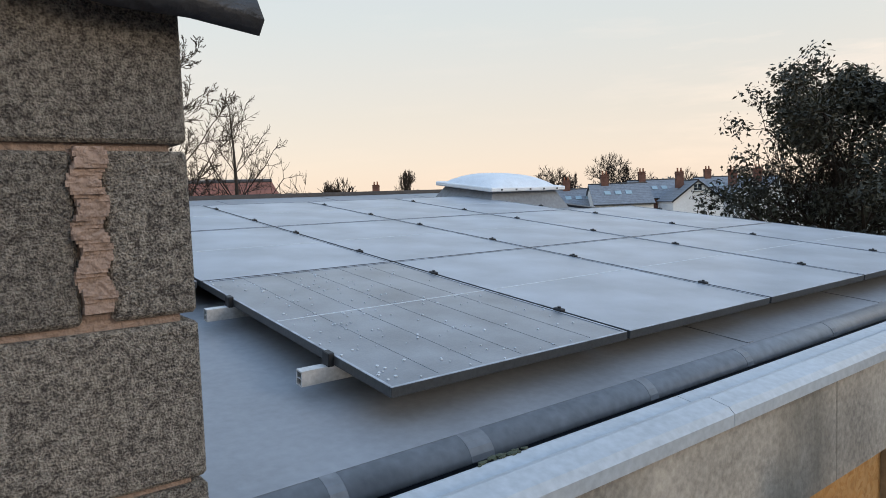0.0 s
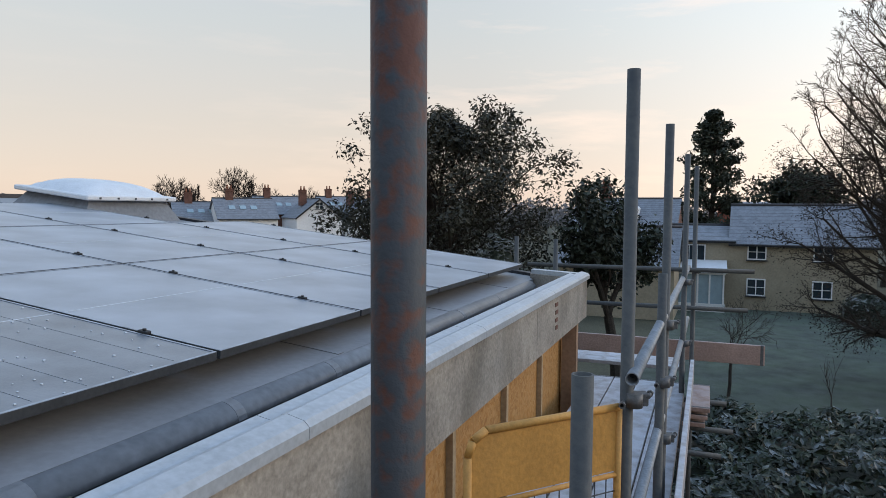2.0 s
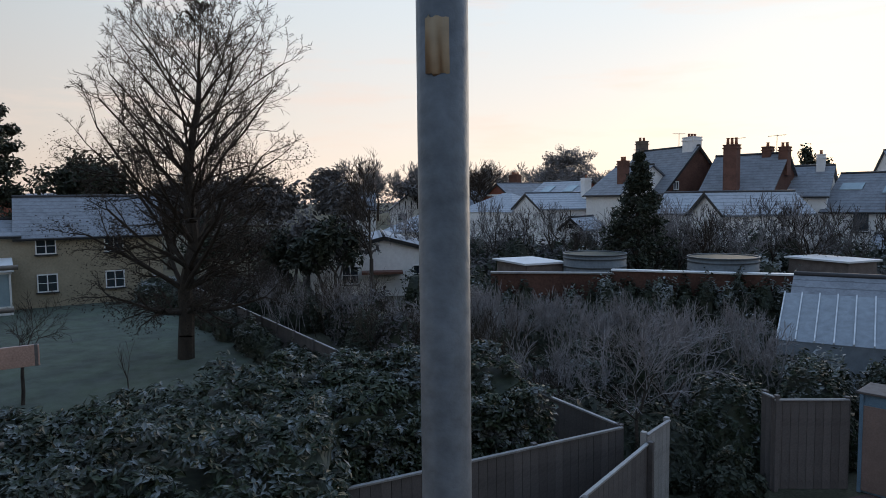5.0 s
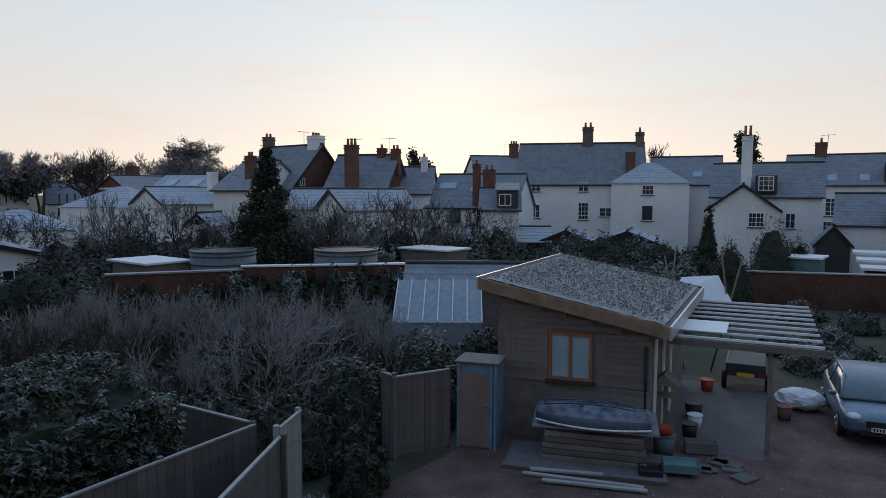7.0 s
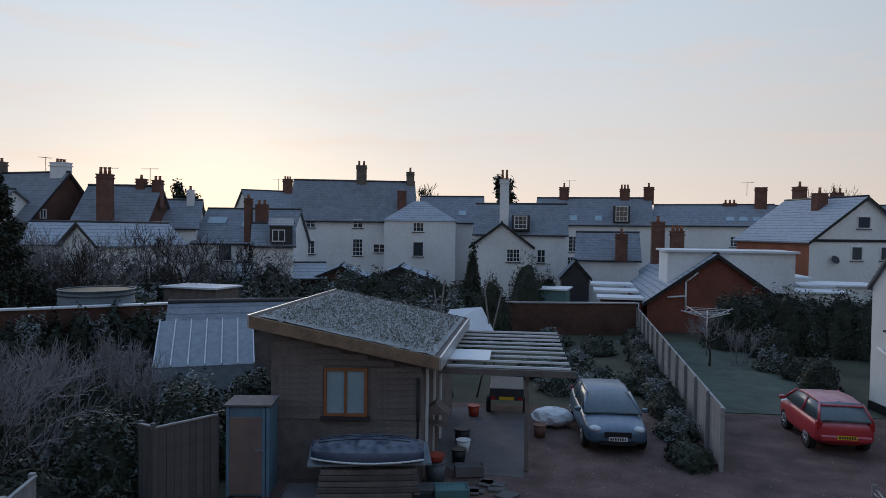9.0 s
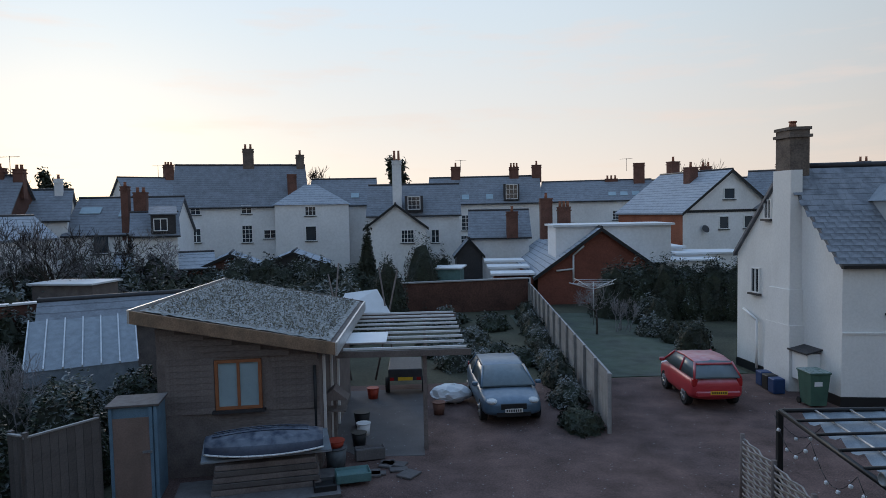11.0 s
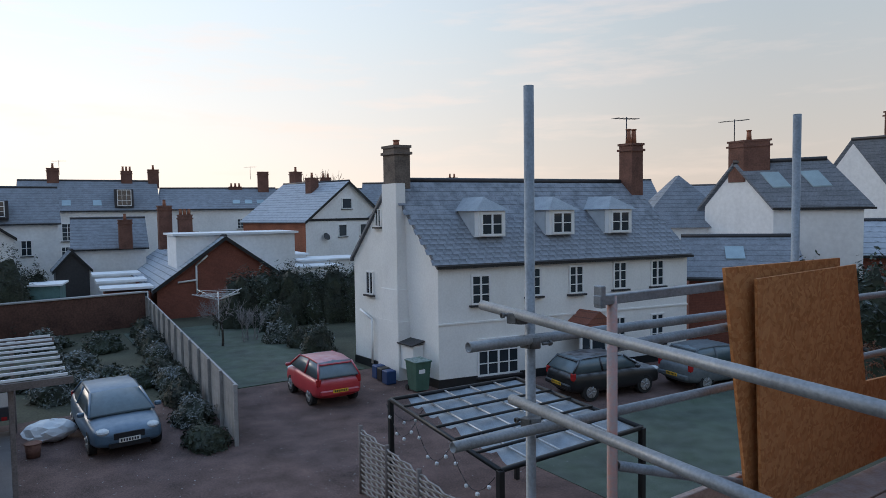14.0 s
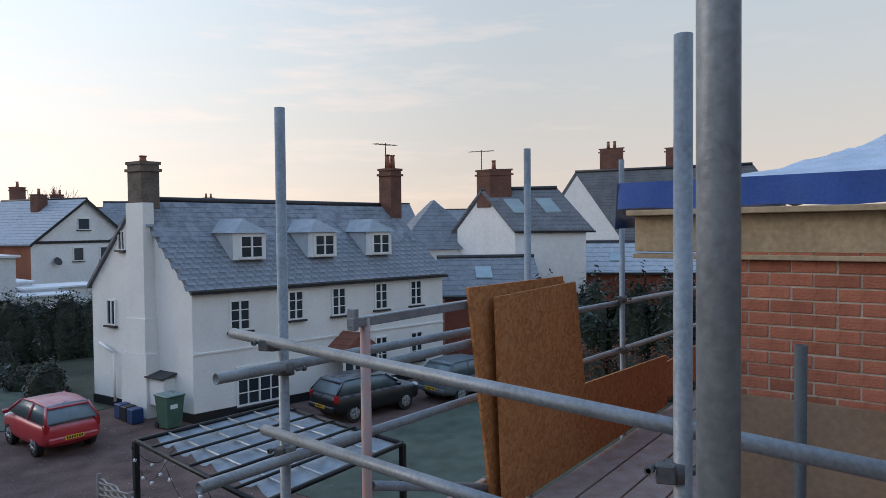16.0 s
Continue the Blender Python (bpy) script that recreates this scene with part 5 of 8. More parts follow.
# lower sheds before the town
for lab, o, u, w, d, ze, zt, rf in (("low outbuilding with a slate roof", (22.5, -52), (-0.95, -0.3), 7, 5, 2.2, 3.3, ROOFFROST), ("low outbuilding with rooflights", (17.0, -54), (-0.97, -0.2), 5, 5, 2.1, 3.2, ROOFFROST), ("low dark boarded outbuilding with frosted roof", (12.5, -55), (-0.98, -0.1), 5.5, 5, 2.1, 3.2, ROOFFROST), ("small dark garden building", (-3.6, -57), (-1, 0), 2.2, 2, 2.6, 3.9, ROOFD)):
    house(lab, o, u, w, d, ze, zt, wall=LEAD if "dark" in lab else OLDBR, roof=rf, kind="y" if w < 6 else "x", category="outbuilding")
# older brick and slate houses to the east
H, M = house("steep-roofed house with two chimneys", (37.5, -48.4), (-0.212, -0.977), 7.1, 8, 6.7, 10.6, wall=OLDBR, kind="y")
chimney(H, M, 3.55, 0.75, 9.6, 11.3, 1.0, 1.3, RENDER_F, 3, 0.25)
chimney(H, M, 3.55, 7.6, 9.6, 11.5, 0.9, 0.8, CHIMG, 2, 0.3)
aerial(H, M, 3.55, 2.4, 10.4)
wins(H, M, [(0.9, 6.75, 0.55, 0.75, (2, 1))])
H, M = house("white house with a steep slate roof and a red stack", (44.2, -45.9), (-0.988, 0.157), 4.7, 7, 6.5, 9.0)
chimney(H, M, 3.3, 1.5, 7.0, 9.3, 0.7, 0.8, CHIMB, 2, 0.3)
aerial(H, M, 3.0, 3.5, 9.0)
H, M = house("brick house with tall red stacks", (34.8, -49.4), (-0.985, -0.174), 5.6, 7, 6.3, 9.6, wall=OLDBR)
chimney(H, M, 2.6, 0.1, 5.2, 10.2, 1.05, 0.8, CHIMB, 3, 0.5)
chimney(H, M, 4.1, 3.5, 9.0, 10.1, 0.7, 0.7, CHIMB, 1, 0.3)
chimney(H, M, 5.5, 3.3, 7.8, 10.0, 0.7, 0.8, CHIMB, 2, 0.3)
aerial(H, M, 1.6, 3.5, 9.6)
aerial(H, M, 4.8, 3.5, 9.6)
H, M = house("slate house with large roof windows", (31.7, -52.7), (-0.938, -0.347), 5.0, 7, 6.2, 8.6, rooflights=((0.7, 0.5), (1.9, 0.5)))
chimney(H, M, 4.2, 3.0, 7.4, 9.4, 0.6, 0.6, RENDER_F, 1, 0.3)
H, M = house("dark slate house with skylights", (27.2, -54.3), (-0.995, -0.102), 8.0, 8, 5.0, 7.9, rooflights=((0.8, 0.6), (1.6, 0.6), (3.9, 0.5)))
wins(H, M, [(2.1, 3.4, 1.2, 1.4, (1, 1)), (4.6, 3.6, 0.8, 1.2)])
chimney(H, M, 4.55, 0.3, 4.4, 8.6, 0.55, 0.7, CHIMB, 1, 0.3)
chimney(H, M, 5.75, 0.1, 4.2, 8.1, 0.95, 0.7, CHIMB, 2, 0.35)
H, M = house("small white house with a black boarded dormer", (20.8, -51.4), (-0.938, -0.347), 3.1, 6, 4.9, 6.6)
bm = bmesh.new()
box(bm, (2.15, 0.75, 5.7), (1.75, 1.7, 1.5), M=M)
d2 = part("dormer", bm, LEAD, H, "black boarded dormer")
bm = bmesh.new()
hexa(bm, [(1.15, -0.25, 6.35), (3.15, -0.25, 6.35), (3.15, 2.2, 6.95), (1.15, 2.2, 6.95), (1.15, -0.25, 6.45), (3.15, -0.25, 6.45), (3.15, 2.2, 7.05), (1.15, 2.2, 7.05)], M)
part("dormer_roof", bm, ROOFD, d2)
window(H, M, "f", 1.45, 5.15, 1.0, 0.95, (2, 1), at=-0.11)
H, M = house("rear range with a broad hipped roof", (31.1, -76.4), (-0.788, -0.616), 7.4, 8, 8.3, 10.8)
chimney(H, M, 5.6, 4, 10.0, 12.3, 1.0, 0.9, CHIMB, 3, 0.3)
aerial(H, M, 4.4, 4, 10.8)
H, M = house("low white range with a frosted roof", (34.2, -43.3), (-0.938, -0.347), 4.4, 5, 5.0, 6.5, roof=ROOFFROST)
H, M = house("low white gabled range with a frosted roof", (31.8, -44.1), (-0.924, 0.384), 4.2, 7, 5.0, 6.5, roof=ROOFFROST, kind="y")
H, M = house("white hipped house with a frosted roof", (67.8, -47.9), (-0.99, -0.138), 9.4, 8, 4.6, 6.8, roof=ROOFFROST, kind="h")
H, M = house("red brick gabled house with a dark roof", (79.8, -60.5), (-0.997, 0.081), 9.5, 9, 5.6, 8.3, wall=REDBR, kind="y")
bx("gable_band", tuple(M @ Vector((4.75, -0.05, 6.6))), (5.4, 0.08, 0.25), WHITEP, H, rz=math.degrees(math.atan2(0.081, -0.997)))
chimney(H, M, 0.6, 6.0, 6.5, 9.6, 2.0, 0.8, CHIMB, 4, 0.4)
H, M = house("small white gabled house among bare trees", (58.5, -49.2), (-0.963, 0.269), 6.8, 8, 5.1, 6.7, roof=ROOFFROST, kind="y")
chimney(H, M, 4.6, 6.5, 6.0, 8.2, 0.9, 0.8, RENDER_F, 1, 0.3)
H, M = house("brick gabled house with a frosted roof and roof windows", (55.9, -54.4), (0.127, -0.992), 10.3, 7, 5.3, 8.2, wall=REDBR, roof=ROOFFROST, kind="y")
wins(H, M, [(1.4, 4.15, 1.1, 1.0)])
for y in (1.6, 5.0):
    bm = bmesh.new()
    k = (8.2 - 5.3) / 5.15
    hexa(bm, [(x_, y_, 5.3 + k * x_ + dz) for dz in (0.1, 0.16) for x_, y_ in ((2.6, y - 0.7), (3.9, y - 0.7), (3.9, y + 0.7), (2.6, y + 0.7))], M)
    part("roof_window", bm, PANEW, H)
H, M = house("little white gabled outhouse", (38.6, -37.3), (-0.938, -0.347), 1.8, 4, 3.9, 4.7, roof=ROOFFROST, kind="y", category="outbuilding")
bx("round_vent", tuple(M @ Vector((0.9, -0.04, 4.0))), (0.35, 0.05, 0.35), BLACKP, H, rz=math.degrees(math.atan2(-0.347, -0.938)))
for k in range(7):
    a = radians(24 + 5.0 * k)
    o = (108 * math.cos(a) + 3, -108 * math.sin(a) - 3)
    H, M = house("gabled half-timbered house in a distant row", o, (-math.sin(a), -math.cos(a)), 7, 7, 4.6, 7.6, kind="y" if k % 2 else "x", roof=ROOFD)
    wins(H, M, [(1.2, 2.6, 1.6, 1.3, (3, 1)), (4.4, 2.6, 1.6, 1.3, (3, 1))])
    st = bmesh.new()
    for x in (1.5, 2.5, 3.5, 4.5, 5.5):
        box(st, (x, -0.06, 5.2), (0.18, 0.06, 1.3), M=M)
    part("timbering", st, BLACKP, H)
# bungalow beyond the big tree
H, M = house("white bungalow with a low frosted roof", (40.5, -17.2), (-0.46, -0.89), 9.5, 9, 2.6, 3.9, roof=ROOFFROST, kind="y")
wins(H, M, [(2.0, 0.8, 1.1, 1.2), (6.6, 0.8, 1.2, 1.2)])
bm = bmesh.new()
box(bm, (4.6, -0.6, 1.6), (2.6, 1.2, 0.15), M=M)
part("door_canopy", bm, CHIMB, H)
H, M = house("low white hipped house among trees", (62, -34), (-0.6, -0.8), 9, 8, 2.8, 4.6, roof=ROOFFROST, kind="h")
# buff house behind the lawn
H, M = house("buff brick house with a slate roof", (47.2, -1.6), (-0.05, -1), 8, 7, 4.3, 6.7, wall=CREAM)
wins(H, M, [(0.9, 3.2, 1.1, 1.0), (0.9, 0.9, 1.1, 1.1), (4.6, 3.2, 1.1, 1.0), (4.6, 0.9, 1.1, 1.1)])
H, M = house("lower cream wing with a flat-fronted upper floor", (47.2, 2.6), (-0.0, -1), 4.2, 6, 4.4, 5.3, wall=CREAM)
wins(H, M, [(1.1, 3.0, 1.5, 1.1, (3, 1))])
cs = thing("conservatory", "white framed glazed conservatory with blinds", "conservatory")
bm = bmesh.new()
for y in (-0.2, 0.6, 1.3, 2.0, 2.7):
    box(bm, (45.0, y - 0.9, 1.2), (0.08, 0.1, 2.4))
box(bm, (45.0, 0.35, 2.4), (0.12, 3.1, 0.14))
box(bm, (45.0, 0.35, 0.25), (0.1, 3.1, 0.5))
part("frame", bm, WHITEP, cs)
bm = bmesh.new()
box(bm, (45.06, 0.35, 1.4), (0.03, 2.9, 1.9))
part("glazing", bm, PANEW, cs)
bm = bmesh.new()
hexa(bm, [(44.8, -1.3, 2.45), (47.2, -1.3, 3.0), (47.2, 2.0, 3.0), (44.8, 2.0, 2.45), (44.8, -1.3, 2.55), (47.2, -1.3, 3.1), (47.2, 2.0, 3.1), (44.8, 2.0, 2.55)])
part("roof", bm, SHEETW, cs)
house("long low tiled roof behind the wing", (40.5, 8.2), (-0.02, -1), 6.6, 6, 3.2, 5.3, wall=CREAM, roof=ROOFD)
H, M = house("dark brick house with two dormers", (74, 14), (-0.05, -1), 11, 9, 4.6, 7.6, wall=CHIMB)
chimney(H, M, 3.0, 4.5, 7.2, 9.2, 1.2, 0.8, CHIMB, 2)
wins(H, M, [(1.5, 3.2, 1.0, 1.1), (4, 3.2, 1.0, 1.1), (7.5, 3.2, 1.0, 1.1)])
for x in (2.6, 6.2):
    bm = bmesh.new()
    prism(bm, [(x - 0.9, 0.6, 5.4), (x + 0.9, 0.6, 5.4), (x + 0.9, 0.6, 6.5), (x, 0.6, 7.2), (x - 0.9, 0.6, 6.5)], (0, 3, 0), M)
    part("dormer", bm, WHITEP, H)
house("distant flat-roofed brick block", (150, -2), (0, -1), 22, 10, 7.5, 8.2, wall=REDBR, kind="h")
# roofs beyond the panel roof, to the north
H, M = house("long brown-tiled roof behind the panels", (-2, 26), (0.98, -0.2), 13, 8, 5.6, 7.35, wall=REDBR, roof=TILER)
chimney(H, M, 7.4, 4, 6.6, 8.3, 0.8, 0.7, CHIMB, 1)
for k, (o, zt, kd, wl) in enumerate((
    ((68.2, 63.6), 7.4, "x", CHIMB),
    ((69.3, 57.7), 7.9, "x", RENDER_F),
    ((81.8, 60.8), 8.4, "x", CHIMB),
    ((79.2, 52.7), 8.0, "y", RENDER_F),
    ((95.2, 58.1), 8.6, "x", CHIMB),
    ((87.0, 49.3), 8.0, "y", RENDER_F),
    ((87.8, 46.1), 8.1, "y", RENDER_F),
    ((51.0, 86.8), 8.0, "x", RENDER_F)
)):
    H, M = house("small gabled house in the distance", o, (0.76, -0.65), 6.5 if kd == "y" else 7.5, 8, zt - 3.0, zt - 0.4, wall=wl, roof=ROOFD, kind=kd, rooflights=((2, 0.5), (3.4, 0.5), (4.8, 0.5)) if kd == "x" else ())
    if kd == "y":
        wins(H, M, [(2.6, zt - 1.9, 1.2, 1.0)])
    chimney(H, M, 2, 4, zt - 1.4, zt + 0.8, 1.0, 0.8, CHIMB, 2)
# houses at the right end of the view
H, M = house("white gabled house with slate roof", (-31.3, -18.7), (-0.46, 0.89), 3.7, 4.0, 6.5, 8.6, RENDER_F, ROOFD, v=(-0.08, -1), rooflights=((0.9, 0.5), (2.6, 0.5)))
chimney(H, M, 0.5, 2.0, 7.6, 9.6, 1.2, 0.9, CHIMB, 1)
aerial(H, M, 0.3, 2.6, 9.3)
H, M = house("large white gabled house with a long slate roof", (-48.5, -19.5), (-0.22, 0.97), 12, 7.0, 5.8, 10.8, RENDER_F, ROOFD, v=(0.07, -1), rooflights=((2.0, 0.45),))
chimney(H, M, 3.2, 4.2, 9.8, 12.4, 1.0, 0.8, CHIMB, 2)
chimney(H, M, 8, 4.2, 10, 12.2, 1.0, 0.8, CHIMB, 2)
H, M = house("low brick range with rooflights", (-33.5, -17.6), (-0.45, 0.89), 9, 5, 4.1, 5.6, REDBR, ROOFFROST, rooflights=((1.0, 0.4), (3.5, 0.4)))
H, M = house("white house with a hipped slate roof", (-29.0, -24.8), (-0.75, 0.66), 5, 6, 5.3, 8.2, RENDER_F, ROOFD, kind="h")
H, M = house("brick lean-to with a slate roof", (-25.6, -19.2), (-0.65, 0.76), 4.5, 4.5, 3.4, 5.0, REDBR, ROOFD, rooflights=((2.0, 0.5),))
H, M = house("distant dark roof behind the white house", (-30, -60), (-0.85, 0.53), 30, 9, 6.0, 9.4, RENDER_F, ROOFD)
H, M = house("distant terrace with slate roofs", (-58, -45), (-0.6, 0.8), 40, 9, 6.0, 8.8, RENDER_F, ROOFD)

# ---- garden building and its yard ----
SM = frame2((6.12, -16.5), (-0.995, -0.1), (-0.02, -1))
shd = thing("garden_studio", "timber-clad garden building with a sedum roof", "shed")
bm = bmesh.new()
prism(bm, [(0.03, 0.03, 0), (3.78, 0.03, 0), (3.78, 0.03, 2.98), (0.03, 0.03, 3.78)], (0, 6.4, 0), SM)
part("core", bm, CEDAR, shd)
cb = bmesh.new()
box(cb, (0, 0, 0), (1, 0.02, 0.145), bevel=0.004)
cme = mesh_ob("cladding_board", cb, CEDAR)
cme.parent = shd
first = True
for r in range(25):
    z = 0.1 + 0.15 * r
    top = 3.72 - (z - 2.86) * 0 if z < 2.8 else None
    xr = 3.8 if z < 2.78 else 3.8 * max(0.05, (3.72 - z - 0.07) / 0.86)
    if z > 3.6:
        continue
    segs = [(0, xr)] if not (1.58 < z < 2.85) else [(0, 1.32), (2.45, xr)]
    for a, b in segs:
        if b - a < 0.1:
            continue
        M = SM @ Matrix.Translation(((a + b) / 2, 0.012, z)) @ Matrix.Diagonal((b - a, 1, 1, 1))
        if first:
            cme.matrix_local, first = M, False
        else:
            sharing("cladding_board", cme.data, shd, M)
bm = bmesh.new()
hexa(bm, [(-0.35, -0.35, 3.84), (4.25, -0.35, 2.87), (4.25, 7.0, 2.87), (-0.35, 7.0, 3.84), (-0.35, -0.35, 4.1), (4.25, -0.35, 3.13), (4.25, 7.0, 3.13), (-0.35, 7.0, 4.1)], SM)
part("roof_deck", bm, CEDAR, shd)
bm = bmesh.new()
na = 40
gv = [[bm.verts.new(SM @ Vector((-0.22 + 4.34 * a / na, -0.22 + 7.1 * b / na, 4.115 - 0.97 * (a / na) * 0.945 - 0.0 + 0.035 * noise.noise(Vector((a * 0.9, b * 0.9, 3))) + 0.02 * noise.noise(Vector((a * 2.7, b * 2.7, 8)))))) for b in range(na + 1)] for a in range(na + 1)]
for a in range(na):
    for b in range(na):
        bm.faces.new((gv[a][b], gv[a + 1][b], gv[a + 1][b + 1], gv[a][b + 1]))
part("sedum", bm, SEDUM, shd, "frosted sedum planting")
for pts in (((-0.38, -0.4, 3.84), (4.3, -0.4, 2.87), 0), ((-0.38, 7.02, 3.84), (4.3, 7.02, 2.87), 0)):
    a, b, _ = pts
    bm = bmesh.new()
    hexa(bm, [(a[0], a[1], a[2]), (b[0], b[1], b[2]), (b[0], b[1] + 0.05, b[2]), (a[0], a[1] + 0.05, a[2]), (a[0], a[1], a[2] + 0.3), (b[0], b[1], b[2] + 0.3), (b[0], b[1] + 0.05, b[2] + 0.3), (a[0], a[1] + 0.05, a[2] + 0.3)], SM)
    part("fascia", bm, WARMT if a[1] < 0 else CEDAR, shd, "weathered timber roof edge")
for x, z in ((-0.4, 3.84), (4.28, 2.87)):
    bm = bmesh.new()
    box(bm, (x, 3.3, z + 0.16), (0.05, 7.4, 0.32), M=SM)
    part("verge_trim", bm, ALU, shd, "pale metal roof edging")
window(shd, SM, "f", 1.35, 1.62, 1.08, 1.2, (2, 1), depth=0.07, frame_m=OAKF, pane_m=PANEW, at=0.0)
dp = bmesh.new()
rod(dp, SM @ Vector((3.7, -0.08, 0.7)), SM @ Vector((3.7, -0.08, 2.6)), 0.04, n=8)
part("downpipe", dp, BLACKP, shd)
bm = bmesh.new()
for k in range(3):
    box(bm, (3.82, 0.6 + 1.3 * k, 1.4), (0.06, 0.12, 2.6), M=SM)
part("door_frame", bm, WHITEP, shd)
# pergola
pg = thing("pergola", "open timber carport frame with white slats", "pergola")
for y, n in ((-17.75, 0), (-23.9, 0)):
    bm = bmesh.new()
    box(bm, (0.3, y, 2.62), (3.5, 0.08, 0.16))
    part("beam", bm, CEDAR, pg)
for p in ((-0.25, -18.0), (-0.35, -23.7)):
    bm = bmesh.new()
    box(bm, (p[0], p[1], 1.3), (0.11, 0.11, 2.6), bevel=0.01)
    box(bm, (p[0], p[1], 2.62), (0.2, 0.2, 0.16))
    part("post", bm, CEDAR, pg)
for k in range(9):
    bm = bmesh.new()
    y = -17.85 - 0.75 * k
    box(bm, (0.25, y, 2.74), (3.2, 0.05, 0.06), bevel=0.004)
    part("slat", bm, SHEETW, pg)
bx("roof_sheet", (1.3, -18.9, 2.84), (1.1, 1.5, 0.02), SHEETW, pg, label="loose white sheet lying on the slats")
# boat on its stack
bt = thing("rowing_boat", "dark upturned dinghy with a white gunwale", "boat")
BM_ = Matrix.Translation((3.45, -15.75, 0.98)) @ Matrix.Rotation(radians(8), 4, "Z")
bm = bmesh.new()
ns, nr = 16, 9
rows_ = []
for i in range(ns + 1):
    s = i / ns
    wd = 0.62 * math.sin(math.pi * (0.12 + 0.8 * s)) ** 0.6
    ht = 0.42 * (0.75 + 0.25 * math.sin(math.pi * s))
    rows_.append([bm.verts.new(BM_ @ Vector((-1.3 + 2.6 * s, wd * math.cos(math.pi * k / (nr - 1)), 0.02 + ht * math.sin(math.pi * k / (nr - 1)) ** 0.7))) for k in range(nr)])
for a, b in zip(rows_, rows_[1:]):
    for k in range(nr - 1):
        bm.faces.new((a[k], a[k + 1], b[k + 1], b[k])).smooth = k not in (1, 6)
bm.faces.new(rows_[0])
bm.faces.new(rows_[-1][::-1])
part("hull", bm, HULL, bt)
for sgn in (-1, 1):
    bm = bmesh.new()
    pts = [BM_ @ Vector((-1.3 + 2.6 * i / ns, sgn * 0.64 * math.sin(math.pi * (0.12 + 0.8 * i / ns)) ** 0.6, 0.02)) for i in range(ns + 1)]
    for a, b in zip(pts, pts[1:]):
        rod(bm, a, b, 0.022, n=6)
    part("gunwale", bm, WHITEP, bt)
for k in (-1, 0, 1):
    bm = bmesh.new()
    for i in range(2, ns - 1):
        s0, s1 = i / ns, (i + 1) / ns
        hh = lambda s: 0.02 + 0.42 * (0.75 + 0.25 * math.sin(math.pi * s)) * (0.98 if k else 1.0) + 0.008
        rod(bm, BM_ @ Vector((-1.3 + 2.6 * s0, 0.16 * k, hh(s0))), BM_ @ Vector((-1.3 + 2.6 * s1, 0.16 * k, hh(s1))), 0.013, n=5)
    part("keel_strip", bm, HULL, bt)
tb = thing("log_stack", "covered stack of timber with a boarded lid", "wood stack")
bm = bmesh.new()
hexa(bm, [(4.75, -15.2, 0.82), (1.95, -15.75, 0.82), (2.2, -16.9, 0.95), (5.0, -16.3, 0.95), (4.75, -15.2, 0.87), (1.95, -15.75, 0.87), (2.2, -16.9, 1.0), (5.0, -16.3, 1.0)])
part("lid", bm, POLY, tb, "grey sheeted lid")
for k in range(5):
    bm = bmesh.new()
    box(bm, (3.45, -15.85 + 0.0, 0.14 + 0.14 * k), (2.4 - 0.05 * k, 0.9, 0.12), rz=10, bevel=0.01)
    part("timber", bm, FENCED if k % 2 else CEDAR, tb)
bm = bmesh.new()
box(bm, (3.6, -15.6, 0.04), (3.6, 1.6, 0.08), rz=10)
part("pallet", bm, FENCED, tb)
for k, (x, y, w) in enumerate(((3.4, -14.55, 2.6), (3.1, -14.35, 2.2), (3.8, -14.75, 1.6))):
    bm = bmesh.new()
    box(bm, (x, y, 0.04 + 0.02 * k), (w, 0.12, 0.05), rz=8 + 3 * k, bevel=0.004)
    single("loose_plank", bm, FENCE, "grey plank lying on the ground", "plank", "planks by the boat")
sheet("slab", [(2.5, -24), (-0.3, -24), (-0.2, -17.5), (1.5, -17.6), (2.2, -18.4)], 0.0, CONC, "concrete floor slab of the carport", "slab")
for k in range(9):
    bm = bmesh.new()
    box(bm, (0.9 + rng.uniform(-0.9, 0.9), -16.6 + rng.uniform(-0.7, 0.5), 0.025), (rng.uniform(0.25, 0.5), rng.uniform(0.2, 0.45), 0.045), rz=rng.uniform(0, 90), bevel=0.006)
    single("paving_slab", bm, CONC, "broken paving slab lying on the gravel", "slab", "loose slabs")


def pot(x, y, r, h, material, label, name="bucket", z=0.0):
    bm = bmesh.new()
    rod(bm, (x, y, z), (x, y, z + h), r * 0.8, r, n=16)
    bmesh.ops.inset_region(bm, faces=[f for f in bm.faces if f.normal.z > 0.9], thickness=r * 0.08)
    rod(bm, (x, y, z + h), (x, y, z + h + 0.02), r * 1.06, r * 1.06, n=16, caps=True)
    return single(name, bm, material, label, name.replace("_", " "), "yard pots")


pot(2.0, -16.9, 0.27, 0.5, TANK, "galvanised dustbin by the studio", "dustbin")
pot(2.0, -16.9, 0.22, 0.14, ORANGE, "orange plastic basin on the bin", "basin", 0.53)
pot(1.55, -18.4, 0.2, 0.35, BLACKP, "black plastic plant pot", "plant_pot")
pot(1.5, -19.3, 0.2, 0.32, SHEETW, "white bucket on the slab", "bucket")
pot(1.6, -20.1, 0.24, 0.4, BLACKP, "black plastic plant pot", "plant_pot")
pot(1.45, -23.0, 0.2, 0.34, ORANGE, "red plastic tub under the carport", "tub")
pot(-0.7, -21.0, 0.2, 0.36, CHIMB, "terracotta tub with a plant", "tub")
pot(2.75, -17.0, 0.34, 0.75, HULL, "dark water butt beside the boat", "water_butt")
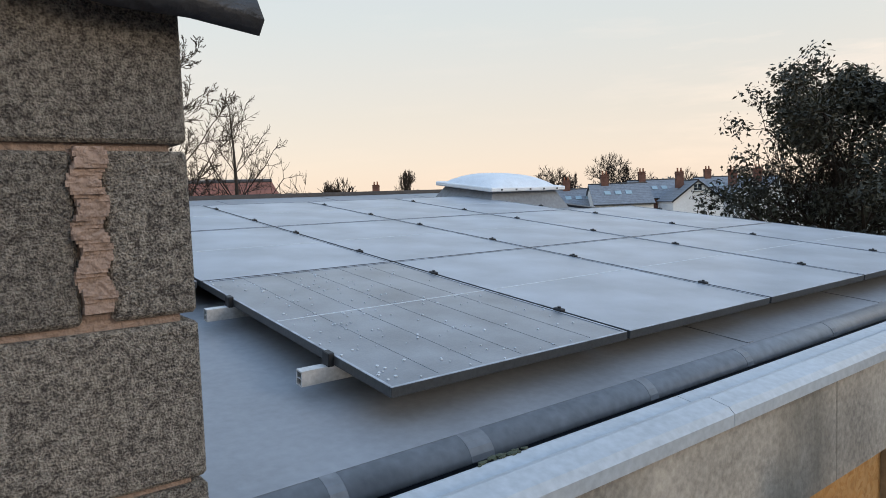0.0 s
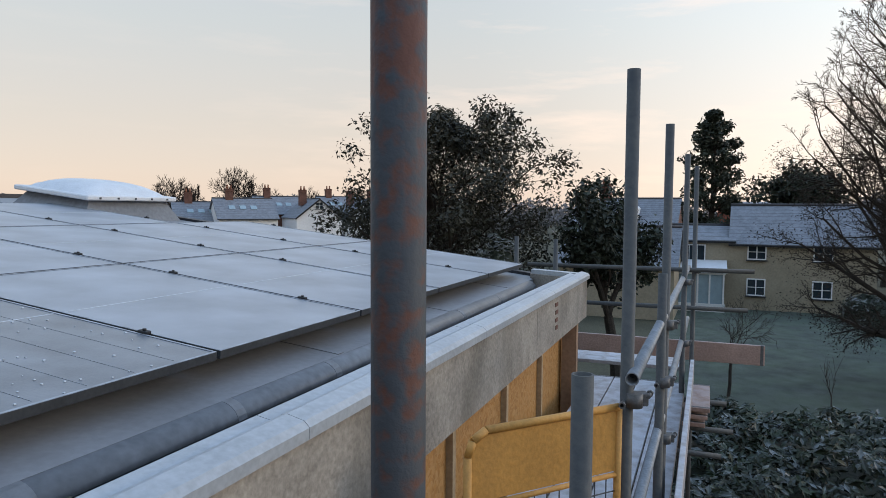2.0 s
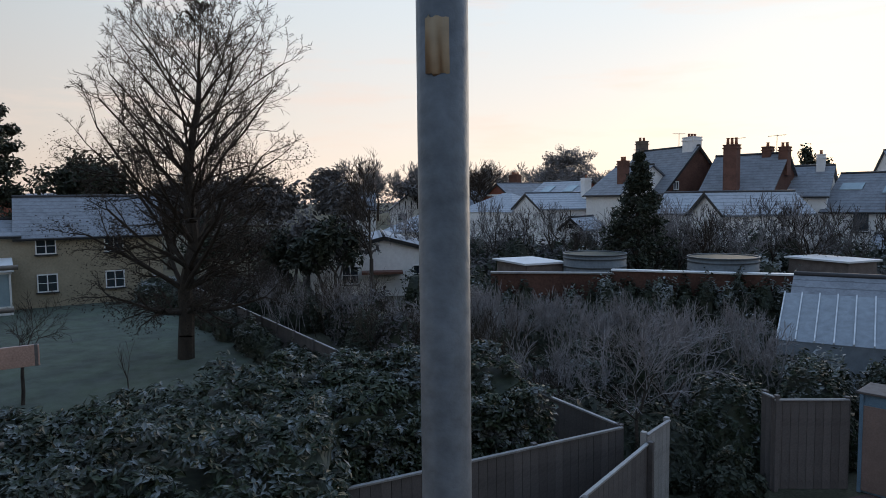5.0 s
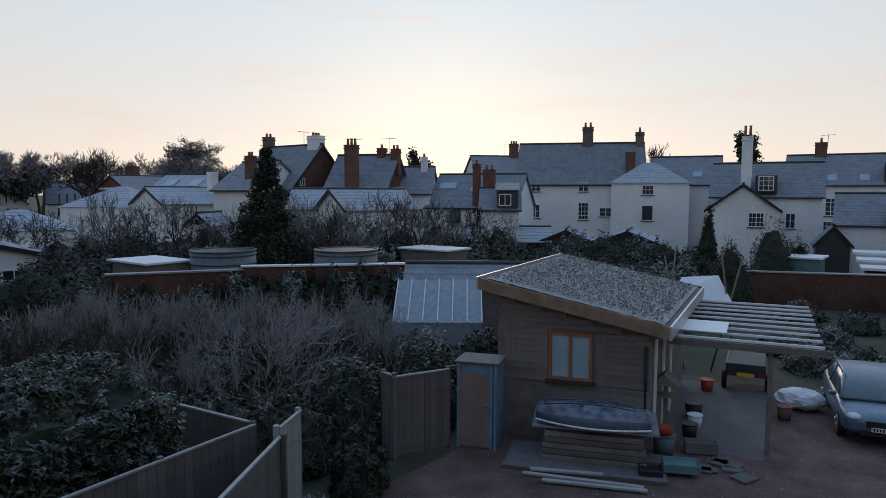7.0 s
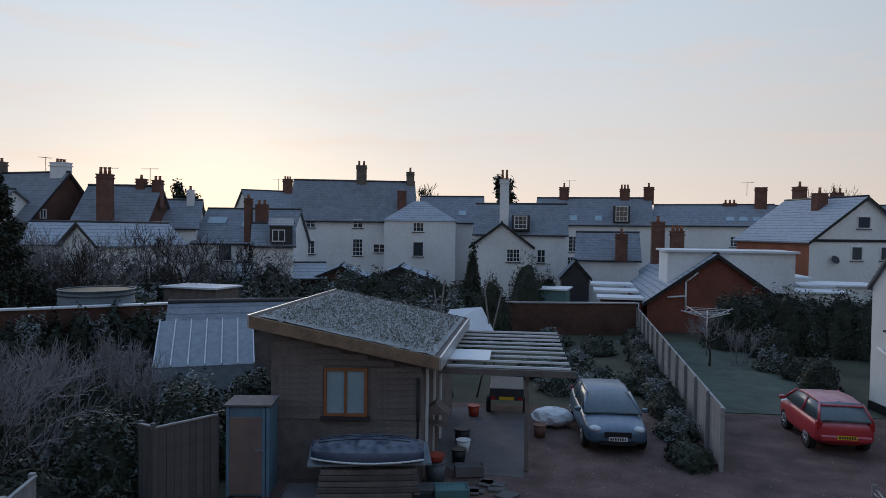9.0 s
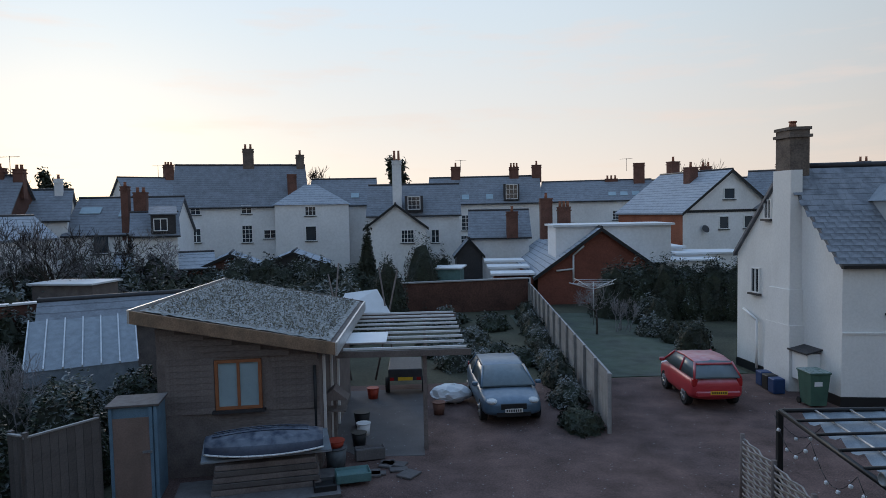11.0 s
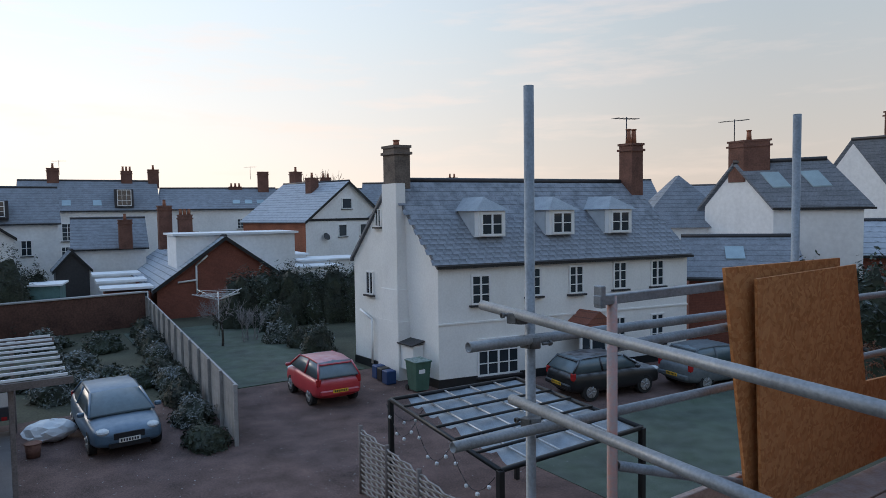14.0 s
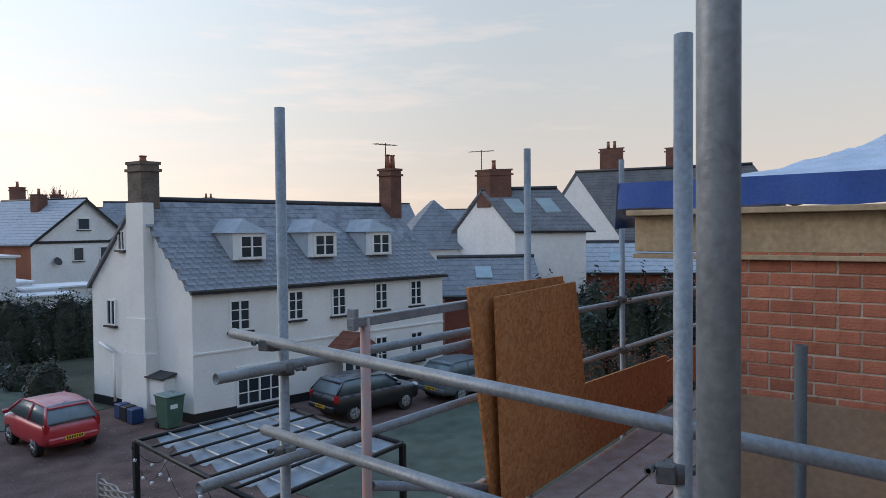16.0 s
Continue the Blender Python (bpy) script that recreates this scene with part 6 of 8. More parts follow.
for c, s, m_, lab in (((1.2, -17.4, 0.16), (0.75, 0.32, 0.3), CONC, "pale rectangular concrete planting trough"), ((1.5, -15.9, 0.2), (0.8, 0.5, 0.22), TEAL, "teal plastic crate with oddments"), ((2.1, -15.5, 0.12), (0.5, 0.5, 0.2), BLACKP, "stack of black plastic seed trays")):
    bm = bmesh.new()
    box(bm, c, s, rz=12, bevel=0.02)
    bmesh.ops.inset_region(bm, faces=[f for f in bm.faces if f.normal.z > 0.9], thickness=0.04, depth=-0.06)
    single("crate" if "crate" in lab else "trough", bm, m_, lab, "container")
bs = thing("bird_table", "pitched-roof wooden bird table by the shed door", "bird table")
bm = bmesh.new()
prism(bm, [(1.75, -18.3, 1.45), (2.5, -18.3, 1.45), (2.12, -18.3, 1.75)], (0, 0.6, 0))
part("roof", bm, CEDAR, bs)
bm = bmesh.new()
box(bm, (2.12, -18.0, 0.7), (0.08, 0.08, 1.4))
box(bm, (2.12, -18.0, 1.15), (0.6, 0.5, 0.03))
part("post", bm, CEDAR, bs)
bg = bmesh.new()
bmesh.ops.create_icosphere(bg, subdivisions=3, radius=0.55, matrix=Matrix.Translation((-1.15, -22.3, 0.28)) @ Matrix.Diagonal((1.2, 1, 0.55, 1)))
for v in bg.verts:
    v.co += Vector((1, 1, 1)) * 0.09 * noise.noise(v.co * 5)
single("rubble_bag", bg, SHEETW, "crumpled white bulk bag with waste", "bag")
# trailer
tr = thing("car_trailer", "small loaded trailer under the carport", "trailer")
bm = bmesh.new()
box(bm, (0.35, -24.0, 0.75), (1.15, 1.9, 0.4), bevel=0.02)
part("body", bm, LEAD, tr)
for x in (-0.28, 0.98):
    bm = bmesh.new()
    rod(bm, (x - 0.07, -23.7, 0.27), (x + 0.07, -23.7, 0.27), 0.27, n=16)
    part("wheel", bm, TYRE, tr)
bx("plate", (0.35, -23.03, 0.62), (0.5, 0.012, 0.11), PLATEY, tr)
for x in (-0.1, 0.8):
    bx("tail_lamp", (x, -23.03, 0.62), (0.14, 0.02, 0.1), LIGHTR, tr)
# tool store and gates
ts = thing("tool_store", "narrow blue-grey tool cupboard with a plywood door", "cupboard")
TM = frame2((6.72, -15.3), (-0.99, -0.14))
for c, s, nm, m_ in (((0.5, 0.4, 1.05), (1.0, 0.8, 2.1), "body", BLUEDOOR), ((0.46, -0.02, 0.96), (0.78, 0.03, 1.82), "door", mat("bare_ply_door", (0.24, 0.17, 0.145), 0.8, scale=2, fine=30, var=0.15, bump=0.1, dirt=0.3)), ((0.5, 0.4, 2.14), (1.12, 0.95, 0.05), "roof", FENCED)):
    bm = bmesh.new()
    box(bm, c, s, M=TM, bevel=0.006)
    o_ = part(nm, bm, m_, ts)
for x in (0.04, 0.87, 0.97):
    bm = bmesh.new()
    box(bm, (x, -0.03, 1.05), (0.07, 0.05, 2.1), M=TM)
    part("stile", bm, BLUEDOOR, ts)
bm = bmesh.new()
box(bm, (0.78, -0.06, 1.1), (0.2, 0.03, 0.05), M=TM)
part("latch", bm, TUBE, ts)


def fence_run(label, p0, p1, z0, z1, material, n, cap=True, group="garden fences", gap=0.006):
    F = thing("fence", label, "fence", group)
    p0, p1 = Vector((*p0, 0)), Vector((*p1, 0))
    L = (p1 - p0).length
    an = math.degrees(math.atan2((p1 - p0).y, (p1 - p0).x))
    bm = bmesh.new()
    box(bm, (0, 0, 0), (L / n - gap, 0.02, z1 - z0), bevel=0.003)
    b = mesh_ob("board", bm, material)
    b.parent = F
    for k in range(n):
        M = Matrix.Translation(p0 + (p1 - p0) * ((k + 0.5) / n) + Vector((0, 0, (z0 + z1) / 2 + rng.uniform(-0.008, 0.008)))) @ Matrix.Rotation(radians(an + rng.uniform(-0.6, 0.6)), 4, "Z")
        if k == 0:
            b.matrix_local = M
        else:
            sharing("board", b.data, F, M)
    if cap:
        bm = bmesh.new()
        mid = (p0 + p1) / 2
        box(bm, (mid.x, mid.y, z1 + 0.025), (L, 0.07, 0.04), rz=an, bevel=0.005)
        part("capping", bm, FENCE, F)
    m = max(2, int(L / 1.9) + 1)
    for k in range(m):
        q = p0 + (p1 - p0) * (k / (m - 1))
        bm = bmesh.new()
        nrm = Vector((-(p1 - p0).y, (p1 - p0).x, 0)).normalized() * 0.06
        box(bm, (q.x + nrm.x, q.y + nrm.y, (z0 + z1) / 2 + 0.03), (0.1, 0.1, z1 - z0 + 0.1), rz=an, bevel=0.008)
        part("post", bm, material, F)
    return F


fence_run("grey feather-edge gate leaf standing open", (7.75, -13.85), (6.85, -15.1), 0.05, 1.95, FENCED, 9)
fence_run("dark boarded gate pier panel", (8.1, -14.0), (7.75, -13.85), 0.0, 2.0, FENCED, 3)
fence_run("pale concrete-posted fence beside the parking court", (-5.42, -18.7), (-7.2, -42), 0.0, 1.62, FENCE, 60)
fence_run("weathered garden fence along the hedge", (9.4, -4.2), (8.75, -10.3), 0.0, 1.8, FENCED, 34)
fence_run("weathered garden fence behind the shrubs", (8.85, -10.35), (14.5, -10.9), 0.0, 1.8, FENCED, 30)
fence_run("grey fence leading to the gate", (7.9, -10.0), (7.0, -7.4), 0.0, 1.8, FENCED, 14)
fence_run("short pale fence return", (7.92, -10.0), (8.2, -11.0), 0.0, 1.95, FENCE, 6)
fence_run("long side fence of the lawn", (14.5, -9.6), (46, -10.2), 0.0, 1.25, FENCED, 120)
# walls, tanks and low roofs in the middle distance
def wall_run(label, p0, p1, zt, material, capm):
    Wt = thing("garden_wall", label, "wall")
    p0, p1 = Vector((*p0, 0)), Vector((*p1, 0))
    mid, L, an = (p0 + p1) / 2, (p1 - p0).length, math.degrees(math.atan2((p1 - p0).y, (p1 - p0).x))
    bx("wall", (mid.x, mid.y, zt / 2), (L, 0.25, zt), material, Wt, rz=an)
    bx("coping", (mid.x, mid.y, zt + 0.04), (L + 0.1, 0.42, 0.08), capm, Wt, rz=an, bevel=0.01)
    return Wt


wall_run("brick garden wall with frosted coping", (20.8, -23.4), (13.5, -28.5), 2.95, OLDBR, SHEETW)
wall_run("old red brick wall behind the borders", (24.6, -19.5), (20.8, -23.4), 2.8, OLDBR, FENCE)
wall_run("old red brick garden wall", (1.0, -41), (-7.1, -42.3), 1.9, OLDBR, FENCE)
wall_run("old red brick wall below the ivy", (14.0, -26.0), (4.5, -30.5), 2.2, OLDBR, FENCED)
for x, y, an in ((23.1, -24.7, -35), (18.1, -27.6, -30)):
    T_ = thing("water_tank", "curved galvanised corrugated tank", "tank", "tanks behind the wall")
    bm = bmesh.new()
    pipe(bm, (x, y, 0.5), (x, y, 3.5), 1.5, 0.05, 36)
    part("shell", bm, TANK, T_)
    for k in range(7):
        bm = bmesh.new()
        pipe(bm, (x, y, 0.9 + 0.4 * k), (x, y, 0.98 + 0.4 * k), 1.53, 0.04, 36)
        part("rib", bm, TANK, T_)
    bm = bmesh.new()
    pipe(bm, (x, y, 3.5), (x, y, 3.55), 1.54, 0.06, 36)
    part("rim", bm, TANK, T_)
    # added dark disc that stands in for the shaded inside of the open tank
    bm = bmesh.new()
    rod(bm, (x, y, 3.45), (x, y, 3.5), 1.44, 1.44, n=30)
    part("cover", bm, LEAFD, T_)
H, M = house("long low store with a slated roof", (13.2, -24.8), (-0.92, -0.4), 5.2, 2.2, 2.6, 3.25, wall=CEDAR, roof=ROOFD, category="shed")
gh = thing("greenhouse", "lean-to greenhouse with frosted glass roof", "greenhouse")
GM = frame2((11.9, -21.2), (-0.92, -0.4))
bm = bmesh.new()
hexa(bm, [(0, 0, 1.6), (3.2, 0, 1.6), (3.2, 2.2, 2.85), (0, 2.2, 2.85), (0, 0, 1.62), (3.2, 0, 1.62), (3.2, 2.2, 2.87), (0, 2.2, 2.87)], GM)
part("roof_glass", bm, POLY, gh)
for k in range(7):
    bm = bmesh.new()
    x = 3.2 * k / 6
    hexa(bm, [(x - 0.02, 0, 1.62), (x + 0.02, 0, 1.62), (x + 0.02, 2.2, 2.87), (x - 0.02, 2.2, 2.87), (x - 0.02, 0, 1.68), (x + 0.02, 0, 1.68), (x + 0.02, 2.2, 2.93), (x - 0.02, 2.2, 2.93)], GM)
    part("glazing_bar", bm, ALU, gh)
bm = bmesh.new()
box(bm, (1.6, 0.05, 0.8), (3.2, 0.06, 1.6), M=GM)
part("front", bm, POLY, gh)
for o, w, zt, m_ in (((17.5, -36), 3.4, 2.9, SHEETW), ((-1.8, -43.5), 2.6, 2.6, TEAL), ((26, -23), 3.2, 3.0, SHEETW), ((8.5, -33), 2.5, 2.4, ROOFFROST)):
    S_ = thing("garden_shed", "small garden shed with a frosted flat roof", "shed", "garden sheds")
    bx("wall", (o[0], o[1], zt / 2), (w, 2, zt), CEDAR if m_ is SHEETW else TEAL, S_, rz=-12)
    bx("roof", (o[0], o[1], zt + 0.06), (w + 0.3, 2.4, 0.1), SHEETW, S_, rz=-12, bevel=0.01)
sa = thing("sheeted_frame", "white sheet tied over crossed poles", "cover")
bm = bmesh.new()
prism(bm, [(2.9, -25, 2.6), (0.9, -25.5, 2.5), (1.4, -26.2, 3.3), (2.6, -26.0, 3.2)], (0, 0, 0.03))
part("sheet", bm, SHEETW, sa)
for a, b in (((3.2, -25.5, 0), (2.8, -25.8, 4.4)), ((2.4, -25.5, 0), (3.2, -25.8, 4.0)), ((0.7, -25.5, 0), (1.3, -25.8, 4.2)), ((1.5, -25.5, 0), (0.6, -25.8, 4.1))):
    bm = bmesh.new()
    rod(bm, a, b, 0.04, 0.03, n=6)
    part("pole", bm, CEDAR, sa)
# rotary drier on the lawn
ro = thing("rotary_drier", "frosted rotary clothes drier on a post", "clothes drier")
bm = bmesh.new()
rod(bm, (-9.6, -36, 0), (-9.6, -36, 2.3), 0.035, n=8)
part("post", bm, ALU, ro)
for k in range(4):
    a = radians(25 + 90 * k)
    bm = bmesh.new()
    rod(bm, (-9.6, -36, 1.9), (-9.6 + 1.6 * math.cos(a), -36 + 1.6 * math.sin(a), 2.35), 0.025, n=6)
    part("arm", bm, ALU, ro)
bm = bmesh.new()
for r in (0.5, 0.8, 1.1, 1.4):
    for k in range(4):
        a, b = radians(25 + 90 * k), radians(115 + 90 * k)
        rod(bm, (-9.6 + r * math.cos(a), -36 + r * math.sin(a), 2.0 + 0.22 * r), (-9.6 + r * math.cos(b), -36 + r * math.sin(b), 2.0 + 0.22 * r), 0.012, n=4)
part("line", bm, SHEETW, ro)
# wheelie bin, crates by the white house
wb = thing("wheelie_bin", "green wheeled rubbish bin with its lid shut", "bin")
BI = (-12.35, -20.6)
bm = bmesh.new()
hexa(bm, [(BI[0] - 0.25, BI[1] - 0.27, 0.06), (BI[0] + 0.25, BI[1] - 0.27, 0.06), (BI[0] + 0.25, BI[1] + 0.27, 0.06), (BI[0] - 0.25, BI[1] + 0.27, 0.06), (BI[0] - 0.31, BI[1] - 0.36, 1.05), (BI[0] + 0.31, BI[1] - 0.36, 1.05), (BI[0] + 0.31, BI[1] + 0.36, 1.05), (BI[0] - 0.31, BI[1] + 0.36, 1.05)])
part("body", bm, BINM, wb)
bm = bmesh.new()
box(bm, (BI[0], BI[1], 1.08), (0.68, 0.8, 0.07), bevel=0.02)
part("lid", bm, BINM, wb)
for s in (-1, 1):
    bm = bmesh.new()
    rod(bm, (BI[0] + s * 0.27 - 0.03, BI[1] - 0.32, 0.1), (BI[0] + s * 0.27 + 0.03, BI[1] - 0.32, 0.1), 0.1, n=12)
    part("wheel", bm, TYRE, wb)
bx("number_bar", (BI[0] + 0.05, BI[1] + 0.335, 0.75), (0.25, 0.01, 0.14), SHEETW, wb)
for k in range(3):
    bm = bmesh.new()
    box(bm, (-12.0 - 0.05 * k, -22.1 - 0.5 * k, 0.25), (0.4, 0.4, 0.5), bevel=0.03)
    single("recycling_box", bm, BLUEB if k != 1 else BLACKP, "blue recycling box against the gable", "box", "recycling boxes")

# ---- black pergola with polythene, wicker fence ----
bp = thing("steel_pergola", "black steel pergola with sagging clear sheeting", "pergola")
PA, PB, PC, PD = Vector((-6.85, -12.67, 2.4)), Vector((-10.1, -12.5, 2.4)), Vector((-9.6, -8.4, 2.4)), Vector((-6.3, -8.3, 2.4))
for p in (PA, PB, PC, PD):
    bm = bmesh.new()
    box(bm, (p.x, p.y, 1.2), (0.1, 0.1, 2.4), bevel=0.006)
    part("post", bm, BLACKP, bp)
for a, b in ((PA, PB), (PB, PC), (PC, PD), (PD, PA)):
    bm = bmesh.new()
    rod(bm, a, b, 0.045, n=4)
    part("beam", bm, BLACKP, bp)
for k in range(1, 6):
    s = k / 6
    bm = bmesh.new()
    rod(bm, PA.lerp(PD, s) + Vector((0, 0, 0.04)), PB.lerp(PC, s) + Vector((0, 0, 0.04)), 0.03, n=4)
    part("cross_bar", bm, BLACKP, bp)
for k in range(1, 5):
    bm = bmesh.new()
    rod(bm, PA.lerp(PB, k / 5), PD.lerp(PC, k / 5), 0.02, n=4)
    part("long_bar", bm, ALU, bp)
bm = bmesh.new()
nn_ = 24
gv = [[bm.verts.new(PA.lerp(PB, a / nn_).lerp(PD.lerp(PC, a / nn_), b / nn_) + Vector((0, 0, -0.03 - 0.14 * abs(math.sin(math.pi * a / nn_ * 5)) * abs(math.sin(math.pi * b / nn_ * 6))))) for b in range(nn_ + 1)] for a in range(3, nn_ + 1)]
for a in range(len(gv) - 1):
    for b in range(nn_):
        bm.faces.new((gv[a][b], gv[a + 1][b], gv[a + 1][b + 1], gv[a][b + 1])).smooth = True
part("sheeting", bm, POLY, bp, "sagging frosted sheeting")
bulbs = thing("string_lights", "string of pale round bulbs draped on the pergola", "string lights")
for s0, s1 in ((PA, PD), (PA, PB)):
    bm = bmesh.new()
    prev = None
    for k in range(25):
        s = k / 24
        q = s0.lerp(s1, s) + Vector((0.1, 0, -0.08 - 0.45 * abs(math.sin(math.pi * s * 3))))
        if prev is not None:
            rod(bm, prev, q, 0.006, n=4)
        prev = q
        if k % 2:
            lb = bmesh.new()
            bmesh.ops.create_icosphere(lb, subdivisions=1, radius=0.04, matrix=Matrix.Translation(q + Vector((0, 0, -0.05))))
            part("bulb", lb, SHEETW, bulbs)
    part("cable", bm, BLACKP, bulbs)
wk = thing("wicker_fence", "woven willow hurdle on round posts", "fence")
q0, q1 = Vector((-6.75, -13.9, 0)), Vector((-6.2, -8.0, 0))
for k in range(5):
    p = q0.lerp(q1, k / 4)
    bm = bmesh.new()
    rod(bm, p, p + Vector((0, 0, 1.55)), 0.06, 0.05, n=8)
    part("post", bm, CEDAR, wk)
for r in range(24):
    bm = bmesh.new()
    prev = None
    for k in range(41):
        p = q0.lerp(q1, k / 40) + Vector((0.03 * math.sin(k * math.pi / 2 + (r % 2) * math.pi), 0, 0.08 + 0.06 * r + 0.012 * math.sin(k + r)))
        if prev is not None:
            rod(bm, prev, p, 0.02, n=4, caps=False)
        prev = p
    part("woven_rod", bm, WICKER, wk)

# ---- cars ----
def car(label, o, heading, L, Wd, Ht, paint, hood, cabin, front_cam, plate):
    """A hatchback lofted from cross sections; x is forward. hood: (nose height, scuttle height, tail height)."""
    C = thing("car", label, "car", "parked cars", M=pose(o[0], o[1], 0, 0, 0, heading))
    hw = Wd / 2
    nose, scut, tail = hood
    st = [(-L / 2, 0.42, tail * 0.82, 0.84), (-L / 2 + 0.12, 0.26, tail * 0.97, 0.93), (-L / 2 + 0.5, 0.2, tail, 0.985), (-0.5, 0.18, scut, 1.0), (0.5, 0.18, scut, 1.0), (L / 2 - 1.25, 0.18, scut * 0.985, 0.99), (L / 2 - 0.6, 0.2, nose * 1.06, 0.96), (L / 2 - 0.18, 0.24, nose, 0.9), (L / 2, 0.34, nose * 0.78, 0.78)]

    def loft(name, rings, material, parent, lab=""):
        bm = bmesh.new()
        rr = [[bm.verts.new(p) for p in r] for r in rings]
        n = len(rr[0])
        for a, b in zip(rr, rr[1:]):
            for k in range(n):
                bm.faces.new((a[k], a[(k + 1) % n], b[(k + 1) % n], b[k])).smooth = True
        bm.faces.new(rr[0][::-1])
        bm.faces.new(rr[-1])
        ob = part(name, bm, material, parent, lab)
        if name == "body":
            md = ob.modifiers.new("round", "SUBSURF")
            md.levels = md.render_levels = 2
        return ob

    def ring(x, zl, zh, k):
        w = hw * k * 1.04
        return [(x, -w * 0.93, zl), (x, -w, zl + (zh - zl) * 0.3), (x, -w, zl + (zh - zl) * 0.62), (x, -w * 0.95, zl + (zh - zl) * 0.9), (x, -w * 0.8, zh), (x, w * 0.8, zh), (x, w * 0.95, zl + (zh - zl) * 0.9), (x, w, zl + (zh - zl) * 0.62), (x, w, zl + (zh - zl) * 0.3), (x, w * 0.93, zl)]

    loft("body", [ring(*s) for s in st], paint, C)
    c0, c1, c2, c3 = cabin
    zb = scut - 0.03

    def gring(x, zl, zh, kb, kt):
        return [(x, -hw * kb, zl), (x, -hw * kt, zh), (x, 0, zh + 0.02), (x, hw * kt, zh), (x, hw * kb, zl)]

    loft("glazing", [gring(c0, zb, zb + 0.03, 0.86, 0.84), gring(c1, zb, Ht - 0.06, 0.92, 0.7), gring((c1 + c2) / 2, zb, Ht - 0.035, 0.94, 0.74), gring(c2, zb, Ht - 0.07, 0.93, 0.72), gring(c3, zb, zb + 0.03, 0.9, 0.86)], CARGLASS, C, "frosted windows")
    rings = []
    for x, z, k in ((c1 - 0.1, Ht - 0.1, 0.69), (c1 + 0.1, Ht - 0.04, 0.73), ((c1 + c2) / 2, Ht, 0.76), (c2 - 0.1, Ht - 0.045, 0.745), (c2 + 0.06, Ht - 0.1, 0.71)):
        rings.append([(x, -hw * k, z - 0.03), (x, -hw * k * 0.9, z), (x, hw * k * 0.9, z), (x, hw * k, z - 0.03)])
    loft("roof", rings, paint, C)
    for s in (-1, 1):
        bm = bmesh.new()
        for a, b in (((c0, s * hw * 0.88, zb), (c1, s * hw * 0.705, Ht - 0.07)), ((c3, s * hw * 0.905, zb), (c2, s * hw * 0.725, Ht - 0.07)), (((c1 + c2) / 2 - 0.1, s * hw * 0.945, zb), ((c1 + c2) / 2 - 0.1, s * hw * 0.75, Ht - 0.05))):
            rod(bm, a, b, 0.04, n=6)
        part("pillar", bm, paint, C)
        bm = bmesh.new()
        box(bm, (c3 - 0.25, s * (hw + 0.08), zb + 0.06), (0.12, 0.18, 0.12), bevel=0.03)
        part("wing_mirror", bm, paint, C)
        for fx in (L / 2 - 0.8, -L / 2 + 0.75):
            bm = bmesh.new()
            rod(bm, (fx, s * (hw - 0.2), 0.31), (fx, s * (hw + 0.005), 0.31), 0.31, n=22)
            wl = part("wheel", bm, TYRE, C)
            bm = bmesh.new()
            rod(bm, (fx, s * (hw - 0.02), 0.31), (fx, s * (hw + 0.014), 0.31), 0.2, n=18)
            part("rim", bm, RIM, wl)
            bm = bmesh.new()
            for k in range(5):
                a = 2 * math.pi * k / 5
                rod(bm, (fx, s * (hw + 0.02), 0.31), (fx + 0.19 * math.cos(a), s * (hw + 0.02), 0.31 + 0.19 * math.sin(a)), 0.022, n=5)
            part("spoke", bm, RIM, wl)
        bm = bmesh.new()
        bmesh.ops.create_icosphere(bm, subdivisions=2, radius=1, matrix=Matrix.Translation((L / 2 - 0.2, s * hw * 0.68, nose * 0.88)) @ Matrix.Diagonal((0.2, 0.17, 0.09, 1)))
        part("headlight", bm, LIGHTC, C)
        bm = bmesh.new()
        box(bm, (-L / 2 + 0.13, s * hw * 0.84, tail * 0.84), (0.16, 0.16, 0.26), bevel=0.03)
        part("tail_light", bm, LIGHTR, C)
    bx("grille", (L / 2 - 0.035, 0, nose * 0.72), (0.06, 0.75, 0.16), BLACKP, C)
    bx("lower_grille", (L / 2 - 0.03, 0, 0.35), (0.06, 1.0, 0.12), BLACKP, C)
    bx("bumper", (-L / 2 + 0.02, 0, 0.5), (0.14, Wd * 0.82, 0.16), paint, C, bevel=0.03)
    for x, pm in ((L / 2 + 0.015, PLATEW), (-L / 2 - 0.055, PLATEY)):
        p = bx("number_plate", (x, 0, 0.47 if x > 0 else 0.55), (0.014, 0.52, 0.11), pm, C)
        bm = bmesh.new()
        for k in range(7):
            box(bm, (x + (0.009 if x > 0 else -0.009), -0.2 + 0.066 * k, 0.47 if x > 0 else 0.55), (0.004, 0.04, 0.07))
        part("plate_bar", bm, BLACKP, p)
    return C


car("blue-grey hatchback with frosted windows, parked nose out", (-2.75, -21.75), 92, 4.4, 1.8, 1.44, VOLVO, (0.8, 0.96, 1.02), (-2.05, -1.35, 0.35, 1.25), True, "")
car("small red hatchback with a frosted roof", (-9.35, -22.15), -93, 3.45, 1.63, 1.47, REDCAR, (0.84, 1.0, 1.0), (-1.66, -1.3, 0.45, 1.15), False, "")
car("black hatchback parked by the white house", (-17.5, -16.7), 171, 3.8, 1.7, 1.42, BLACKCAR, (0.86, 0.98, 1.0), (-1.8, -1.45, 0.35, 0.95), False, "")
car("grey-blue car under a frosted cover", (-21.6, -15.2), 171, 3.9, 1.7, 1.5, TANK, (0.86, 1.0, 1.0), (-1.8, -1.4, 0.3, 1.1), False, "")

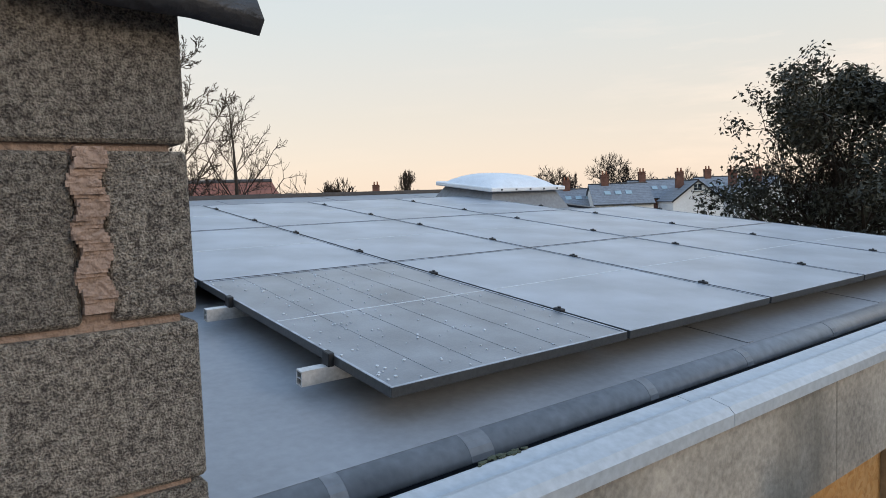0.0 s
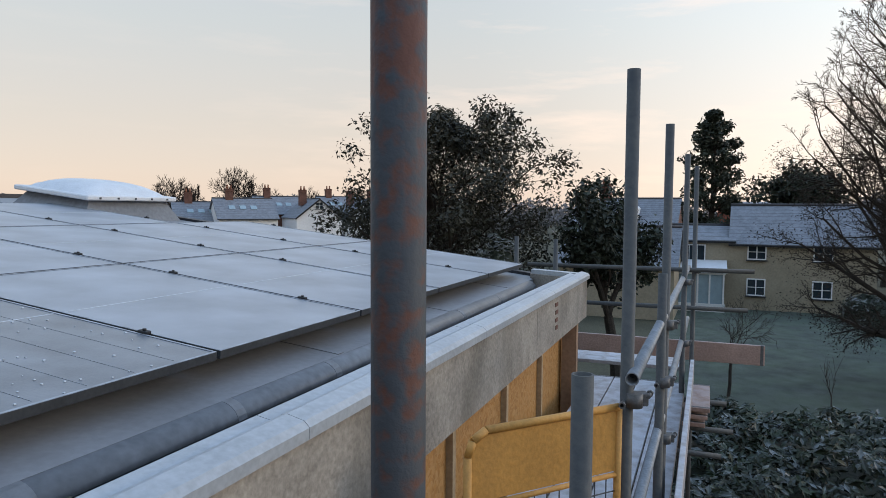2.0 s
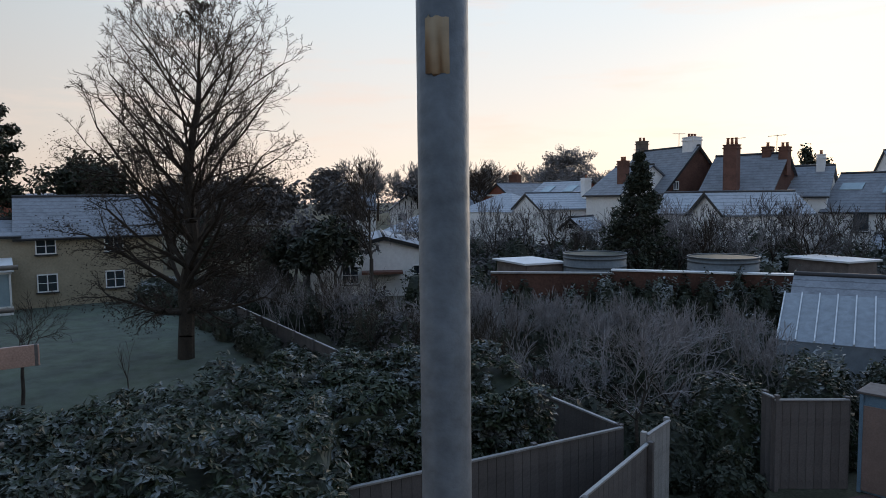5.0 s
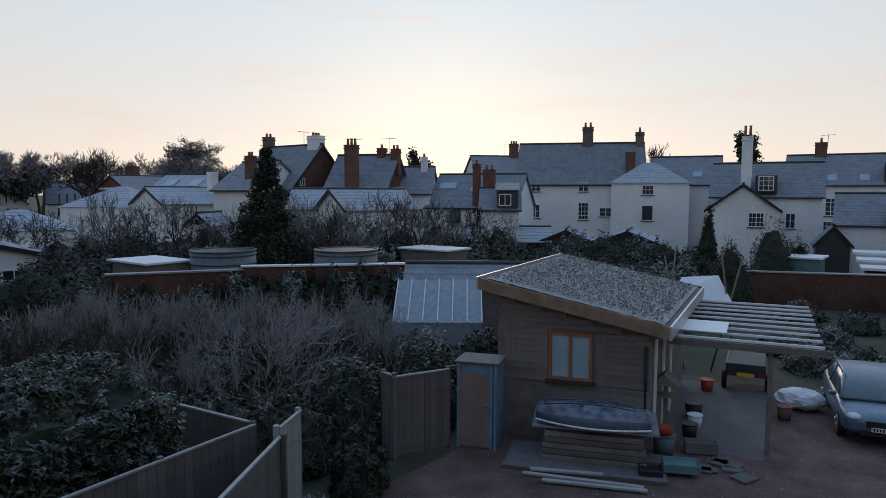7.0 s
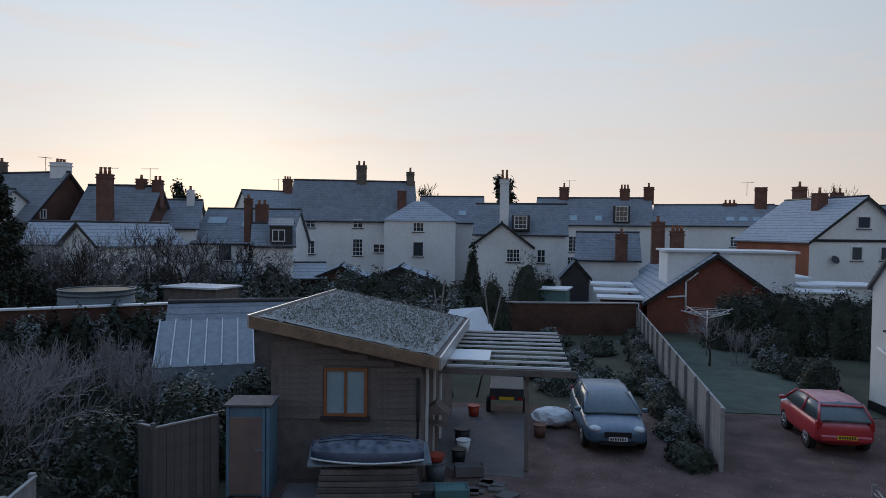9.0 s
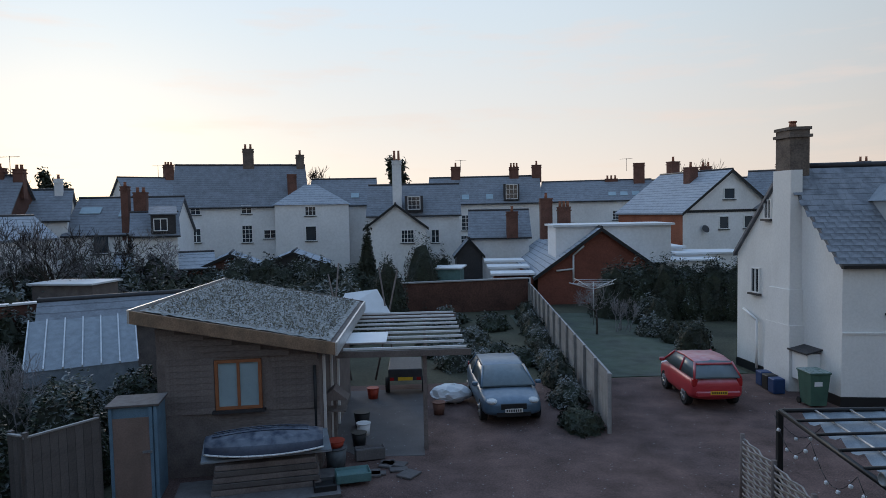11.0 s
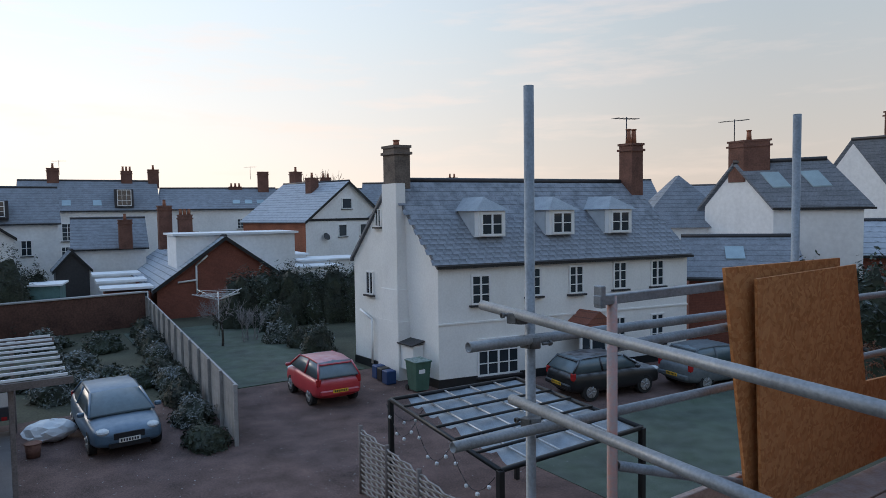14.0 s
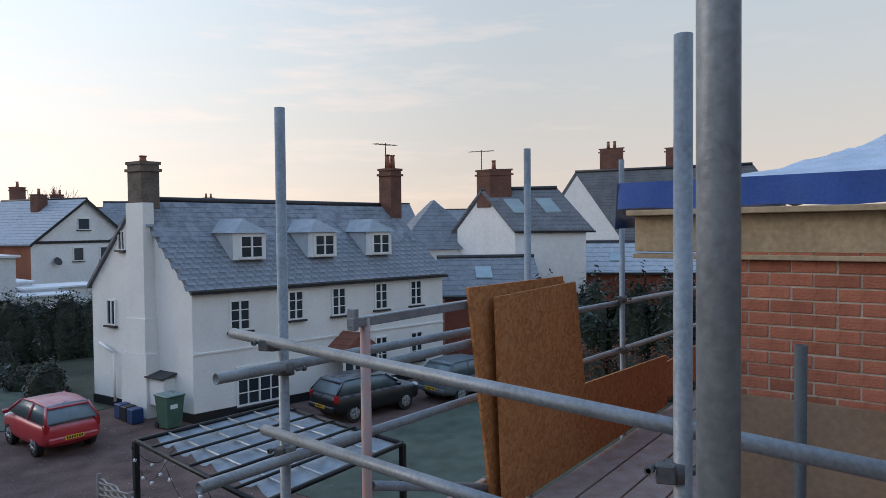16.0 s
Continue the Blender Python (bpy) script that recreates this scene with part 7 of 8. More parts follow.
# ---- trees, hedges, shrubs ----
def limbs(seed, base, height, spread, trunk_r, levels=5, fork=3, lean=(0, 0), clear=0.16, up=0.55, minr=0.006, kids=(3, 5)):
    """Branches as (start, end, r0, r1) by repeated forking; each limb bends a little."""
    rr = random.Random(seed)
    out, tips = [], []

    def grow(p, d, length, r, lev):
        n = 3 if lev < 2 else 2
        q = p.copy()
        for k in range(n):
            d = (d + Vector((rr.uniform(-1, 1), rr.uniform(-1, 1), rr.uniform(-0.3, 0.9) * up)) * (0.14 if lev == 0 else 0.22)).normalized()
            e = q + d * length / n
            r1 = r * (0.86 if lev else 0.92)
            out.append((q.copy(), e.copy(), r, r1))
            q, r = e, r1
            if lev > 0 and lev < levels and k < n - 1:
                side(q, d, length * 0.55, r * 0.55, lev + 1)
        if lev >= levels:
            tips.append((q.copy(), d.copy()))
            return
        for _ in range(rr.randint(*kids)):
            side(q, d, length * rr.uniform(0.55, 0.82), r * rr.uniform(0.5, 0.72), lev + 1)

    def side(q, d, length, r, lev):
        a = d.orthogonal().normalized()
        a.rotate(Matrix.Rotation(rr.uniform(0, 2 * math.pi), 3, d))
        nd = (d * rr.uniform(0.5, 0.95) + a * spread * rr.uniform(0.5, 1.1) + Vector((0, 0, up * 0.35))).normalized()
        grow(q, nd, length, max(r, minr), lev)

    grow(Vector(base), Vector((lean[0], lean[1], 1)).normalized(), height * clear, trunk_r, 0)
    return out, tips


def limb_mesh(name, segs, material, sides=5):
    """All branches of one tree as one mesh of tapered prisms."""
    vs, fs = [], []
    for p, q, r0, r1 in segs:
        d = q - p
        if d.length < 1e-6:
            continue
        d.normalize()
        a = d.orthogonal().normalized()
        b = d.cross(a)
        n = sides if r0 > 0.03 else 3
        o = len(vs)
        for c, r in ((p, r0), (q, r1)):
            for k in range(n):
                t = 2 * math.pi * k / n
                vs.append(tuple(c + (a * math.cos(t) + b * math.sin(t)) * r))
        for k in range(n):
            fs.append((o + k, o + (k + 1) % n, o + n + (k + 1) % n, o + n + k))
    me = bpy.data.meshes.new(name)
    me.from_pydata(vs, [], fs)
    me.materials.append(material)
    return new(name, me)


def scaled(segs, tips, base, height, width):
    """Fit a grown crown to a height and width."""
    base = Vector(base)
    zs = max((s[1].z - base.z) for s in segs)
    ws = sorted(math.hypot(s[1].x - base.x, s[1].y - base.y) for s in segs)[int(len(segs) * 0.985)]
    kz, kw = height / zs, width / 2 / ws

    def f(p):
        q = p - base
        w = kw if q.z > 0.15 * zs else kw + (1 - kw) * max(0, 1 - q.z / (0.15 * zs))
        return base + Vector((q.x * w, q.y * w, q.z * kz))

    return [(f(a), f(b), r0, r1) for a, b, r0, r1 in segs], [(f(p), d) for p, d in tips]


def bare_tree(label, base, height, width, r, seed, levels=5, material=None, clear=0.17, spread=0.75, up=0.5, kids=(3, 4), minr=0.008):
    T_ = thing("tree", label, "tree")
    s, t = limbs(seed, base, height, spread, r, levels, clear=clear, up=up, kids=kids, minr=minr)
    s, t = scaled(s, t, base, height, width)
    thick = [x for x in s if x[2] > r * 0.3]
    thin = [x for x in s if x[2] <= r * 0.3]
    o = limb_mesh("trunk", thick, BARK, 8)
    o.parent = T_
    o = limb_mesh("branchwork", thin, material or TWIG)
    o.parent = T_
    return T_, t, s


def leaf_cloud(centers, n, rad, seed, flat=0.8):
    g = np.random.default_rng(seed)
    c = np.array(centers)
    idx = g.integers(0, len(c), n)
    off = g.normal(size=(n, 3))
    off /= np.linalg.norm(off, axis=1)[:, None]
    rr = rad * g.uniform(0.25, 1.0, size=(n, 1)) ** 0.6
    p = c[idx] + off * rr * np.array([1, 1, flat])
    return p, off * 0.6 + np.array([0, 0, 0.5])


def leafy_tree(label, base, height, width, r, seed, leaves, size, rad, material=None, clear=0.15, spread=0.7, name="tree", up=0.5, levels=4):
    T_, t, s = bare_tree(label, base, height * 0.97, width * 0.94, r, seed, levels, clear=clear, spread=spread, up=up, kids=(3, 4))
    cen = [tuple(p) for p, d in t] + [tuple(x[1]) for x in s if x[2] < r * 0.12][::2]
    p, n = leaf_cloud(cen, leaves, rad, seed)
    c = cards("crown", p, n, size, material or LEAFD)
    c.parent = T_
    return T_


def bush(label, c, sx, sy, sz, n, size, material, seed, name="shrub", group="", flat_top=0.0, category="shrub", stems=True, rz=0.0):
    """An uneven mound of leaves over a few stems."""
    g = np.random.default_rng(seed)
    B_ = thing(name, label, category, group)
    d = g.normal(size=(n, 3))
    d /= np.linalg.norm(d, axis=1)[:, None]
    d[:, 2] = np.abs(d[:, 2]) * (1 if not flat_top else 1)
    lump = np.array([noise.noise(Vector((v[0] * 2.6 + seed, v[1] * 2.6, v[2] * 2.6))) + 0.5 * noise.noise(Vector((v[0] * 6 + seed, v[1] * 6, v[2] * 6))) for v in d])
    rad = (0.82 + 0.3 * lump)[:, None] * g.uniform(0.62, 1.02, size=(n, 1)) ** 0.35
    if flat_top:
        m = np.max(np.abs(d), axis=1)[:, None]
        d = d * (1 - flat_top) + d / m * flat_top
    q = d * rad * np.array([sx / 2, sy / 2, sz])
    a = radians(rz)
    q = np.stack([q[:, 0] * math.cos(a) - q[:, 1] * math.sin(a), q[:, 0] * math.sin(a) + q[:, 1] * math.cos(a), q[:, 2]], 1) + np.array(c)
    o = cards("foliage", q, d + np.array([0, 0, 0.35]), size, material, 0.55)
    o.parent = B_
    core = bmesh.new()
    bmesh.ops.create_icosphere(core, subdivisions=3, radius=1)
    for v in core.verts:
        u = v.co.normalized()
        k = 0.74 + 0.22 * noise.noise(Vector((u.x * 2.6 + seed, u.y * 2.6, abs(u.z) * 2.6)))
        w = u * (1 - flat_top) + u / max(abs(u.x), abs(u.y), abs(u.z)) * flat_top
        p = Vector((w.x * sx / 2 * k, w.y * sy / 2 * k, max(0.0, w.z) * sz * k))
        v.co = Vector((p.x * math.cos(a) - p.y * math.sin(a) + c[0], p.x * math.sin(a) + p.y * math.cos(a) + c[1], p.z + c[2]))
    part("inner_growth", core, LEAFD, B_)
    return B_


def twig_bush(label, c, sx, sy, sz, stems, seed, material=None, category="shrub", name="bare_shrub", levels=3, group=""):
    """A thicket of bare upright stems that fork."""
    rr = random.Random(seed)
    B_ = thing(name, label, category, group)
    segs = []
    for k in range(stems):
        x, y = c[0] + rr.uniform(-0.5, 0.5) * sx * 0.7, c[1] + rr.uniform(-0.5, 0.5) * sy * 0.7
        s, t = limbs(rr.randint(0, 99999), (x, y, c[2]), sz * rr.uniform(0.6, 1.0), 0.75, 0.025, levels, lean=(rr.uniform(-0.5, 0.5), rr.uniform(-0.5, 0.5)), clear=0.32, up=0.5, kids=(2, 4), minr=0.006)
        zs = max(a[1].z for a in s) - c[2]
        kz = sz * rr.uniform(0.75, 1.0) / zs
        segs += [(Vector((a.x, a.y, c[2] + (a.z - c[2]) * kz)), Vector((b.x, b.y, c[2] + (b.z - c[2]) * kz)), r0, r1) for a, b, r0, r1 in s]
    o = limb_mesh("stemwork", segs, material or TWIGF)
    o.parent = B_
    return B_




def leader_tree(label, base, height, width, r, seed, nodes, profile, material=None, per=4, levels=3, leaves=0, size=0.1, rad=0.5, leafm=None, lean=0.0, upright=0.12, leaf_top=2.0):
    """A tree with a central leader and side limbs whose length follows a crown profile (height share, width share)."""
    rr = random.Random(seed)
    T_ = thing("tree", label, "tree")
    segs, tips, q, rad_ = [], [], Vector(base), r
    for k in range(nodes):
        h0, h1 = k / nodes, (k + 1) / nodes
        e = Vector((base[0] + rr.uniform(-0.02, 0.02) * width, base[1] + rr.uniform(-0.02, 0.02) * width + lean * h1 * width, base[2] + height * 0.93 * h1))
        segs.append((q.copy(), e.copy(), rad_, max(0.01, r * (1 - h1) ** 0.8)))
        q, rad_ = e, max(0.01, r * (1 - h1) ** 0.8)
        ln = np.interp(h1, [a for a, b in profile], [b for a, b in profile]) * width / 2
        if ln < 0.05:
            continue
        a0 = rr.uniform(0, 6.28)
        for j in range(per):
            a = a0 + 2 * math.pi * j / per + rr.uniform(-0.4, 0.4)
            L = ln * rr.uniform(0.75, 1.08)
            rise = upright * (0.15 if h1 < 0.2 else 1) + 0.75 * h1
            d = Vector((math.cos(a), math.sin(a), rise)).normalized()
            limb(rr, segs, tips, q.copy(), d, L, max(0.012, rad_ * 0.42), 0, levels)
    thick = [x for x in segs if x[2] > r * 0.28]
    thin = [x for x in segs if x[2] <= r * 0.28]
    o = limb_mesh("trunk", thick, BARK, 9)
    o.parent = T_
    o = limb_mesh("branchwork", thin, material or TWIG, 4)
    o.parent = T_
    if leaves:
        cen = [tuple(p) for p in tips if p.z < base[2] + height * leaf_top]
        p, n = leaf_cloud(cen, leaves, rad, seed)
        c = cards("crown", p, n, size, leafm or LEAFD)
        c.parent = T_
    return T_


def limb(rr, segs, tips, p, d, L, r, lev, levels):
    n = 4 if lev == 0 else 3
    for k in range(n):
        d = (d + Vector((rr.uniform(-1, 1), rr.uniform(-1, 1), rr.uniform(-0.5, 1.0))) * 0.2).normalized()
        e = p + d * L / n
        r1 = r * 0.8
        segs.append((p.copy(), e.copy(), r, r1))
        p, r = e, r1
        if lev < levels:
            for _ in range(2):
                a = d.orthogonal().normalized()
                a.rotate(Matrix.Rotation(rr.uniform(0, 6.28), 3, d))
                limb(rr, segs, tips, p.copy(), (d * 0.75 + a * rr.uniform(0.4, 0.9)).normalized(), L * rr.uniform(0.34, 0.55) * (1 - 0.15 * k), max(0.009, r * 0.55), lev + 1, levels)
    tips.append(p.copy())


ROUND = ((0, 0), (0.1, 0.0), (0.14, 0.75), (0.3, 0.98), (0.5, 1.0), (0.7, 0.85), (0.88, 0.5), (1, 0.12))
DOME = ((0, 0), (0.15, 0.0), (0.25, 0.9), (0.5, 1.0), (0.75, 0.85), (0.92, 0.5), (1, 0.15))
COLUMN = ((0, 0), (0.12, 0.0), (0.2, 0.9), (0.5, 1.0), (0.75, 0.7), (0.9, 0.45), (1, 0.1))
CONE = ((0, 0), (0.1, 0.2), (0.15, 1.0), (0.5, 0.62), (0.8, 0.28), (1, 0.03))
leader_tree("large bare spreading tree on the lawn", (28.0, -6.6, 0), 14.7, 10.2, 0.33, 11, 15, ROUND, per=5, levels=3, upright=0.45, leaves=26000, size=0.045, rad=0.55, leafm=TWIG, leaf_top=0.58, lean=-0.09)
leader_tree("broad dark evergreen oak beyond the roof", (20.8, 8.0, 0), 9.0, 8.4, 0.35, 21, 9, DOME, per=6, levels=2, leaves=44000, size=0.085, rad=0.42, leafm=HOLM)
leader_tree("tall narrow evergreen tree", (58.5, -0.4, 0), 14.8, 5.0, 0.35, 31, 9, COLUMN, per=5, levels=1, leaves=11000, size=0.2, rad=0.55)
leader_tree("dark fir tree before the town", (24.7, -29.7, 0), 9.0, 4.6, 0.2, 35, 12, CONE, per=6, levels=1, leaves=12000, size=0.13, rad=0.32)
bare_tree("slender bare tree beside the evergreen", (20, 9.6, 0), 8.3, 5, 0.15, 22, 5, spread=0.8)
leafy_tree("dark tree standing behind the scaffold", (23, 2.6, 0), 7.6, 4.5, 0.2, 25, 9000, 0.12, 0.45, spread=0.8)
bush("grey-green bush in front of the evergreen", (19.0, 5.6, 3.0), 2.4, 2.4, 2.8, 3500, 0.1, LEAFF, 4)
leafy_tree("dark conifer behind the big tree", (60, -7, 0), 10.2, 8, 0.35, 33, 7000, 0.25, 0.8, spread=0.6)
bare_tree("thin bare tree beyond the fence", (33, -17.6, 0), 9.2, 5.5, 0.14, 41, 5, spread=0.8)
leader_tree("tall bare tree behind the block wall", (3.7, 14.5, 0), 11.6, 4.6, 0.14, 43, 10, ROUND, per=4, levels=3, upright=0.6)
leader_tree("bare tree beyond the far roof edge", (7.8, 21, 0), 10.2, 5.4, 0.16, 44, 9, ROUND, per=4, levels=2, upright=0.7)
leader_tree("bare tree beyond the far roof edge", (4.9, 20, 0), 9.6, 4.6, 0.16, 46, 9, ROUND, per=4, levels=2, upright=0.7)
bare_tree("bare low tree over the tiled roof", (11.5, 24, 0), 7.6, 5.5, 0.15, 47, 5, spread=0.8)
bare_tree("young bare tree on the lawn", (24.6, -0.9, 0), 3.6, 3.4, 0.06, 48, 4, spread=0.9, minr=0.005)
bare_tree("thin staked sapling on the lawn", (21.8, -3.5, 0), 2.2, 0.8, 0.025, 49, 2, spread=0.5, minr=0.004)
bare_tree("small frosted fruit tree on the lawn", (-9.0, -33.2, 0), 2.9, 2.8, 0.06, 51, 4, spread=0.9, material=TWIGF, minr=0.006)
for k, (x, y, h, w) in enumerate(((95, 88, 12, 10), (48, 120, 13, 9), (18, 108, 11, 7), (-40, -95, 13, 10), (14, -110, 14, 8), (30, -92, 13, 11), (80, -60, 12, 10), (45, -78, 12, 9))):
    bare_tree("rounded bare tree on the skyline", (x, y, 0), h, w, 0.3, 60 + k, 4, spread=0.8, minr=0.03, kids=(4, 5))
for k, (q_, h, w) in enumerate((((85.4, 66.8, 0), 13.0, 8.5), ((60.3, 86.0, 0), 11.2, 5.0), ((76.3, 67.5, 0), 9.6, 4), ((107.4, 68.9, 0), 10.5, 7), ((111.1, 78.6, 0), 10.2, 8), ((29.0, 53.3, 0), 8.6, 6), ((25.1, 50.0, 0), 8.2, 5), ((110.3, 60.4, 0), 10.2, 8), ((94.9, 47.0, 0), 9.5, 8))):
    bare_tree("rounded bare tree beyond the solar panels", q_, h, w, 0.2, 1200 + k, 5 if k < 2 else 4, spread=0.8, minr=0.03, kids=(4, 5) if k > 1 else (3, 4))
leafy_tree("rounded dark tree on the skyline", (44, -85.5, 0), 12.6, 6.0, 0.3, 71, 5000, 0.3, 0.6)
leafy_tree("dark cedar on the skyline", (3, -108, 0), 15, 4.5, 0.3, 72, 2500, 0.4, 0.7, spread=0.4)
for k, (x, y, h, w) in enumerate(((88, -44, 9, 12), (96, -62, 10, 16), (110, -52, 12, 12), (82, -72, 9, 14), (72, -22, 9, 11), (82, -30, 9, 10), (66, -14, 9, 8))):
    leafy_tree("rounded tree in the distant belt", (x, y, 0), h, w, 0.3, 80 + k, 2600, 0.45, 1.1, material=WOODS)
leader_tree("broad round tree before the wooded hill", (95, -93.3, 0), 13.6, 13, 0.4, 91, 9, DOME, per=6, levels=1, leaves=16000, size=0.22, rad=0.9, leafm=HAZED)
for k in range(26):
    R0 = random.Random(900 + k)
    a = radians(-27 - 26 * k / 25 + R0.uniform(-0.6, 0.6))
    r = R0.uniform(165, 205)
    bare_tree("tall bare tree of the wooded hill", (r * math.cos(a), r * math.sin(a), 0), R0.uniform(15.5, 18.5) - 3.5 * (k / 25), 13, 0.35, 920 + k, 4, material=HAZED, spread=0.8, minr=0.05, kids=(4, 5))
# the distant wooded skyline, one belt, its colour paled for haze
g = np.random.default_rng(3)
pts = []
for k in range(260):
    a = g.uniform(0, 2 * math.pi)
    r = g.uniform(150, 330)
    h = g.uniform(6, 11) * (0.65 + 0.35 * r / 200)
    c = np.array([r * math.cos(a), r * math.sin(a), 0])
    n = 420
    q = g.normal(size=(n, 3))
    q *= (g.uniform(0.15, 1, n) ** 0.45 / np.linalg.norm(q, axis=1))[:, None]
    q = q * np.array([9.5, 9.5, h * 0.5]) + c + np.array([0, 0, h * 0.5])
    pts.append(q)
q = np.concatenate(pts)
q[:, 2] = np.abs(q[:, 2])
wd = cards("distant_woods", q, np.tile(np.array([0, 0, 0.4]), (len(q), 1)), 0.75, HAZED, 0.9)
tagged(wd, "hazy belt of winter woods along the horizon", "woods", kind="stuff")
# near laurel hedge below the scaffold
HG = thing("laurel_hedge", "broad laurel hedge with frosted leaf edges", "hedge")
g = np.random.default_rng(12)
n = 76000
py_ = g.uniform(-9.4, 2.2, n)
low_ = np.interp(py_, [-9.4, -4.8, -3.6, 2.2], [9.7, 9.6, 7.2, 6.8])
px_ = low_ + (12.6 - low_) * g.uniform(size=n)
top = 2.75 + 0.1 * (px_ - 7) + 0.45 * np.array([noise.noise(Vector((x * 0.7, y * 0.7, 1))) for x, y in zip(px_, py_)]) + 0.32 * np.array([noise.noise(Vector((x * 2.1, y * 2.1, 5))) for x, y in zip(px_, py_)])
edge = np.minimum(np.minimum(px_ - low_, 12.6 - px_), np.minimum(py_ + 9.4, 2.2 - py_))
top *= np.clip(0.55 + edge * 0.6, 0.5, 1)
pz_ = top - np.abs(g.normal(scale=0.16, size=n))
side = g.uniform(size=n) < 0.3
pz_[side] = g.uniform(0.8, 2.6, side.sum())
px_[side] = low_[side] + np.abs(g.normal(scale=0.2, size=side.sum()))
nc = n // 13
c_ = np.stack([px_, py_, pz_], 1)[:nc].repeat(13, axis=0)
off = g.normal(size=c_.shape)
off /= np.linalg.norm(off, axis=1)[:, None]
off[:, 2] = np.abs(off[:, 2]) * 0.7
q = c_ + off * g.uniform(0.05, 0.15, size=(len(c_), 1))
o = cards("foliage", q, off * np.array([0.5, 0.5, 0.3]) + np.array([-0.15, 0.05, 0.75]), 0.068, LEAFH, 0.32)
o.parent = HG
bm = bmesh.new()
nh = 40
gv = []
for a in range(nh + 1):
    row = []
    for b in range(nh + 1):
        y = -9.1 + 11.1 * b / nh
        x0 = float(np.interp(y, [-9.4, -4.8, -3.6, 2.2], [9.7, 9.6, 7.2, 6.8])) + 0.3
        x = x0 + (12.3 - x0) * a / nh
        inside = 0 < a < nh and 0 < b < nh
        row.append(bm.verts.new((x, y, 2.3 + 0.1 * (x - 7) + 0.35 * noise.noise(Vector((x * 0.7, y * 0.7, 1))) if inside else 0.3)))
    gv.append(row)
for a in range(nh):
    for b in range(nh):
        bm.faces.new((gv[a][b], gv[a + 1][b], gv[a + 1][b + 1], gv[a][b + 1]))
part("inner_growth", bm, LEAFD, HG)
# shrubs and thickets
R_ = random.Random(9)
for k in range(22):
    x = 14 + 28 * k / 21
    twig_bush("frosted bare thicket along the fence", (x, -11.6 - R_.uniform(0, 3.5), 0), 2.6, 2.6, R_.uniform(2.2, 3.6), 7, 100 + k, TWIG if k % 3 else TWIGF, levels=3, group="thickets")
for k in range(24):
    x, y = R_.uniform(10, 22), R_.uniform(-21, -12)
    twig_bush("frosted bare thicket behind the fence", (x, y, 0), 2.6, 2.6, R_.uniform(1.3, 2.0), 7, 140 + k, TWIGF if k % 2 else TWIG, levels=3, group="thickets")
bare_tree("pale frosted bare shrub by the gate fence", (9.6, -11.8, 0), 4.1, 3.3, 0.05, 171, 4, material=TWIGF, spread=0.75, clear=0.22, minr=0.007, kids=(3, 4))
bare_tree("second frosted bare shrub behind the fence", (9.9, -13.3, 0), 3.9, 3.2, 0.05, 172, 4, material=TWIGF, spread=0.8, clear=0.22, minr=0.007)
for k in range(26):
    x, y = R_.uniform(11, 24), R_.uniform(-24, -12)
    bush("dark evergreen bush under frosted stems", (x, y, 0), R_.uniform(2.2, 3.6), R_.uniform(2.2, 3.4), R_.uniform(1.2, 2.3), 1500, 0.09, LEAFD if k % 3 else LEAFF, 200 + k, group="garden bushes")
for k, (x, y, w, h, m_) in enumerate(((9.3, -14.5, 2.6, 2.4, LEAFH), (8.4, -16.6, 2.6, 2.6, LEAFH), (9.2, -18.6, 3, 2.4, LEAFF), (11.5, -16, 3, 2.0, LEAFD), (8.2, -20.5, 2.4, 2.3, LEAFH), (10, -12.6, 3.2, 1.8, LEAFD), (7.6, -12.2, 1.6, 1.3, LEAFD), (6.5, -9.0, 1.5, 1.4, LEAFH), (5.9, -7.2, 1.8, 1.6, LEAFH))):
    bush("leafy frosted shrub by the gate", (x, y, 0), w, w, h, 4200, 0.08, m_, 240 + k, group="gate shrubs")
for k in range(24):
    x, y = R_.uniform(3.2, 16), R_.uniform(-40, -31)
    bush("mixed evergreen shrub in the gardens", (x, y, 0), R_.uniform(2.4, 4), R_.uniform(2.4, 4), R_.uniform(1.6, 3.2), 1500, 0.13, LEAFD if k % 2 else LEAFF, 300 + k, group="garden bushes")
for k, (x, y, w, h) in enumerate(((1.4, -38.7, 2.7, 3.9), (-0.5, -42.6, 3.4, 4.9), (-1.8, -44.5, 2.2, 3.9))):
    bush("clipped round evergreen bush", (x, y, 0), w, w, h, 5200, 0.08, LEAFD, 330 + k, group="clipped bushes")
iv = bush("dead tree trunk clad in ivy", (3.0, -44.0, 0), 1.5, 1.5, 5.7, 3000, 0.12, LEAFD, 341)
for k in range(26):
    x, y = R_.uniform(20, 48), R_.uniform(-46, -26)
    bush("tangled winter shrub between the gardens", (x, y, 0), R_.uniform(3, 5), R_.uniform(3, 5), R_.uniform(1.8, 3.4), 1100, 0.17, (LEAFD, LEAFF, WOODS)[k % 3], 350 + k, group="garden bushes")
for k in range(12):
    x, y = R_.uniform(18, 34), R_.uniform(-44, -30)
    bare_tree("small frosted bare tree in the gardens", (x, y, 0), R_.uniform(4, 6.5), 4, 0.09, 380 + k, 4, material=TWIGF if k % 2 else TWIG, spread=0.9, minr=0.012)
for k in range(9):
    s = k / 8
    bush("frosted border plants along the fence", (-4.7 - 1.6 * s, -19.3 - 19 * s, 0), 1.5, 2.2, R_.uniform(0.7, 1.3), 1500, 0.06, LEAFF if k % 2 else LEAFD, 400 + k, group="border plants")
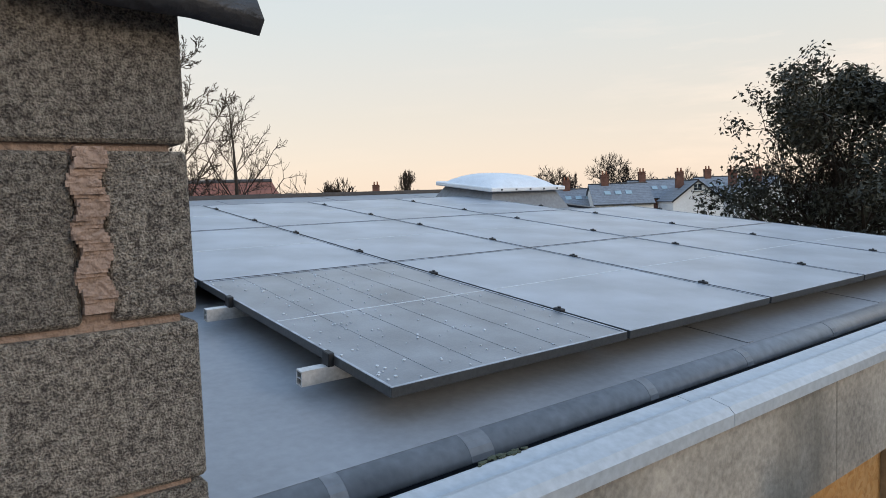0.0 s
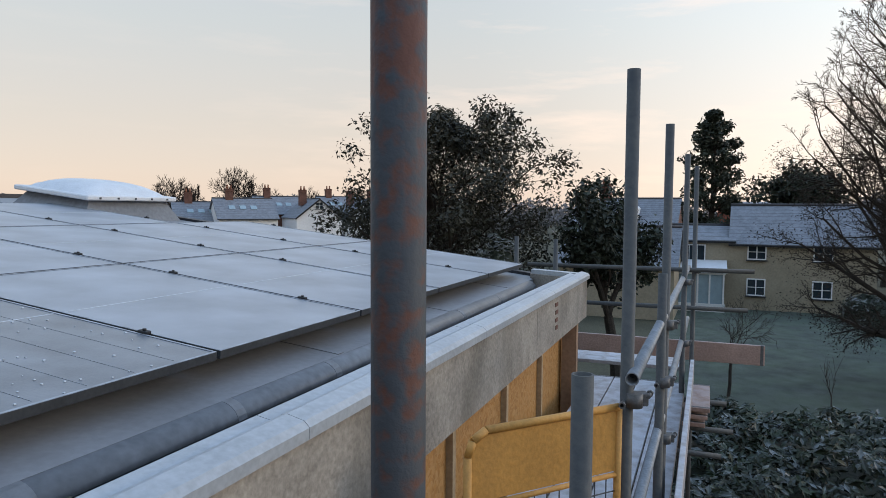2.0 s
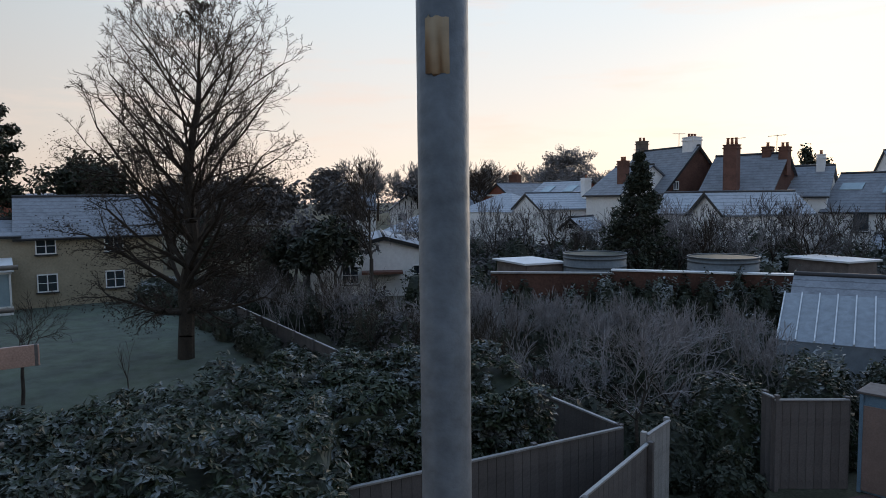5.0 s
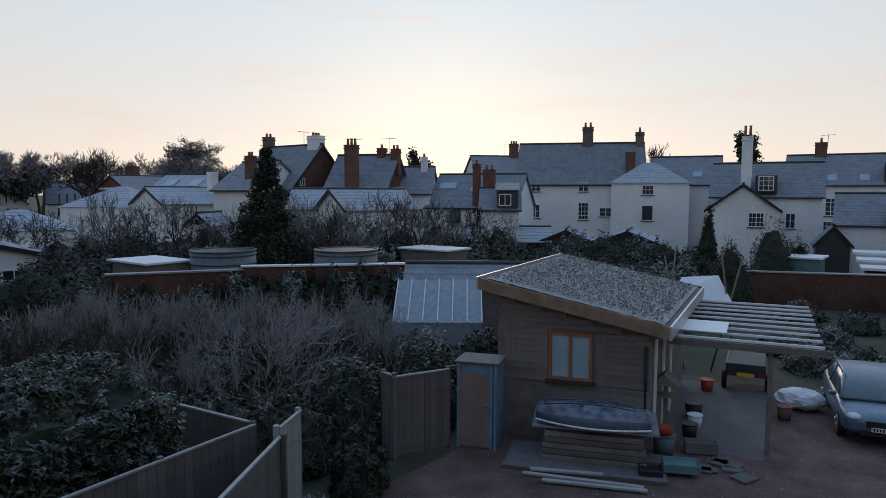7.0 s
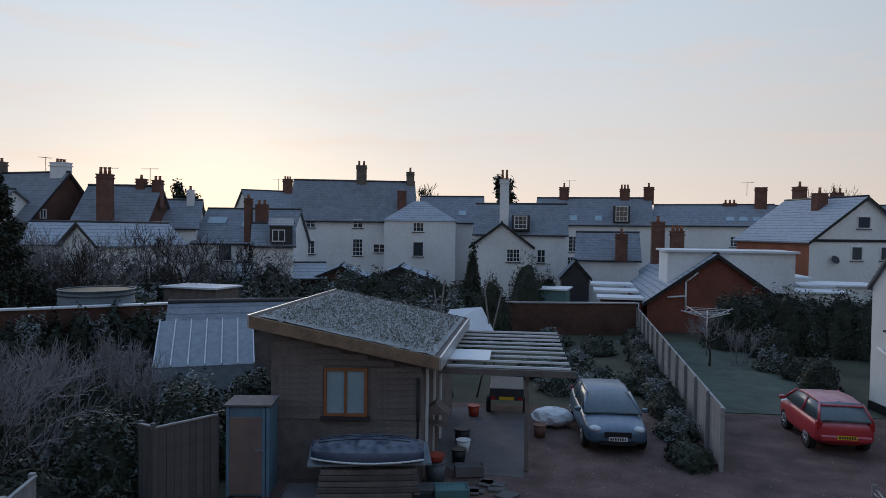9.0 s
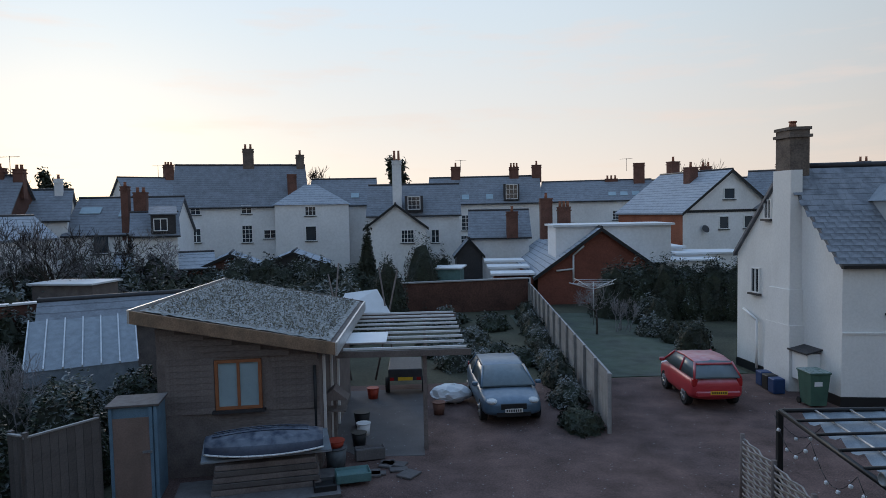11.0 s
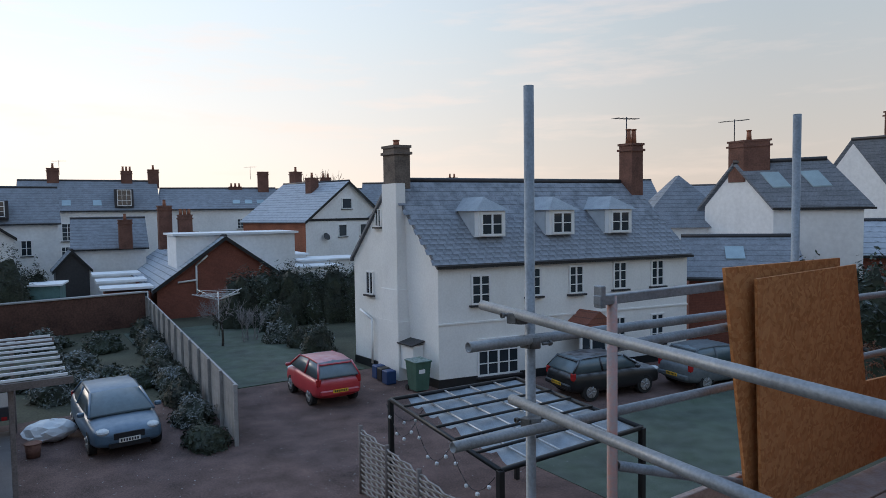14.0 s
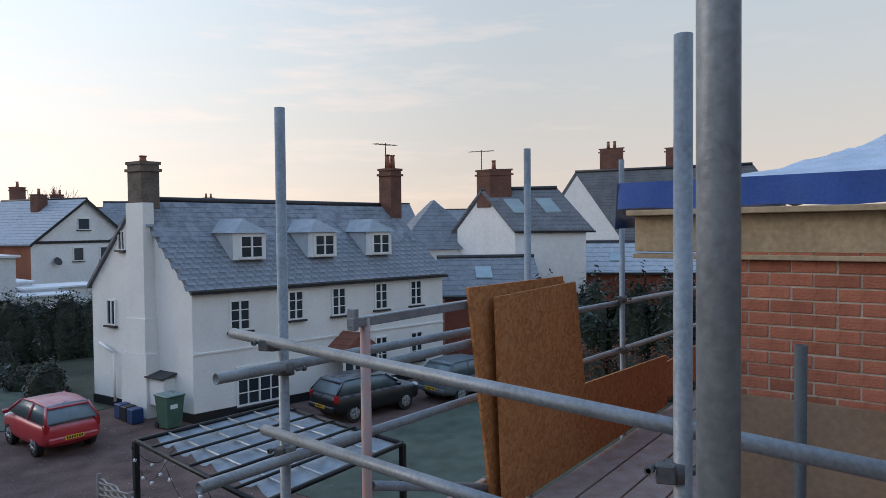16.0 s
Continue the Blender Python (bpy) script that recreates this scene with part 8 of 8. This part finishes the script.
for k in range(14):
    bush("frosted garden bed plants", (R_.uniform(-4.2, -0.6), R_.uniform(-38, -26), 0), 2.2, 2.2, R_.uniform(0.5, 1.2), 1200, 0.08, LEAFF if k % 3 else LEAFH, 420 + k, group="border plants")
for k in range(10):
    bush("dark evergreen hedge behind the lawn", (-11.6 - 1.25 * k, -38.6 + 0.38 * k, 0), 3.6, 3.0, 3.7 + 0.12 * (k % 3), 3600, 0.09, LEAFH if k % 2 else LEAFD, 440 + k, group="hedge bushes")
for k in range(6):
    bush("low shrub at the lawn edge", (-11.6 + R_.uniform(-1, 0.4), -27.5 - 1.7 * k, 0), 1.8, 1.8, R_.uniform(1.0, 2.0), 1400, 0.08, LEAFF if k % 2 else LEAFD, 450 + k, group="border plants")
twig_bush("frosted shrub on the lawn", (-10.4, -34, 0), 1.6, 1.6, 1.9, 8, 461, TWIGF)
for k in range(9):
    bush("dark boundary hedge behind the scaffold", (13 + 0.5 * k, 3.0 + 0.6 * k, 0), 3, 3, 4.2 + 0.1 * k, 2200, 0.12, LEAFD, 470 + k, group="boundary hedge")
for k in range(6):
    bush("large dark evergreen by the brick range", (-27.5 - 0.4 * k, -14.6 + 1.7 * k, 0), 3.4, 3.0, 5.0, 2600, 0.13, LEAFH if k % 2 else LEAFD, 490 + k, group="tall evergreen hedge")
for k in range(6):
    bush("russet beech hedge behind the scaffold", (-23.5 - 0.6 * k, -12.4 + 1.2 * k, 0), 2.2, 2, 2.4, 1600, 0.07, mat("russet_leaf", (0.17, 0.07, 0.035), 0.8, scale=2, fine=9, var=0.5, bump=0), 500 + k, group="russet hedge")
for k in range(16):
    bush("shrub at the end of the lawn", (46 - 0.2 * k, 3.5 + 0.9 * k if k < 6 else -8.5 - 0.5 * (k - 6), 0), 2.6, 2.6, R_.uniform(1, 2.4), 900, 0.13, LEAFD if k % 2 else LEAFF, 520 + k, group="garden bushes")
for k in range(12):
    s = k / 11
    bush("dark ivy hanging over the garden wall", (20.6 - 7.0 * s, -22.9 - 5.0 * s, 0.2), 3.4, 1.7, R_.uniform(2.5, 3.4), 2400, 0.1, LEAFD if k % 3 else LEAFF, 560 + k, group="ivy on the wall", rz=-35)
for k in range(9):
    s = k / 8
    bush("dark shrub along the old wall", (25.0 - 4.4 * s, -19.0 - 4.0 * s, 0), 2.4, 1.6, R_.uniform(2.2, 3.0), 1500, 0.1, LEAFD if k % 2 else LEAFF, 580 + k, group="ivy on the wall", rz=-45)
for k in range(8):
    s = k / 7
    bush("dark climber on the brick wall", (13.4 - 8.4 * s, -25.7 - 4.2 * s, 0), 2.2, 1.4, R_.uniform(1.8, 2.5), 1000, 0.1, LEAFD if k % 3 else LEAFF, 600 + k, group="ivy on the wall", rz=-25)
for k in range(30):
    x, y = R_.uniform(2.5, 26), R_.uniform(-51, -40)
    bush("dense evergreen shrub before the town houses", (x, y, 0), R_.uniform(3, 4.6), R_.uniform(3, 4.4), R_.uniform(2.0, 3.3), 1500, 0.14, (LEAFD, LEAFD, LEAFF)[k % 3], 620 + k, group="garden bushes")
for k in range(14):
    x, y = R_.uniform(26, 40), R_.uniform(-46, -36)
    bush("dense winter shrub before the old houses", (x, y, 0), R_.uniform(3, 5), R_.uniform(3, 5), R_.uniform(2.4, 4.0), 1200, 0.17, (LEAFD, WOODS, LEAFF)[k % 3], 660 + k, group="garden bushes")
for k in range(16):
    bush("dark mixed growth along the lawn fence", (15 + 2.0 * k, -12.6 + R_.uniform(-1.5, 0.6), 0), 3.0, 2.6, R_.uniform(1.6, 2.8), 1400, 0.12, LEAFD if k % 3 else WOODS, 680 + k, group="fence growth")
for k in range(12):
    leafy_tree("bushy dark tree beyond the lawn", (34 + 2.3 * k, -13 - R_.uniform(0, 6), 0), R_.uniform(4.2, 6.5), 4.5, 0.12, 700 + k, 1800, 0.2, 0.55, material=WOODS if k % 2 else LEAFD)
# a ragged hedge topped with frosted twigs
for k, (x, y) in enumerate(((19.8, -13.9), (19.8, -14.8), (19.7, -15.7), (17.4, -14.8), (17.3, -15.7), (17.1, -16.6), (15.0, -15.7), (14.8, -16.6), (14.5, -17.6), (12.6, -16.6), (12.3, -17.5), (11.9, -18.5), (10.2, -17.5))):
    twig_bush("frosted twiggy top of the ragged hedge", (x, y, 0.9), 2.0, 2.0, 2.0 + 0.25 * (k % 3), 12, 1100 + k, TWIGF, levels=3, group="ragged hedge")
    bush("dark evergreen body of the ragged hedge", (x + 0.2, y + 0.2, 0), 2.6, 2.4, 2.2, 1900, 0.09, LEAFD, 1120 + k, group="ragged hedge")
# taller growth that screens the foot of the town
RT = random.Random(31)
for k in range(30):
    a = -1.22 + 0.62 * k / 29 + RT.uniform(-0.015, 0.015)
    r = RT.uniform(46, 55) - (8 if k % 4 == 0 else 0)
    bush("dense winter shrub screening the old houses", (r * math.cos(a), r * math.sin(a), 0), RT.uniform(3.2, 4.8), RT.uniform(3, 4.4), RT.uniform(3.3, 4.7), 1700, 0.15, (LEAFD, WOODS, LEAFF)[k % 3], 800 + k, group="garden bushes")
for k in range(22):
    a = -1.2 + 0.66 * k / 21 + RT.uniform(-0.02, 0.02)
    r = RT.uniform(40, 51)
    bare_tree("frosted bare garden tree before the old houses", (r * math.cos(a), r * math.sin(a), 0), RT.uniform(5.0, 6.8), 4.6, 0.1, 840 + k, 4, material=(TWIGF, TWIG, WOODS)[k % 3], spread=0.9, minr=0.014)
for k in range(11):
    bush("dense evergreen shrub before the town houses", (21.5 - 1.75 * k + RT.uniform(-0.5, 0.5), -50.5 + 0.16 * k + RT.uniform(-1.2, 1.2), 0), RT.uniform(3.4, 4.8), RT.uniform(3, 4), RT.uniform(2.3, 3.4) + (0.7 if 4 < k < 10 else 0), 2000, 0.13, (LEAFD, LEAFD, LEAFF)[k % 3], 870 + k, group="garden bushes")
# tufts of frosted growth on the studio roof
g = np.random.default_rng(44)
a_, b_ = g.uniform(0.02, 0.98, 7000), g.uniform(0.02, 0.98, 7000)
q = np.array([tuple(SM @ Vector((-0.22 + 4.34 * u, -0.22 + 7.1 * v, 4.14 - 0.917 * u))) for u, v in zip(a_, b_)])
q[:, 2] += g.uniform(0.0, 0.06, len(q))
tf = cards("sedum_tuft", q, np.tile(np.array([0, 0, 0.5]), (len(q), 1)), 0.04, SEDUM, 0.8)
tf.parent = shd
tf["kind"] = "stuff"
for k in range(22):
    bush("dark clipped growth on the lawn side of the fence", (15.5 + 1.4 * k, -9.3 + R_.uniform(-0.3, 0.3), 0), 2.4, 1.4, R_.uniform(1.2, 1.7), 900, 0.08, LEAFD if k % 3 else LEAFF, 730 + k, group="fence growth")
for k in range(18):
    x, y = R_.uniform(26, 46), R_.uniform(-32, -15)
    bush("tall dark evergreen in the neighbouring gardens", (x, y, 0), R_.uniform(3, 4.6), R_.uniform(3, 4.6), R_.uniform(2.2, 3.4), 1300, 0.15, LEAFD if k % 4 else WOODS, 760 + k, group="neighbour bushes")
g = np.random.default_rng(77)
q = np.stack([g.uniform(-13, 5, 900), g.uniform(-24, -12.5, 900), np.full(900, 0.004)], 1)
fl = cards("fallen_leaves", q, np.tile(np.array([0, 0, 1.0]), (900, 1)), 0.028, FENCE, 0.15)
tagged(fl, "scattered dead leaves and stones on the gravel", "leaves", kind="stuff")
